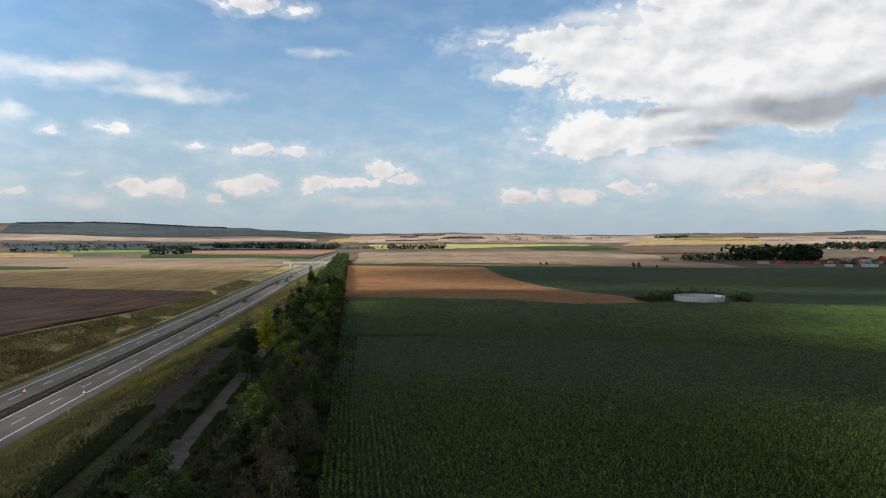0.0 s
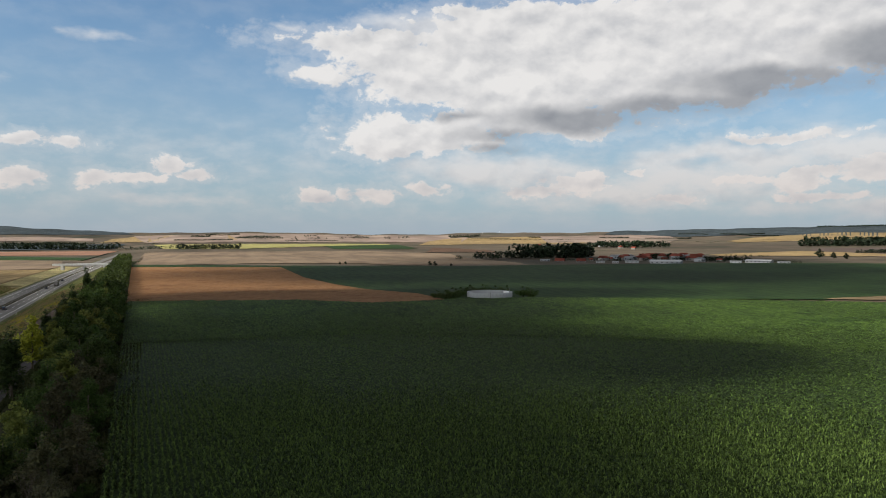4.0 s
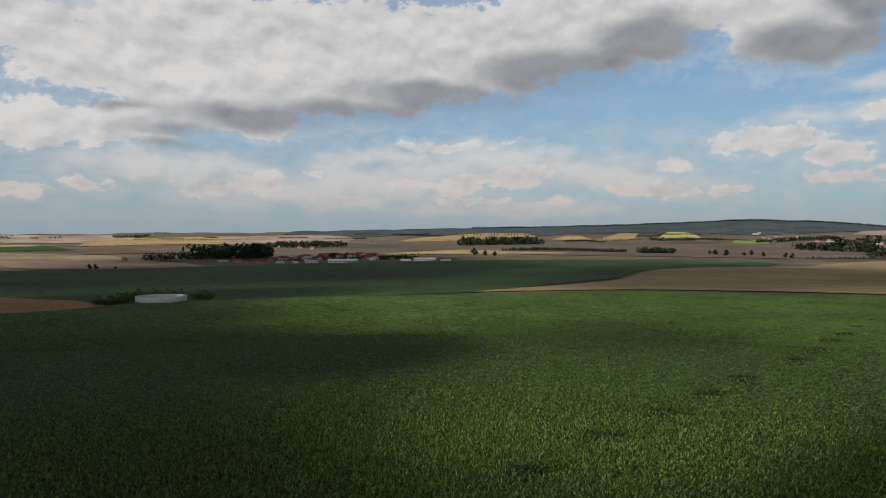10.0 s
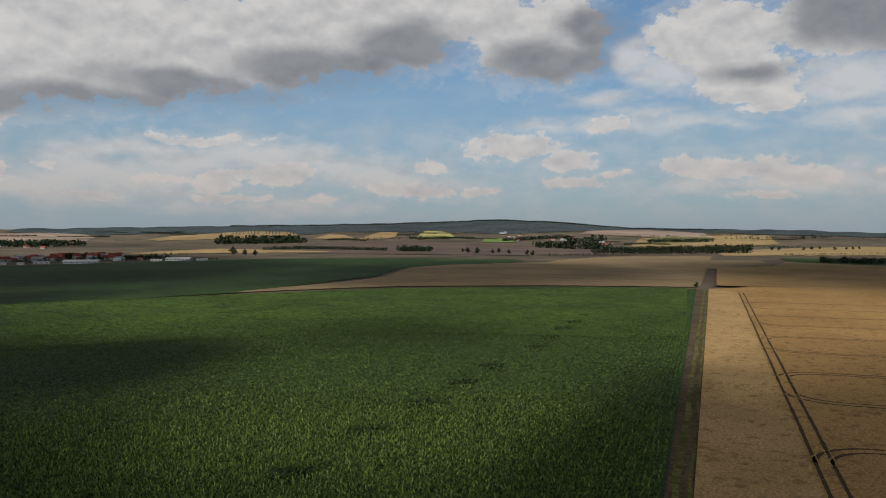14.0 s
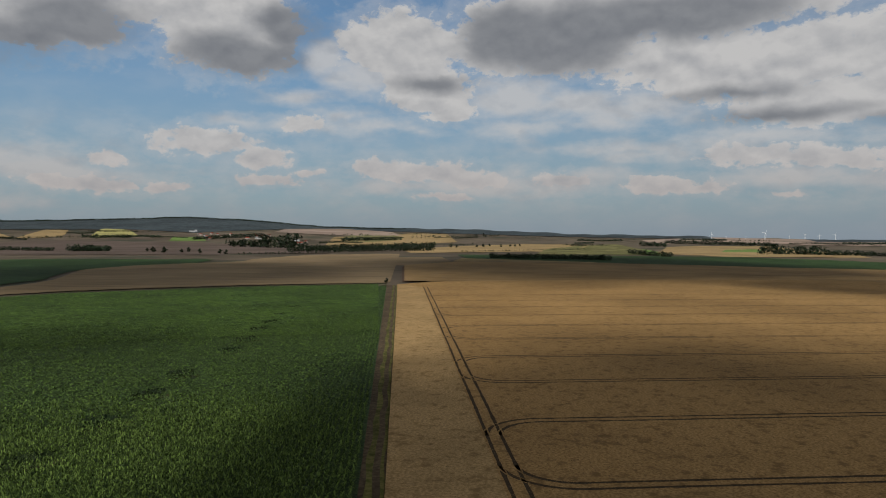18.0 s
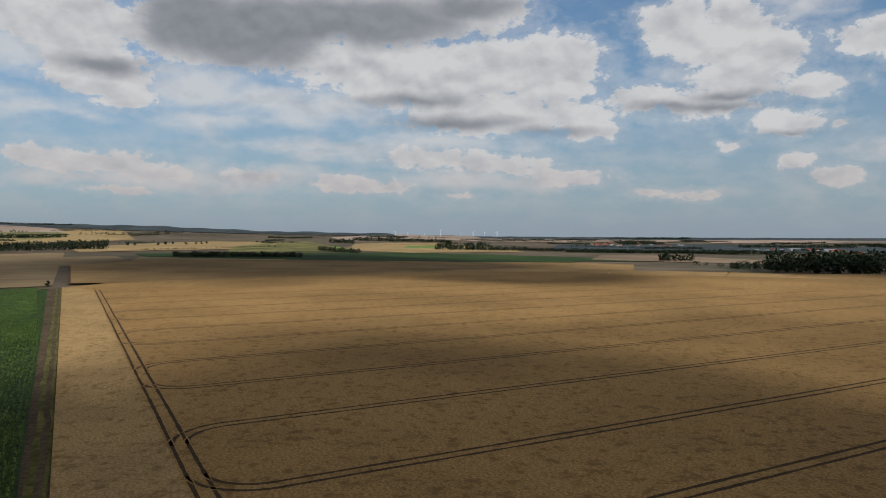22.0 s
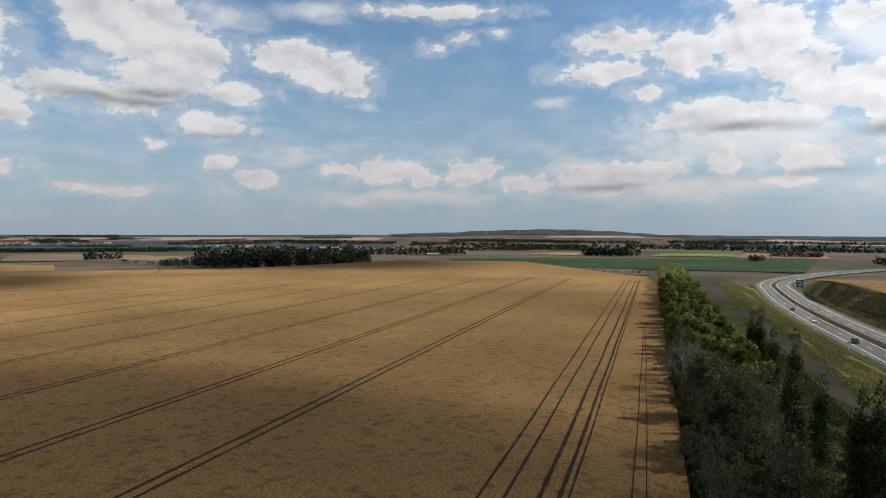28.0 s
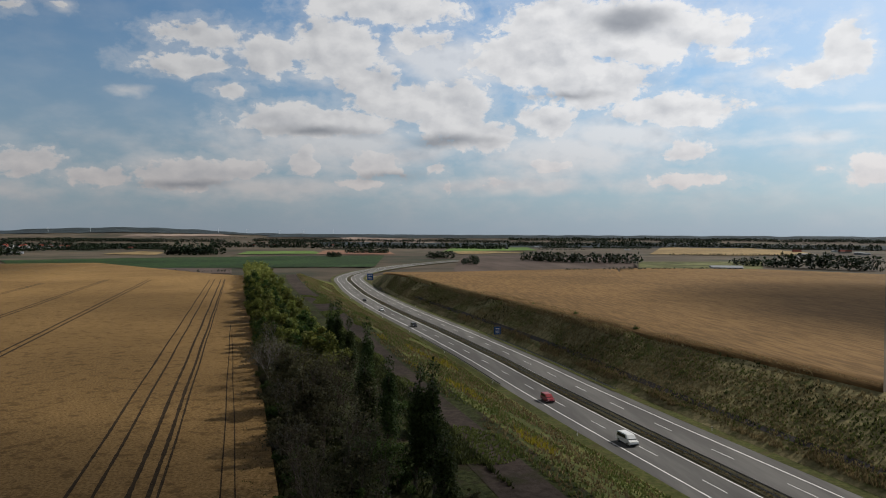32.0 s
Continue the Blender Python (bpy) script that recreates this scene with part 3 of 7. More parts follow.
# ---- ground: one sheet to the horizon ----
az = np.concatenate([np.arange(-45, 225, 0.75), np.arange(225, 315, 3.0)])
rad = np.concatenate([[2.0], np.arange(14, 120, 3.0), np.geomspace(120, 700, 110), np.geomspace(712, 4900, 110)])
A, R = np.meshgrid(np.radians(az), rad)
GX, GY = R * np.sin(A), R * np.cos(A)
verts = np.stack([GX, GY, ground_z(GX, GY) - 0.35], -1).reshape(-1, 3)
ground = new("ground", fast_mesh("ground", verts, grid_faces(len(rad), len(az), True)[:, ::-1], [M_LAND], smooth_faces=True))
tagged(ground, "rolling brown farmland reaching out to low hills", "ground", kind="structure")


# ---- motorway ----
def ribbon(name, u0, u1, y0, y1, mat, z_at, step=6.0, cols=2, parent=None, thick=0.0):
    """A strip along the motorway between two offsets from its middle."""
    ys = np.arange(y0, y1 + step * 0.5, step)
    xs = road_x(ys)
    tx, ty = np.gradient(xs), np.gradient(ys)
    ln = np.hypot(tx, ty)
    nx, ny = ty / ln, -tx / ln
    us = np.linspace(0, 1, cols)
    U = u0 + (u1 - u0) * us[None, :] + np.zeros((len(ys), 1))
    X, Y = xs[:, None] + nx[:, None] * U, ys[:, None] + ny[:, None] * U
    Z = z_at(X, Y, U)
    me = fast_mesh(name, np.stack([X, Y, Z], -1).reshape(-1, 3), grid_faces(len(ys), cols), [mat], smooth_faces=cols > 2)
    ob = new(name, me)
    ob.parent = parent
    return ob


def level(z):
    return lambda X, Y, U: np.full(X.shape, z)


road = tagged(new("road"), "grey concrete dual carriageway motorway in a shallow cutting", "road", kind="structure")
for side in (-1, 1):
    ribbon("carriageway", *sorted((side * 1.75, side * 12.4)), -1300, 1700, M_ASPHALT, level(ROAD_Z), 8, 2, road)
ribbon("median", -1.75, 1.75, -1300, 1700, M_MEDIAN, level(ROAD_Z + 0.06), 8, 2, road)
for u in (-9.45, -2.1, 2.1, 9.45):
    ribbon("edge_line", u - 0.13, u + 0.13, -900, 1000, M_LINE, level(ROAD_Z + 0.012), 6, 2, road)


def slope_z(side):
    def f(X, Y, U):
        z = land_z(X, Y)
        run = 24.0 if side > 0 else west_run(Y)
        s = np.clip((np.abs(U) - 15.0) / run, 0, 1)
        return ROAD_Z + 0.02 + (z - ROAD_Z) * s
    return f


def verge(name, label, u0, u1, y0, y1, mat, z_at, step=6.0, cols=2):
    return tagged(ribbon(name, u0, u1, y0, y1, mat, z_at, step, cols), label, "verge", kind="structure")


def on_land(lift):
    return lambda X, Y, U: land_z(X, Y) + lift


verge("verge", "mown green grass verge beside the motorway", 12.4, 15.05, -1200, 1300, M_MOWN, level(ROAD_Z + 0.02))
verge("verge", "mown green grass verge beside the motorway", -15.05, -12.4, -1200, 1300, M_MOWN, level(ROAD_Z + 0.02))
verge("embankment", "rough grassy slope of dry weeds down to the motorway", 15.0, 40.0, -560, 1000, M_GRASS, slope_z(1), 4, 14)
verge("embankment", "steep cutting slope of brown dry weeds", -34.5, -15.0, -620, 1000, M_SLOPE, slope_z(-1), 4, 12)
verge("ditch", "bare grey ditch at the foot of the cutting", -19.5, -18.3, -400, 60, M_PATH, slope_z(-1), 4, 2).location.z = 0.06
verge("belt_floor", "weedy ground under the tree belt, shade in its colour", 39.6, 76.0, -520, 900, M_LITTER, on_land(0.03), 6, 12)
verge("dirt_strip", "bare brown dirt strip beside the trees", 42.5, 49.5, -520, 62, M_DIRT, on_land(0.07), 4, 4)
verge("dirt_strip", "bare brown dirt strip beside the trees", 42.0, 46.5, 100, 300, M_DIRT, on_land(0.07), 4, 4)
verge("path", "narrow old asphalt lane along the tree belt", 52.0, 55.6, 45, 330, M_PATH, on_land(0.09), 4, 2)


# ---- fields ----
def belt_x(y):
    """The straight edge between the fields and the tree belt."""
    return np.where(y > 0, -4.8 - 0.128 * y, -4.8 - 0.18 * y)


LAYER = [0]


def patch(name, label, mat, low, high, lift=0.15, steps=20, daz=0.25, category="field", west=False):
    """A field between two lines of bearing and height, laid over the land."""
    LAYER[0] += 1
    la, ha = np.array(low, float), np.array(high, float)
    a0, a1 = max(la[0, 0], ha[0, 0]), min(la[-1, 0], ha[-1, 0])
    azs = np.linspace(a0, a1, max(3, int((a1 - a0) / daz) + 2))
    v = []
    ends = 0.1 if max(ha[:, 1]) > -1.95 and not west else 0.0
    for a in azs:
        e0, e1 = np.interp(a, la[:, 0], la[:, 1]), np.interp(a, ha[:, 0], ha[:, 1])
        if ends:
            taper = min(1.0, (a - a0) / (ends * min(a1 - a0, 8)) + 0.03, (a1 - a) / (ends * min(a1 - a0, 8)) + 0.03)
            mid = e0 if LAYER[0] % 2 else e1
            wave = 0.03 * noise.noise(Vector((a * 1.3, LAYER[0], 0.0)))
            e0, e1 = mid + (e0 - mid) * taper + wave, mid + (e1 - mid) * taper + 0.7 * wave
        p, q = spot(a, e0, west), spot(a, max(e1, e0 + 0.004), west)
        d0, d1 = math.hypot(p.x, p.y), math.hypot(q.x, q.y)
        d1 = max(d1, d0 + 0.5)
        d = np.geomspace(d0, d1, steps)
        x, y = d * math.sin(radians(a)), d * math.cos(radians(a))
        v.append(np.stack([x, y, land_z(x, y) + lift + 0.001 * LAYER[0] + (0.0004 + 0.000004 * LAYER[0]) * np.maximum(d - 500, 0)], -1))
        if west:
            foot = v[-1][:1] - [0.3 * math.sin(radians(a)), 0.3 * math.cos(radians(a)), 1.4]
            v[-1] = np.concatenate([foot, v[-1]])
    v = np.array(v)
    steps = v.shape[1]
    me = fast_mesh(name, v.reshape(-1, 3), grid_faces(len(azs), steps)[:, ::-1], [mat], smooth_faces=True)
    ob = new(name, me)
    return tagged(ob, label, category, kind="structure")


# wheat: ripe field east and south of the lookout
def slab(name, label, points, z0, z1, mat, category="field", kind="structure"):
    """A flat crop of one height, with its edges closed down to the ground."""
    n = len(points)
    verts = [(p[0], p[1], z1) for p in points] + [(p[0], p[1], z0) for p in points]
    bm = bmesh.new()
    vs = [bm.verts.new(v) for v in verts]
    bm.faces.new(vs[:n])
    for i in range(n):
        j = (i + 1) % n
        bm.faces.new((vs[i], vs[n + i], vs[n + j], vs[j]))
    bmesh.ops.triangulate(bm, faces=bm.faces[:])
    bmesh.ops.recalc_face_normals(bm, faces=bm.faces[:])
    me = bpy.data.meshes.new(name)
    bm.to_mesh(me)
    bm.free()
    me.materials.append(mat)
    return tagged(new(name, me), label, category, kind=kind)


def at(az, el):
    p = spot(az, el)
    return (p.x, p.y)


def belt(y, off=0.0):
    return (float(belt_x(np.float64(y))) + off, float(y))


wheat_poly = [belt(0.3, 0.6), (79.6, 13.4), (394, 60.7), at(84, -3.8), at(90, -3.7), at(97, -3.55), at(105, -3.35), at(115, -3.1),
              at(125, -2.9), at(135, -2.95), at(150, -3.05), at(160, -3.15), at(168, -3.3), belt(-462, 0.6), belt(-300, 0.6), belt(-100, 0.6)]
wheat = slab("wheat_field", "ripe golden wheat field crossed by dark tractor tramlines", wheat_poly, -0.4, 0.75, M_WHEAT)
corn_poly = [belt(4.6, 1.0), belt(100, 1.0), belt(316, 1.0), (-20, 314), (26, 305), (52, 285), (84, 290), (100, 300), (170, 275), (236, 242), (306, 202), (358, 131), (389, 66), (73.3, 15.6)]
corn = slab("maize_field", "maize field floor, shade between the straight rows in its colour", corn_poly, -0.4, 0.15, M_ROWSHADE)
M_ORANGE = material("dry_barley", [(0.179, 0.0895, 0.0398), (0.2387, 0.1293, 0.0597), (0.1525, 0.0729, 0.0318)], 0.5, 0.9, 0.5, 2.0, big=0.12, big_scale=0.015)
slab("barley_field", "reddish brown ripe barley field", [belt(322, 1.0), belt(690, 1.0), (37, 656), (43, 486), (54, 410), (64, 370), (84, 334), (88, 293), (52, 288), (26, 308), (-20, 318)], -0.4, 0.6, M_ORANGE)


# ---- trees ----
M_BARK = material("bark", [(0.09, 0.07, 0.05), (0.16, 0.13, 0.10)], 4.0, 0.95, 0.8, 10.0, stretch=(1, 1, 0.25))


def leaf_material(name, dark, light, vary=0.25, glow=0.3, few=1.0):
    """Leaves between a dark and a light shade; few above 1: the light ones are rarer."""
    m = bpy.data.materials.new(name)
    m.use_nodes = True
    n = Nodes(m.node_tree)
    out, bsdf = n.add("ShaderNodeOutputMaterial"), n.add("ShaderNodeBsdfPrincipled")
    n.link(bsdf.outputs[0], out.inputs[0])
    geo = n.add("ShaderNodeNewGeometry")
    info = n.add("ShaderNodeObjectInfo")
    colour = n.mix(n.math("POWER", geo.outputs["Random Per Island"], few), dark, light)
    hsv = n.add("ShaderNodeHueSaturation")
    n.link(colour, hsv.inputs["Color"])
    n.link(n.ramp(info.outputs["Random"], 0, 1, 1 - vary, 1 + vary, False), hsv.inputs["Value"])
    n.link(n.ramp(info.outputs["Random"], 0, 1, 0.485, 0.512, False), hsv.inputs["Hue"])
    n.link(hsv.outputs[0], bsdf.inputs["Base Color"])
    bsdf.inputs["Roughness"].default_value = 0.6
    bsdf.inputs["Specular IOR Level"].default_value = 0.12
    if glow:
        through_leaf, both = n.add("ShaderNodeBsdfTranslucent"), n.add("ShaderNodeMixShader")
        n.link(hsv.outputs[0], through_leaf.inputs[0])
        both.inputs[0].default_value = glow
        n.link(bsdf.outputs[0], both.inputs[1])
        n.link(through_leaf.outputs[0], both.inputs[2])
        n.link(both.outputs[0], out.inputs[0])
    return m


M_LEAF = leaf_material("leaf_green", (0.0266, 0.0476, 0.0114), (0.0809, 0.1189, 0.0266))
M_LEAF_POPLAR = leaf_material("leaf_poplar", (0.02, 0.032, 0.01), (0.062, 0.084, 0.023))
# Lighter olive leaf; the brightness of sunlit crowns is put into it.
M_LEAF_LIGHT = leaf_material("leaf_light", (0.09, 0.105, 0.024), (0.2, 0.215, 0.05), 0.2, 0.4)
M_LEAF_YELLOW = leaf_material("leaf_yellow", (0.246, 0.246, 0.0246), (0.4428, 0.4182, 0.0492), 0.1)
M_LEAF_DULL = leaf_material("leaf_dull", (0.0461, 0.0461, 0.023), (0.1061, 0.0968, 0.0461))


def leaves(rng, centres, size, flat=0.6):
    """Small bent leaf sprays, two triangles each, one island a spray."""
    n = len(centres)
    a = rng.uniform(0, 2 * np.pi, n)
    tilt = rng.normal(0, flat, n)
    s = size * rng.uniform(0.6, 1.3, n)
    d1 = np.stack([np.cos(a) * np.cos(tilt), np.sin(a) * np.cos(tilt), np.sin(tilt)], -1)
    b = a + np.pi / 2
    t2 = rng.normal(0, flat, n)
    d2 = np.stack([np.cos(b) * np.cos(t2), np.sin(b) * np.cos(t2), np.sin(t2)], -1)
    s = s[:, None]
    v = np.stack([centres - d1 * s, centres - d2 * s * 0.6 + [0, 0, 0.0], centres + d1 * s, centres + d2 * s * 0.6 + s * rng.uniform(-.3, .3, (n, 1)) * [0, 0, 1]], 1)
    return v.reshape(-1, 3), np.arange(4 * n).reshape(-1, 4)


def tube(rings):
    """Skin round a list of (centre, radius)."""
    v, f, k = [], [], 6
    for c, r in rings:
        for i in range(k):
            a = i * 2 * math.pi / k
            v.append((c[0] + r * math.cos(a), c[1] + r * math.sin(a), c[2]))
    for j in range(len(rings) - 1):
        for i in range(k):
            f.append((j * k + i, j * k + (i + 1) % k, (j + 1) * k + (i + 1) % k, (j + 1) * k + i))
    return v, f


def tree_meshes(seed, height, width, shape, leaf_mat, count, leaf=0.35, bare=0.0):
    """Trunk with limbs, and a crown of sprays in uneven lobes. Returns the two meshes."""
    rng = np.random.default_rng(seed)
    bend = rng.normal(0, 0.03 * height, 2)
    base = 0.04 if shape == "shrub" else (0.05 if shape == "poplar" else 0.16)
    r0 = 0.02 * height
    V, F = tube([((0, 0, -0.5), r0 * 1.3), ((0, 0, 0.06 * height), r0), ((bend[0] * .4, bend[1] * .4, 0.4 * height), r0 * .7), ((bend[0], bend[1], 0.93 * height), r0 * .15)])
    tips = []
    limbs = 14 if shape != "poplar" else 18
    for i in range(limbs):
        s = base + (0.92 - base) * (i + rng.uniform(0, 1)) / limbs
        a = rng.uniform(0, 2 * np.pi)
        if shape == "poplar":
            reach, rise = width * 0.5 * min(1, 1.15 * (1 - s) + 0.25) * rng.uniform(.5, 1), 0.18 * height * (1.1 - s)
        elif shape == "shrub":
            reach, rise = width * 0.5 * rng.uniform(.4, 1), height * (0.9 - s) * rng.uniform(0.3, .9)
        else:
            prof = math.sin(math.pi * min(1, (s - base) / (1 - base) * 0.78 + 0.2))
            reach, rise = width * 0.5 * prof * rng.uniform(.55, 1.1), 0.12 * height * rng.uniform(0.2, 1.2)
        p0 = np.array([bend[0] * s, bend[1] * s, s * height * (0.8 if shape != "shrub" else 0.5)])
        p1 = p0 + [math.cos(a) * reach, math.sin(a) * reach, rise]
        mid = p0 * .5 + p1 * .5 + [0, 0, 0.03 * height]
        tv, tf = tube([(p0, r0 * .35), (mid, r0 * .22), (p1, r0 * .06)])
        o = len(V)
        V += tv
        F += [tuple(o + q for q in face) for face in tf]
        tips.append((mid, reach * 0.42 + 0.06 * height))
        tips.append((p1, reach * 0.34 + 0.05 * height))
    tips.append((np.array([bend[0], bend[1], 0.92 * height]), 0.06 * height if shape == "poplar" else 0.12 * height))
    pts = []
    for c, r in tips:
        k = max(6, int(count * (1 - bare) / len(tips)))
        q = rng.normal(0, 1, (k, 3))
        q /= np.linalg.norm(q, axis=1)[:, None]
        q *= (rng.uniform(0.25, 1.0, k) ** 0.6)[:, None] * r * rng.uniform(.75, 1.15)
        q[:, 2] *= 1.5 if shape == "poplar" else 0.75
        pts.append(c + q)
    pts = np.concatenate(pts)
    pts = pts[pts[:, 2] > 0.15]
    lv, lf = leaves(rng, pts, leaf)
    trunk = bpy.data.meshes.new("trunk")
    trunk.from_pydata([tuple(map(float, v)) for v in V], [], F)
    trunk.materials.append(M_BARK)
    crown = fast_mesh("crown", lv, lf, [leaf_mat])
    return trunk, crown


def plant(kind, meshes, x, y, scale, turn, label, category="tree", group="", z=None):
    root = new(kind)
    zz = float(ground_z(np.float64(x), np.float64(y))) if z is None else z
    root.matrix_world = Matrix.LocRotScale((x, y, zz - 0.1), Euler((0, 0, turn)), scale if isinstance(scale, Vector) else Vector((scale,) * 3))
    for name, me in zip(("trunk", "crown"), meshes):
        part_ob = new(name, me)
        part_ob.parent = root
    return tagged(root, label, category, group)




# ---- distant fields ----
M_PLOUGH = material("plough_earth", [(0.0474, 0.0285, 0.02), (0.1158, 0.0716, 0.0474)], 0.3, 0.95, 0.6, 0.6, stretch=(1, 0.06, 1), turn=-70, big=0.2, big_scale=0.01)
M_STRAW = material("straw", [(0.162, 0.1138, 0.0543), (0.2625, 0.1926, 0.0945)], 0.12, 0.9, 0.3, 0.5, stretch=(1, 0.15, 1), turn=70, big=0.15, big_scale=0.004)
M_STUB = material("stubble", [(0.1287, 0.0952, 0.0671), (0.1755, 0.131, 0.0897)], 0.05, 0.9, 0.3, 0.5, stretch=(1, 0.15, 1), turn=50, big=0.2, big_scale=0.004)
M_DGREEN = material("root_crop", [(0.0125, 0.0281, 0.0086), (0.0281, 0.0515, 0.0148)], 0.25, 0.8, 0.5, 0.8, stretch=(1, 0.2, 1), turn=80, big=0.25, big_scale=0.008)
M_PINK = material("far_stubble", [(0.1716, 0.1287, 0.1073), (0.2488, 0.193, 0.1544), (0.103, 0.0901, 0.0729)], 0.012, 0.95, 0.2, 0.2, stretch=(1, 0.3, 1), turn=30, big=0.15, big_scale=0.003)
# Forest green shifted towards blue: distance haze put into the colour.
M_WOODHILL = material("hazed_hill_forest", [(0.0229, 0.0316, 0.0368), (0.0459, 0.0572, 0.0622)], 0.035, 0.95, 1.0, 0.05, big=0.2, big_scale=0.004)
M_YGREEN = material("late_meadow", [(0.1973, 0.1884, 0.0673), (0.2601, 0.2377, 0.0987)], 0.05, 0.9, 0.3, 0.5, big=0.2, big_scale=0.01)
M_MEADOW = material("meadow", [(0.078, 0.1326, 0.0351), (0.117, 0.1716, 0.0468)], 0.05, 0.9, 0.3, 0.5, big=0.2, big_scale=0.01)
M_SOIL = material("bare_soil", [(0.064, 0.0484, 0.0406), (0.0897, 0.0679, 0.0562)], 0.05, 0.95, 0.4, 0.5, stretch=(1, 0.2, 1), turn=60, big=0.2, big_scale=0.006)
M_SANDY = material("cut_straw", [(0.126, 0.0909, 0.0517), (0.179, 0.1326, 0.0762)], 0.12, 0.9, 0.4, 1.0, stretch=(1, 0.12, 1), turn=-8, big=0.15, big_scale=0.008)
M_BROWN = material("dull_grain", [(0.156, 0.0998, 0.0437), (0.2262, 0.1482, 0.0663)], 0.3, 0.9, 0.5, 1.0, stretch=(1, 0.12, 1), turn=-80, big=0.2, big_scale=0.01)
M_OLIVE = material("pasture", [(0.078, 0.0858, 0.0351), (0.117, 0.117, 0.0507)], 0.04, 0.95, 0.5, 0.3, big=0.3, big_scale=0.02)
M_REDSOIL = material("red_soil", [(0.1716, 0.0936, 0.0624), (0.2184, 0.1248, 0.0858)], 0.04, 0.95, 0.3, 0.5, big=0.15, big_scale=0.006)
M_KNOLL = material("knoll_grass", [(0.0624, 0.0663, 0.0234), (0.156, 0.1404, 0.0624), (0.039, 0.0468, 0.0156)], 0.03, 0.95, 0.6, 0.3, big=0.25, big_scale=0.02)
M_WHEAT2 = material("bank_wheat", [(0.115, 0.067, 0.026), (0.19, 0.114, 0.046)], 0.9, 0.9, 0.6, 2.0, stretch=(1, 0.12, 1), turn=-12, big=0.15, big_scale=0.01)
patch("field", "wooded hillside, distance haze put into its bluish green", M_WOODHILL, [(-32.02, 0.25), (-28.61, 0.22), (-24.98, 0.07), (-21.11, -0.01), (-14.92, 0.13), (-10.13, 0.09), (-7.45, 0.14)], [(-32.01, 1.06), (-24.97, 1.19), (-21.10, 0.97), (-17.03, 0.87), (-13.63, 0.71), (-10.13, 0.50), (-7.45, 0.32)])
patch("field", "dark ploughed reddish earth field", M_PLOUGH, [(-32.07, -6.97), (-28.66, -6.14), (-25.01, -5.64), (-21.13, -5.07), (-18.29, -4.25)], [(-32.05, -3.43), (-26.85, -3.76), (-18.29, -4.17)], west=True)
patch("field", "pale golden stubble field", M_STRAW, [(-32.05, -3.39), (-26.85, -3.72), (-18.08, -4.13), (-16.20, -3.64), (-11.90, -2.41)], [(-32.04, -2.31), (-28.63, -2.30), (-23.47, -2.27), (-17.04, -2.36), (-11.90, -2.37)], west=True)
patch("field", "dark green root crop field", M_DGREEN, [(-32.04, -2.31), (-30.02, -2.31), (-27.92, -2.20)], [(-32.03, -2.03), (-30.02, -2.08), (-27.92, -2.16)], west=True)
patch("field", "light brown harvested stubble field", M_STUB, [(-32.03, -2.00), (-27.92, -2.16), (-23.08, -2.24), (-17.04, -2.36), (-12.12, -2.28)], [(-32.03, -1.45), (-22.69, -1.61), (-17.04, -1.62), (-12.11, -1.79)], west=True)
patch("field", "dark green root crop field", M_DGREEN, [(-23.08, -1.57), (-17.04, -1.58), (-8.35, -1.76)], [(-23.08, -1.31), (-17.03, -1.36), (-8.35, -1.62)], west=True)
patch("field", "pale golden stubble field", M_STRAW, [(-32.03, -1.38), (-27.56, -1.43)], [(-32.03, -1.10), (-27.56, -1.27)], west=True)
patch("field", "reddish brown tilled field", M_REDSOIL, [(-19.91, -1.30), (-8.35, -1.35)], [(-19.91, -1.08), (-8.35, -1.08)], west=True)
patch("field", "fresh green meadow", M_MEADOW, [(-28.62, -1.10), (-22.30, -1.15)], [(-28.62, -0.94), (-22.30, -0.98)], west=True)
patch("field", "pale pinkish stubble slope in the distance", M_PINK, [(-32.02, -0.25), (-24.98, -0.30), (-17.86, -0.40), (-13.63, -0.31), (-10.13, -0.36)], [(-32.02, 0.21), (-28.61, 0.18), (-24.98, -0.01), (-17.86, -0.14), (-13.63, -0.04), (-10.13, -0.18)], west=True)
patch("field", "pale golden stubble field", M_STRAW, [(-9.69, -0.45), (-3.83, -0.40), (-0.00, -0.31)], [(-9.69, -0.31), (-6.55, 0.05), (-0.00, 0.20)])
patch("field", "pale pinkish stubble slope in the distance", M_PINK, [(-7.45, -0.49), (0.73, -0.44), (9.78, -0.43), (18.36, -0.49)], [(-7.45, 0.01), (0.73, 0.24), (9.77, 0.11), (18.35, 0.12)])
patch("field", "pale golden stubble field", M_STRAW, [(14.15, -0.68), (20.39, -0.56), (26.17, -0.53), (31.76, -0.34)], [(14.15, -0.50), (16.69, -0.14), (22.37, -0.01), (31.75, 0.08)])
patch("field", "bright yellow-green meadow", M_YGREEN, [(-6.10, -0.95), (0.73, -0.94), (5.29, -0.80), (11.98, -0.69)], [(-6.10, -0.63), (0.73, -0.58), (7.54, -0.57), (11.98, -0.60)])
patch("field", "light brown harvested stubble field", M_STUB, [(-7.46, -2.17), (0.73, -2.09), (9.78, -2.14), (12.42, -2.29), (16.71, -2.38), (23.16, -2.27)], [(-7.45, -1.22), (0.00, -1.17), (9.78, -1.15), (16.70, -1.37), (17.54, -1.67), (23.16, -2.15)])
patch("field", "dark green root crop field", M_DGREEN, [(6.64, -0.98), (14.15, -0.99)], [(6.64, -0.75), (12.42, -0.64), (14.15, -0.95)])
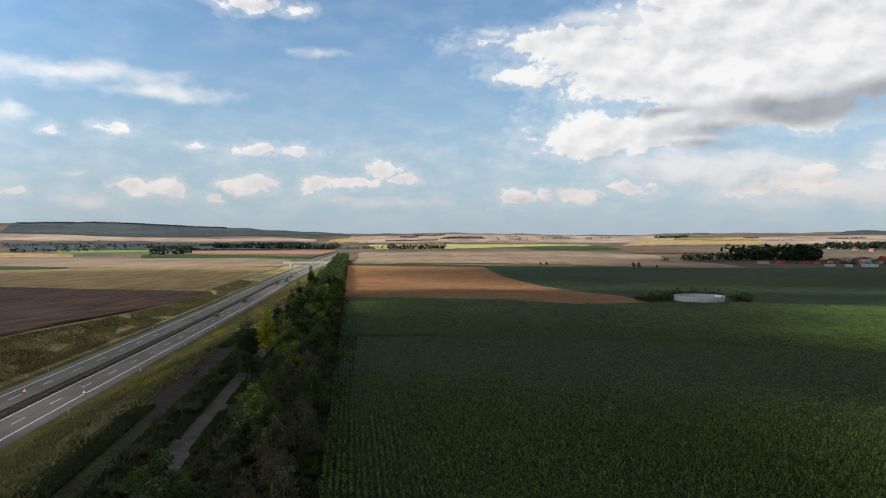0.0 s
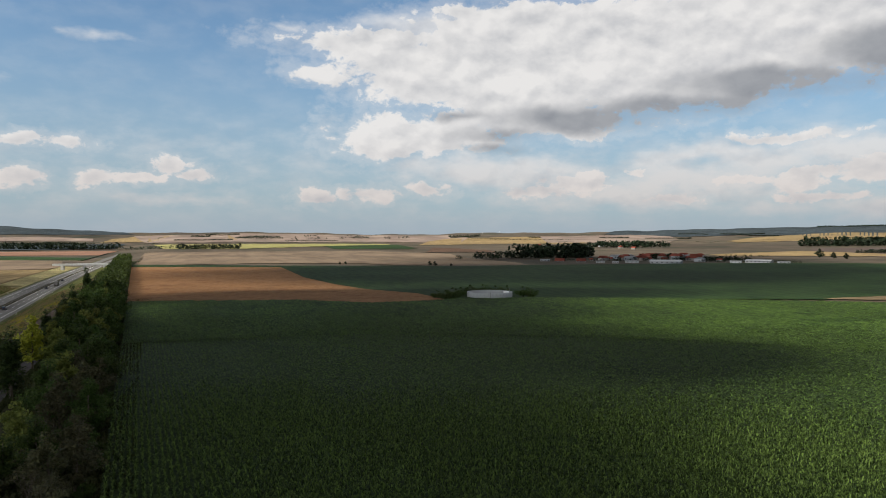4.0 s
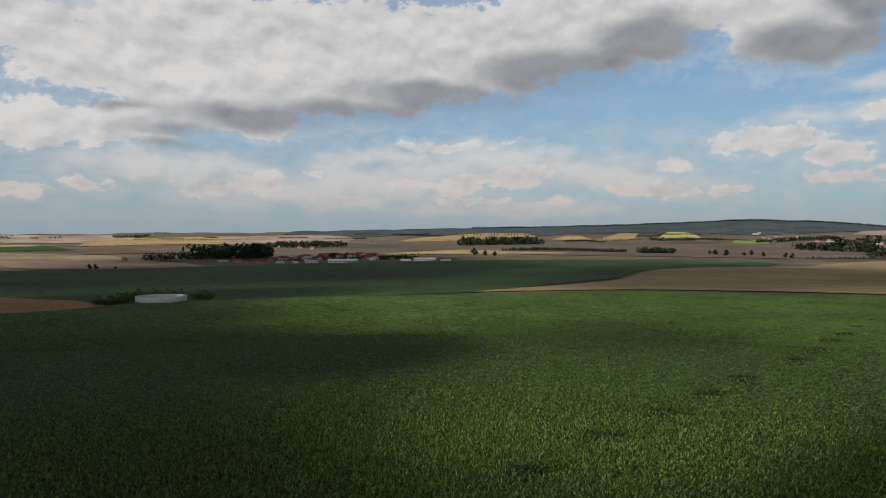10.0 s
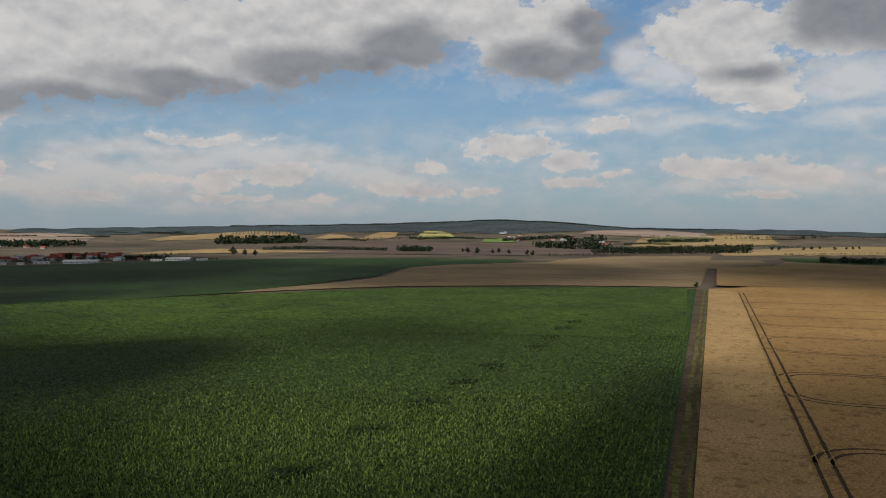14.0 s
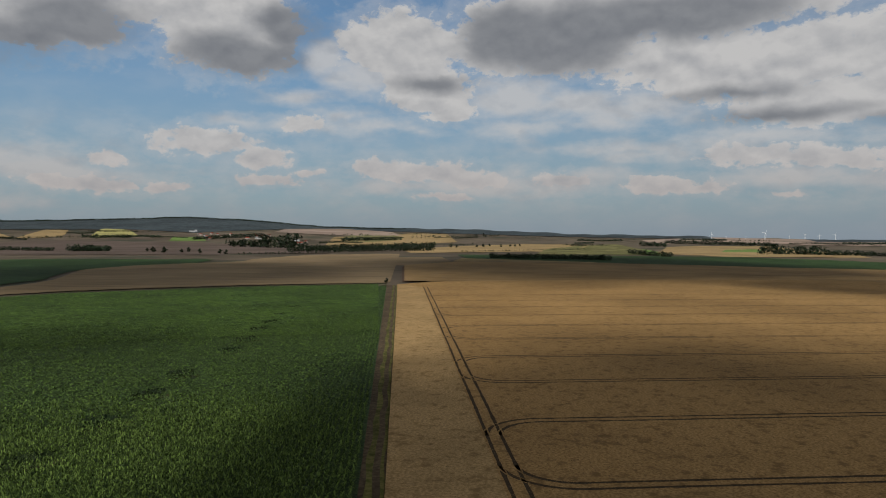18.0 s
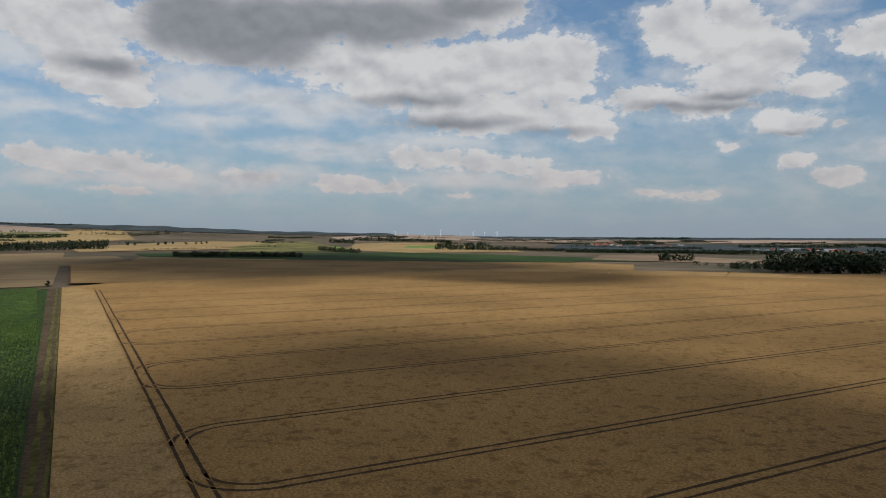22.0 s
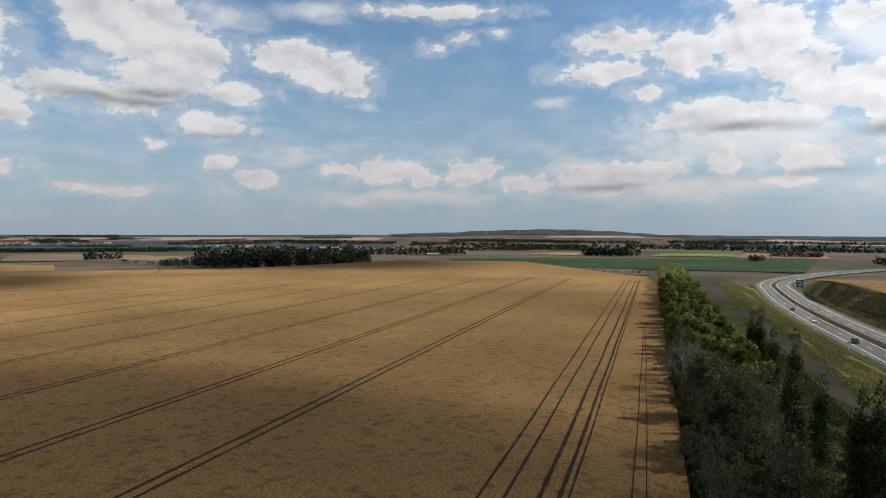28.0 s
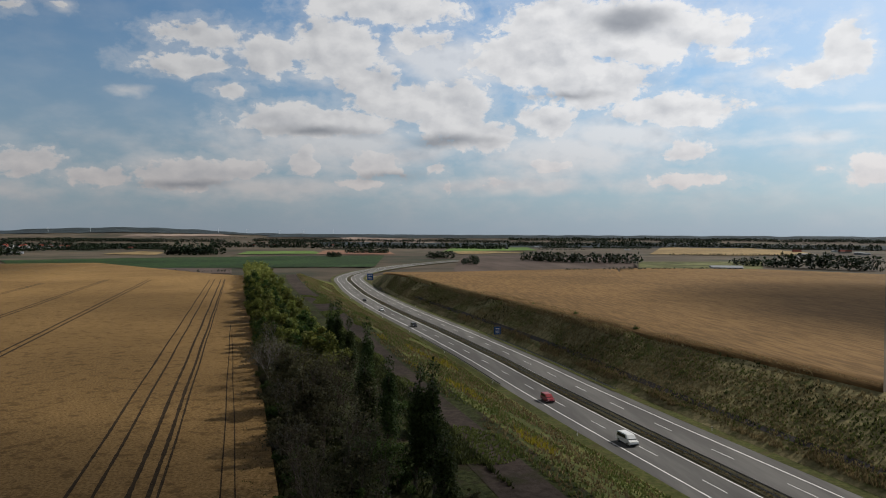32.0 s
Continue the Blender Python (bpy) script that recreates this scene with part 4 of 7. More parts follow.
patch("field", "dark ploughed reddish earth field", M_PLOUGH, [(14.79, -1.25), (20.40, -1.21)], [(14.79, -0.85), (20.40, -1.08)])
patch("field", "dark green root crop field", M_DGREEN, [(-7.57, -4.62), (16.13, -5.34), (44.50, -4.42), (56.53, -3.04)], [(-7.55, -2.10), (3.36, -2.29), (17.03, -2.37), (29.77, -2.13), (42.85, -1.83), (56.52, -1.73)])
patch("field", "dark green root crop field", M_DGREEN, [(54.74, -3.32), (57.19, -2.63), (59.97, -2.37), (65.54, -2.22), (67.11, -1.86)], [(54.73, -1.76), (57.19, -1.77), (59.96, -1.78), (63.37, -1.85), (67.11, -1.82)])
patch("field", "sandy beige cut field behind the maize", M_SANDY, [(44.32, -4.40), (56.51, -4.05), (69.94, -3.90), (81.42, -3.81)], [(44.32, -4.35), (53.77, -3.55), (56.06, -3.23), (57.88, -2.54), (61.07, -2.30), (69.07, -2.05), (69.93, -1.87), (74.14, -1.56), (81.40, -1.47)])
patch("field", "bare dull brown soil field", M_SOIL, [(43.01, -1.26), (51.94, -1.41), (67.76, -1.53)], [(43.01, -0.81), (49.67, -0.68), (56.51, -0.44), (67.76, -0.64)])
patch("field", "pale golden stubble field", M_STRAW, [(36.68, -1.41), (43.01, -1.35), (51.94, -1.27)], [(36.68, -1.32), (43.01, -0.99), (51.94, -1.23)])
patch("field", "wooded hillside, distance haze put into its bluish green", M_WOODHILL, [(28.95, 0.21), (34.67, 0.01), (38.75, 0.15), (49.67, 0.09), (51.94, 0.32), (61.06, 0.39), (65.55, 0.16), (69.92, 0.39), (73.30, 0.48), (76.16, 0.39), (81.94, 0.30), (87.53, 0.18)], [(28.95, 0.49), (34.67, 0.57), (43.01, 0.74), (49.67, 1.00), (56.50, 1.15), (61.06, 1.29), (64.65, 1.47), (69.91, 1.23), (72.04, 1.09), (75.35, 0.78), (81.93, 0.71), (87.52, 0.49)])
patch("field", "pale golden stubble field", M_STRAW, [(37.91, -0.41), (42.15, -0.28), (49.22, -0.09)], [(37.91, -0.33), (39.59, -0.06), (43.89, 0.26), (45.65, 0.35), (48.32, 0.31), (49.22, 0.09)])
patch("field", "pale golden stubble field", M_STRAW, [(50.26, -0.23), (51.94, -0.22), (53.63, -0.22)], [(50.26, -0.18), (51.49, 0.14), (52.63, 0.10), (53.63, -0.18)])
patch("field", "pale golden stubble field", M_STRAW, [(53.77, -0.31), (55.59, -0.22), (57.05, -0.12)], [(53.77, -0.27), (55.59, 0.33), (57.05, 0.29)])
patch("field", "bright yellow-green meadow", M_YGREEN, [(58.42, -0.17), (59.70, -0.16), (61.60, -0.07)], [(58.42, -0.03), (59.24, 0.43), (60.61, 0.38), (61.60, 0.16)])
patch("field", "pale pinkish stubble slope in the distance", M_PINK, [(23.75, -0.47), (30.80, -0.45), (34.67, -0.41)], [(23.76, 0.03), (27.16, 0.08), (30.80, 0.17), (33.88, 0.06), (34.67, -0.24)])
patch("field", "fresh green meadow", M_MEADOW, [(63.77, -0.47), (66.44, -0.46)], [(63.77, -0.15), (66.44, -0.19)])
patch("field", "bare dull brown soil field", M_SOIL, [(65.40, -1.44), (67.61, -1.46), (76.41, -1.43)], [(65.41, -0.87), (67.62, -0.71), (76.41, -1.25)])
patch("field", "pale golden stubble field", M_STRAW, [(75.36, -0.94), (79.83, -0.81), (84.25, -0.63), (86.05, -0.54)], [(75.36, -0.16), (78.97, -0.06), (82.47, 0.18), (86.05, 0.10)])
patch("field", "olive green pasture", M_OLIVE, [(76.62, -0.55), (78.97, -0.55), (81.80, -0.36)], [(76.62, -0.20), (78.11, 0.12), (80.71, 0.08), (81.80, -0.19)])
patch("field", "pale pinkish stubble slope in the distance", M_PINK, [(71.49, 0.22), (76.83, -0.02), (81.58, -0.01)], [(71.49, 0.43), (73.51, 0.49), (76.83, 0.51), (81.58, 0.22)])
patch("field", "pale golden stubble field", M_STRAW, [(81.58, -1.44), (86.05, -1.35), (96.53, -1.19)], [(81.58, -1.13), (86.05, -0.86), (91.50, -0.66), (96.52, -0.69)])
patch("field", "pale golden stubble field", M_STRAW, [(85.69, -2.08), (92.42, -2.08), (99.48, -2.13)], [(85.69, -1.81), (92.42, -1.85), (99.47, -2.08)])
patch("field", "dull brown ripe grain field", M_BROWN, [(81.80, -3.73), (88.77, -3.81), (102.40, -3.81), (115.01, -3.88), (124.66, -3.91)], [(81.80, -2.43), (86.05, -2.13), (98.80, -2.18), (110.97, -2.30), (120.60, -2.28), (124.64, -2.36)], lift=0.7)
patch("field", "sandy beige cut field behind the maize", M_SANDY, [(75.56, -2.38), (81.58, -2.43), (85.60, -2.08)], [(75.56, -1.77), (81.58, -1.76), (85.60, -1.72)])
patch("field", "dark green root crop field", M_DGREEN, [(86.05, -1.81), (97.89, -2.10), (106.76, -2.32), (114.99, -2.28), (120.60, -2.19)], [(86.05, -1.54), (97.89, -1.55), (106.75, -1.53), (114.98, -1.68), (120.60, -2.11)])
patch("field", "rough grassy knoll", M_KNOLL, [(92.42, -1.48), (96.98, -1.46), (100.15, -1.45), (102.82, -1.47)], [(92.42, -1.12), (96.07, -0.74), (98.79, -0.64), (100.14, -0.95), (102.82, -1.43)])
patch("field", "fresh green meadow", M_MEADOW, [(100.59, -1.35), (102.38, -1.47)], [(100.59, -0.99), (102.38, -1.29)])
patch("field", "pale golden stubble field", M_STRAW, [(101.71, -1.34), (106.75, -1.53), (113.00, -1.46), (116.14, -1.46)], [(101.71, -0.85), (104.58, -0.74), (109.30, -0.71), (116.14, -1.33)])
patch("field", "pale pinkish stubble slope in the distance", M_PINK, [(100.59, -0.63), (106.75, -0.42), (112.99, -0.60), (120.58, -0.66)], [(100.59, -0.31), (105.45, -0.07), (112.99, -0.21), (120.58, -0.50)])
patch("field", "fresh green meadow", M_MEADOW, [(106.32, -1.18), (109.30, -1.15)], [(106.32, -1.00), (109.30, -0.93)])
patch("field", "dull brown ripe grain field", M_BROWN, [(111.22, -4.05), (120.81, -4.10), (133.89, -3.86), (147.57, -3.67)], [(111.22, -2.46), (115.51, -2.54), (125.29, -2.87), (137.90, -2.78), (147.55, -2.70)], lift=0.7)
# Narrow dark strip at the far end of the farm track, in plough colour.
patch("field", "dark ploughed reddish earth field", M_PLOUGH, [(81.63, -3.73), (82.47, -3.74)], [(81.63, -2.52), (82.47, -2.39)])
patch("field", "dark green root crop field", M_DGREEN, [(115.51, -2.18), (125.29, -2.06), (127.93, -1.99)], [(115.50, -1.72), (120.79, -1.83), (127.93, -1.95)])
patch("field", "light brown harvested stubble field", M_STUB, [(121.38, -1.98), (128.05, -2.08), (134.72, -2.16)], [(121.38, -1.59), (128.05, -1.63), (134.72, -1.90)])
patch("field", "pale pinkish stubble slope in the distance", M_PINK, [(129.57, -0.64), (140.64, -0.55), (148.67, -0.62)], [(129.57, -0.35), (140.64, -0.15), (148.67, -0.39)])
patch("field", "pale pinkish stubble slope in the distance", M_PINK, [(121.39, -0.59), (128.43, -0.55)], [(121.39, -0.39), (128.43, -0.39)])
patch("field", "dark green root crop field", M_DGREEN, [(121.38, -1.28), (126.58, -1.41), (130.72, -1.36)], [(121.38, -1.05), (126.58, -1.21), (130.72, -1.23)])
patch("field", "bare dull brown soil field", M_SOIL, [(154.01, -2.83), (169.43, -3.19)], [(154.01, -2.49), (169.43, -2.79)])
patch("field", "dark green root crop field", M_DGREEN, [(154.01, -2.49), (161.06, -2.67), (170.70, -2.76), (181.31, -2.73)], [(154.02, -1.98), (161.06, -1.93), (170.70, -1.88), (181.31, -1.82)])
patch("field", "fresh green meadow", M_MEADOW, [(169.86, -1.70), (176.36, -1.68)], [(169.86, -1.48), (176.36, -1.45)])
patch("field", "pale golden stubble field", M_STRAW, [(160.32, -1.63), (164.54, -1.71)], [(160.32, -1.59), (162.97, -1.44), (164.54, -1.50)])
patch("field", "reddish brown tilled field", M_REDSOIL, [(175.92, -1.72), (182.22, -1.73)], [(175.92, -1.41), (182.22, -1.45)])
patch("field", "pale pinkish stubble slope in the distance", M_PINK, [(177.70, -0.73), (186.05, -0.80)], [(177.70, -0.32), (186.05, -0.57)])
patch("field", "pale pinkish stubble slope in the distance", M_PINK, [(161.45, -0.35), (169.44, -0.30)], [(161.45, -0.19), (169.44, -0.12)])
patch("field", "ripe wheat field on the bank above the motorway", M_WHEAT2, [(181.2, -3.3), (183.0, -3.6), (186.57, -4.46), (191.37, -5.52), (195.87, -6.64), (200.26, -7.53), (206.54, -9.16), (214.17, -10.58), (218.20, -11.51)], [(181.2, -3.2), (186.56, -3.15), (195.84, -2.87), (202.35, -2.69), (210.37, -2.61), (218.07, -2.75)], lift=0.4, west=True)
patch("field", "bare dull brown soil field", M_SOIL, [(186.79, -3.18), (195.84, -2.87), (201.50, -2.75)], [(186.79, -1.94), (193.60, -1.72), (201.49, -1.65)])
patch("field", "olive green pasture", M_OLIVE, [(201.50, -2.71), (210.37, -2.57)], [(201.50, -2.18), (210.37, -2.03)])
patch("field", "pale golden stubble field", M_STRAW, [(202.34, -1.59), (208.44, -1.60), (214.04, -1.47)], [(202.33, -1.11), (207.64, -0.93), (214.04, -1.35)])
patch("field", "pale golden stubble field", M_STRAW, [(186.79, -1.71), (192.70, -1.55)], [(186.79, -1.44), (192.70, -1.50)])
patch("field", "fresh green meadow", M_MEADOW, [(186.05, -1.49), (193.60, -1.36)], [(186.05, -1.21), (193.60, -1.13)])

HILLS = "wooded hillside, distance haze put into its bluish green"
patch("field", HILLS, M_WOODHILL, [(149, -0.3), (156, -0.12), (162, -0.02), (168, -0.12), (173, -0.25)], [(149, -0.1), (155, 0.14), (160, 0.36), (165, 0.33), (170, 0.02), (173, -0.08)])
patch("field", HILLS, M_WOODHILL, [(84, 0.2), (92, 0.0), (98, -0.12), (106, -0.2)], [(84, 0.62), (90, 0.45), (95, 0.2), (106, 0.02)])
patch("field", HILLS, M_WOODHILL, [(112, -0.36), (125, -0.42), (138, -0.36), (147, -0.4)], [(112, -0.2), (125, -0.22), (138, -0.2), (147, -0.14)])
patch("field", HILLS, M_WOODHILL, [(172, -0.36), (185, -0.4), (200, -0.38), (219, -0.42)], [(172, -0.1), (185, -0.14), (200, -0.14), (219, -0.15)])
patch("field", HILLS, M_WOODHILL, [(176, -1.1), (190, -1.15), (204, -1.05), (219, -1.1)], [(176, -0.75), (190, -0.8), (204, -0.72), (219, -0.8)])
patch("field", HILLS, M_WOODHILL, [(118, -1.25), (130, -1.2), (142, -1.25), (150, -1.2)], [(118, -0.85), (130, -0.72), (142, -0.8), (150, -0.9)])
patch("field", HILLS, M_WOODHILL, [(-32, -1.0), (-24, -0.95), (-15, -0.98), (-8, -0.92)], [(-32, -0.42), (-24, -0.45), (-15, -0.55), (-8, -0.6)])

# ---- woods, hedges and rows of trees in the distance ----
M_FARLEAF = leaf_material("far_leaf", (0.0076, 0.0139, 0.0076), (0.0254, 0.0381, 0.019), 0.2)
wood_rng = np.random.default_rng(99)


def wood(line, high, hedge=False):
    """A wood or hedge along a line of bearing and height; high is its height in degrees."""
    r = wood_rng
    la = np.array(line, float)
    centres, sizes = [], []
    a, a_end = la[0, 0], la[-1, 0]
    probe = np.linspace(a, a_end, 7)
    far = [spot(q, np.interp(q, la[:, 0], la[:, 1])) for q in probe]
    far = [math.hypot(p.x, p.y) for p in far]
    while a < a_end:
        d = float(np.interp(a, probe, far))
        h = min(max(d * math.tan(radians(high)) * 1.1, 2.5), 14.0 if hedge else 26.0)
        rows = 1 if hedge else 3
        if hedge and r.uniform() < 0.25:
            a += math.degrees(0.8 * h / d)
            continue
        for k in range(rows):
            hh = h * r.uniform(0.65, 1.08) * (1.0 if not hedge else r.uniform(0.6, 1.1))
            dd = d + k * hh * 0.9 + r.uniform(-1, 1) * hh * 0.4
            aa = a + r.uniform(-0.5, 0.5) * math.degrees(0.6 * hh / d)
            x, y = dd * math.sin(radians(aa)), dd * math.cos(radians(aa))
            z = float(land_z(x, y))
            many = 70 if d < 900 else 26 if d < 1600 else 12
            q = r.normal(0, 1, (many, 3))
            q /= np.linalg.norm(q, axis=1)[:, None]
            q *= (r.uniform(0.4, 1, many) ** 0.5)[:, None]
            c = np.array([x, y, z + hh * 0.52]) + q * [hh * 0.46, hh * 0.46, hh * 0.5]
            centres.append(c)
            sizes.append(np.full(many, hh * (0.12 if many > 60 else 0.19 if many > 20 else 0.27)))
        a += math.degrees(h * r.uniform(0.35, 0.7) / d)
    c, s = np.concatenate(centres), np.concatenate(sizes)
    v, f = leaves(r, np.zeros_like(c), 1.0)
    v = (v.reshape(-1, 4, 3) * s[:, None, None] + c[:, None, :]).reshape(-1, 3)
    ob = new("hedge" if hedge else "woodland", fast_mesh("woodland", v, f, [M_FARLEAF]))
    return tagged(ob, "dark hedge and single trees between fields" if hedge else "dark green belt of distant woodland", "hedge" if hedge else "woodland", kind="stuff")


wood([(-22.30, -1.32), (-19.71, -1.30)], 0.55)
wood([(-32.03, -1.07), (-28.62, -1.10), (-23.08, -0.89)], 0.37, hedge=True)
wood([(-28.62, -0.82), (-22.30, -0.69)], 0.27, hedge=True)
wood([(-17.86, -0.87), (-12.77, -0.94), (-8.35, -0.94)], 0.41)
wood([(-19.51, -1.13), (-17.87, -1.05)], 0.23, hedge=True)
wood([(-4.29, -0.95), (0.05, -0.95)], 0.37)
wood([(-8.35, -0.94), (-4.29, -0.90)], 0.23, hedge=True)
wood([(-32.02, -0.68), (-24.98, -0.59), (-17.86, -0.70)], 0.23, hedge=True)
wood([(-0.00, -0.17), (3.47, -0.16)], 0.18, hedge=True)
wood([(3.92, -0.25), (7.09, -0.20)], 0.23, hedge=True)
wood([(11.10, -0.20), (13.72, -0.10)], 0.23, hedge=True)
wood([(17.25, -1.82), (18.83, -1.73)], 0.32, hedge=True)
wood([(18.83, -1.78), (22.47, -1.69), (27.95, -1.63)], 0.55)
wood([(22.24, -1.69), (27.95, -1.59)], 1.01)
wood([(27.95, -0.81), (32.47, -0.80)], 0.46)
wood([(28.58, -0.73), (33.87, -0.75)], 0.41)
wood([(43.01, -0.64), (49.67, -0.55)], 0.41)
wood([(45.65, -0.55), (49.22, -0.50)], 0.64)
wood([(23.75, -1.56), (27.86, -1.62)], 1.01)
wood([(31.93, -1.66), (34.66, -1.65)], 0.37)
wood([(34.66, -1.73), (39.58, -1.73)], 0.27)
wood([(29.77, -1.90), (36.90, -1.76)], 0.37, hedge=True)
wood([(36.90, -1.80), (42.85, -1.83)], 0.23, hedge=True)
wood([(43.02, -0.61), (48.73, -0.51)], 0.78)
wood([(46.52, -1.10), (49.83, -1.04), (56.17, -1.18)], 0.27)
wood([(57.18, -1.21), (59.57, -1.23)], 0.46)
wood([(37.92, -1.44), (41.12, -1.44)], 0.18, hedge=True)
wood([(57.98, -0.22), (61.11, -0.22)], 0.23)
wood([(51.34, -0.33), (58.38, -0.18)], 0.18, hedge=True)
wood([(57.42, -1.22), (59.70, -1.21)], 0.41)
wood([(68.19, -0.90), (74.14, -1.08)], 0.55)
wood([(74.14, -1.21), (80.08, -1.07), (84.12, -0.90)], 0.41)
wood([(68.63, -1.52), (74.96, -1.42), (79.32, -1.25)], 0.23, hedge=True)
wood([(70.78, -0.62), (73.31, -0.44)], 0.64)
wood([(65.55, -0.38), (70.78, -0.09)], 0.27)
wood([(84.82, -0.82), (87.54, -0.75)], 0.18, hedge=True)
wood([(72.69, -1.32), (76.83, -1.30), (84.25, -1.22)], 0.46)
wood([(76.83, -0.46), (81.58, -0.37)], 0.27)
wood([(82.47, -0.18), (89.67, -0.03)], 0.23, hedge=True)
wood([(88.77, -1.81), (98.12, -1.91)], 0.41)
wood([(99.70, -1.36), (102.82, -1.61)], 0.37)
wood([(100.59, -0.72), (102.38, -0.80)], 0.32)
wood([(102.37, -0.53), (110.13, -0.71)], 0.27)
wood([(109.22, -1.24), (113.40, -1.32)], 0.59)
wood([(113.40, -1.32), (116.53, -1.33)], 0.37)
wood([(116.53, -1.33), (124.60, -1.44)], 0.27)
wood([(86.05, -1.31), (96.53, -1.06)], 0.14, hedge=True)
wood([(114.97, -0.58), (120.58, -0.62)], 0.18, hedge=True)
wood([(126.79, -2.00), (129.01, -2.02)], 0.55)
wood([(119.43, -1.43), (127.05, -1.42)], 0.27)
wood([(127.05, -1.42), (135.09, -1.42)], 0.32)
wood([(131.79, -2.51), (135.51, -2.49)], 0.55)
wood([(135.11, -2.58), (139.06, -2.54), (147.55, -2.47)], 1.37)
wood([(129.23, -2.29), (131.79, -2.38)], 0.37, hedge=True)
wood([(139.44, -2.57), (147.55, -2.59)], 0.55, hedge=True)
wood([(108.95, -1.32), (118.52, -1.20)], 0.18, hedge=True)
wood([(134.71, -2.68), (139.77, -2.72), (147.31, -2.76)], 1.19)
wood([(138.06, -1.74), (146.86, -1.76)], 0.55)
wood([(146.86, -1.76), (155.06, -1.65)], 0.59)
wood([(147.31, -2.76), (153.69, -2.89)], 0.23, hedge=True)
wood([(121.38, -1.36), (132.29, -1.45)], 0.18)
wood([(155.06, -1.37), (164.95, -1.18)], 0.37)
wood([(164.96, -1.71), (168.85, -1.67)], 0.55)
wood([(153.69, -2.93), (169.29, -3.03)], 0.14, hedge=True)
wood([(132.30, -0.94), (139.78, -0.86)], 0.23)
wood([(140.64, -0.77), (149.58, -0.85)], 0.23)
wood([(164.94, -1.71), (168.18, -1.74)], 0.91)
wood([(159.22, -1.25), (164.94, -1.20)], 0.37)
wood([(154.03, -0.97), (159.22, -1.09)], 0.32)
wood([(168.19, -1.13), (177.70, -1.23), (191.34, -1.28)], 0.46)
wood([(178.37, -1.64), (181.76, -1.63)], 0.41)
wood([(191.34, -1.01), (204.41, -1.01), (217.82, -1.09)], 0.37)
wood([(192.70, -2.18), (195.84, -2.33), (201.50, -2.35)], 0.73)
wood([(208.44, -2.32), (211.50, -2.42)], 0.64)
wood([(211.50, -2.42), (218.07, -2.52)], 1.01)
wood([(187.70, -2.53), (189.07, -2.53)], 0.64)
wood([(184.96, -2.04), (186.79, -2.03)], 0.55)
wood([(195.84, -2.92), (206.46, -2.66)], 0.14, hedge=True)
wood([(203.59, -1.62), (214.04, -1.51)], 0.14, hedge=True)
wood([(171.13, -0.69), (191.34, -0.74)], 0.23)
wood([(191.34, -0.55), (217.81, -0.54)], 0.23)
wood([(154.03, -0.66), (169.02, -0.74)], 0.23)
wood([(176.81, -1.95), (177.70, -1.95)], 0.41)

# uneven tree line along the wooded ridges
for a0, a1 in ((44, 50), (50, 56), (56, 62), (62, 68), (68, 75), (75, 82), (-31, -25), (-25, -17)):
    wood([(q, float(np.interp(q, [c[0] for c in CREST], [c[1] for c in CREST])) - 0.06) for q in np.linspace(a0, a1, 5)], 0.12)
# trees among the village houses
wood([(24.5, -1.90), (31.0, -1.86)], 0.2, hedge=True)
wood([(30.5, -1.80), (37.5, -1.72)], 0.26, hedge=True)
wood([(36.0, -1.86), (43.0, -1.84)], 0.16, hedge=True)
# hedgerows and copses over the far plains
far_rng = np.random.default_rng(31)
for az0, az1, el0, el1, count in ((-32, -6, -1.05, -0.35, 16), (-5, 30, -0.5, 0.1, 18), (30, 62, -0.45, 0.25, 14), (62, 92, -0.9, 0.1, 16), (92, 125, -0.85, -0.3, 18), (118, 160, -1.2, -0.45, 36), (150, 218, -1.4, -0.42, 48)):
    for _ in range(count):
        a = far_rng.uniform(az0, az1)
        e = el0 + (el1 - el0) * far_rng.uniform(0, 1) ** 0.8
        wide = far_rng.uniform(0.8, 4.5)
        wood([(a, e), (a + wide * 0.5, e + far_rng.uniform(-0.05, 0.05)), (a + wide, e + far_rng.uniform(-0.06, 0.08))], far_rng.uniform(0.05, 0.17) if e > -0.6 else far_rng.uniform(0.1, 0.22), far_rng.uniform() < 0.35)



# ---- small helpers for built things ----
def part(name, me, parent, mats=None, label="", at_pose=None):
    ob = new(name, me)
    for m in mats or []:
        if not me.materials:
            me.materials.append(m)
    ob.parent = parent
    if at_pose is not None:
        ob.matrix_basis = at_pose
    if label:
        tagged(ob, label)
    return ob


def box_mesh(name, size, mat, bevel=0.0, centre=(0, 0, 0), taper=1.0):
    bm = bmesh.new()
    bmesh.ops.create_cube(bm, size=1.0)
    for v in bm.verts:
        k = taper if v.co.z > 0 else 1.0
        v.co = Vector((v.co.x * size[0] * k + centre[0], v.co.y * size[1] * k + centre[1], v.co.z * size[2] + centre[2]))
    if bevel:
        bmesh.ops.bevel(bm, geom=bm.edges[:], offset=bevel, segments=1, affect="EDGES")
    me = bpy.data.meshes.new(name)
    bm.to_mesh(me)
    bm.free()
    me.materials.append(mat)
    return me


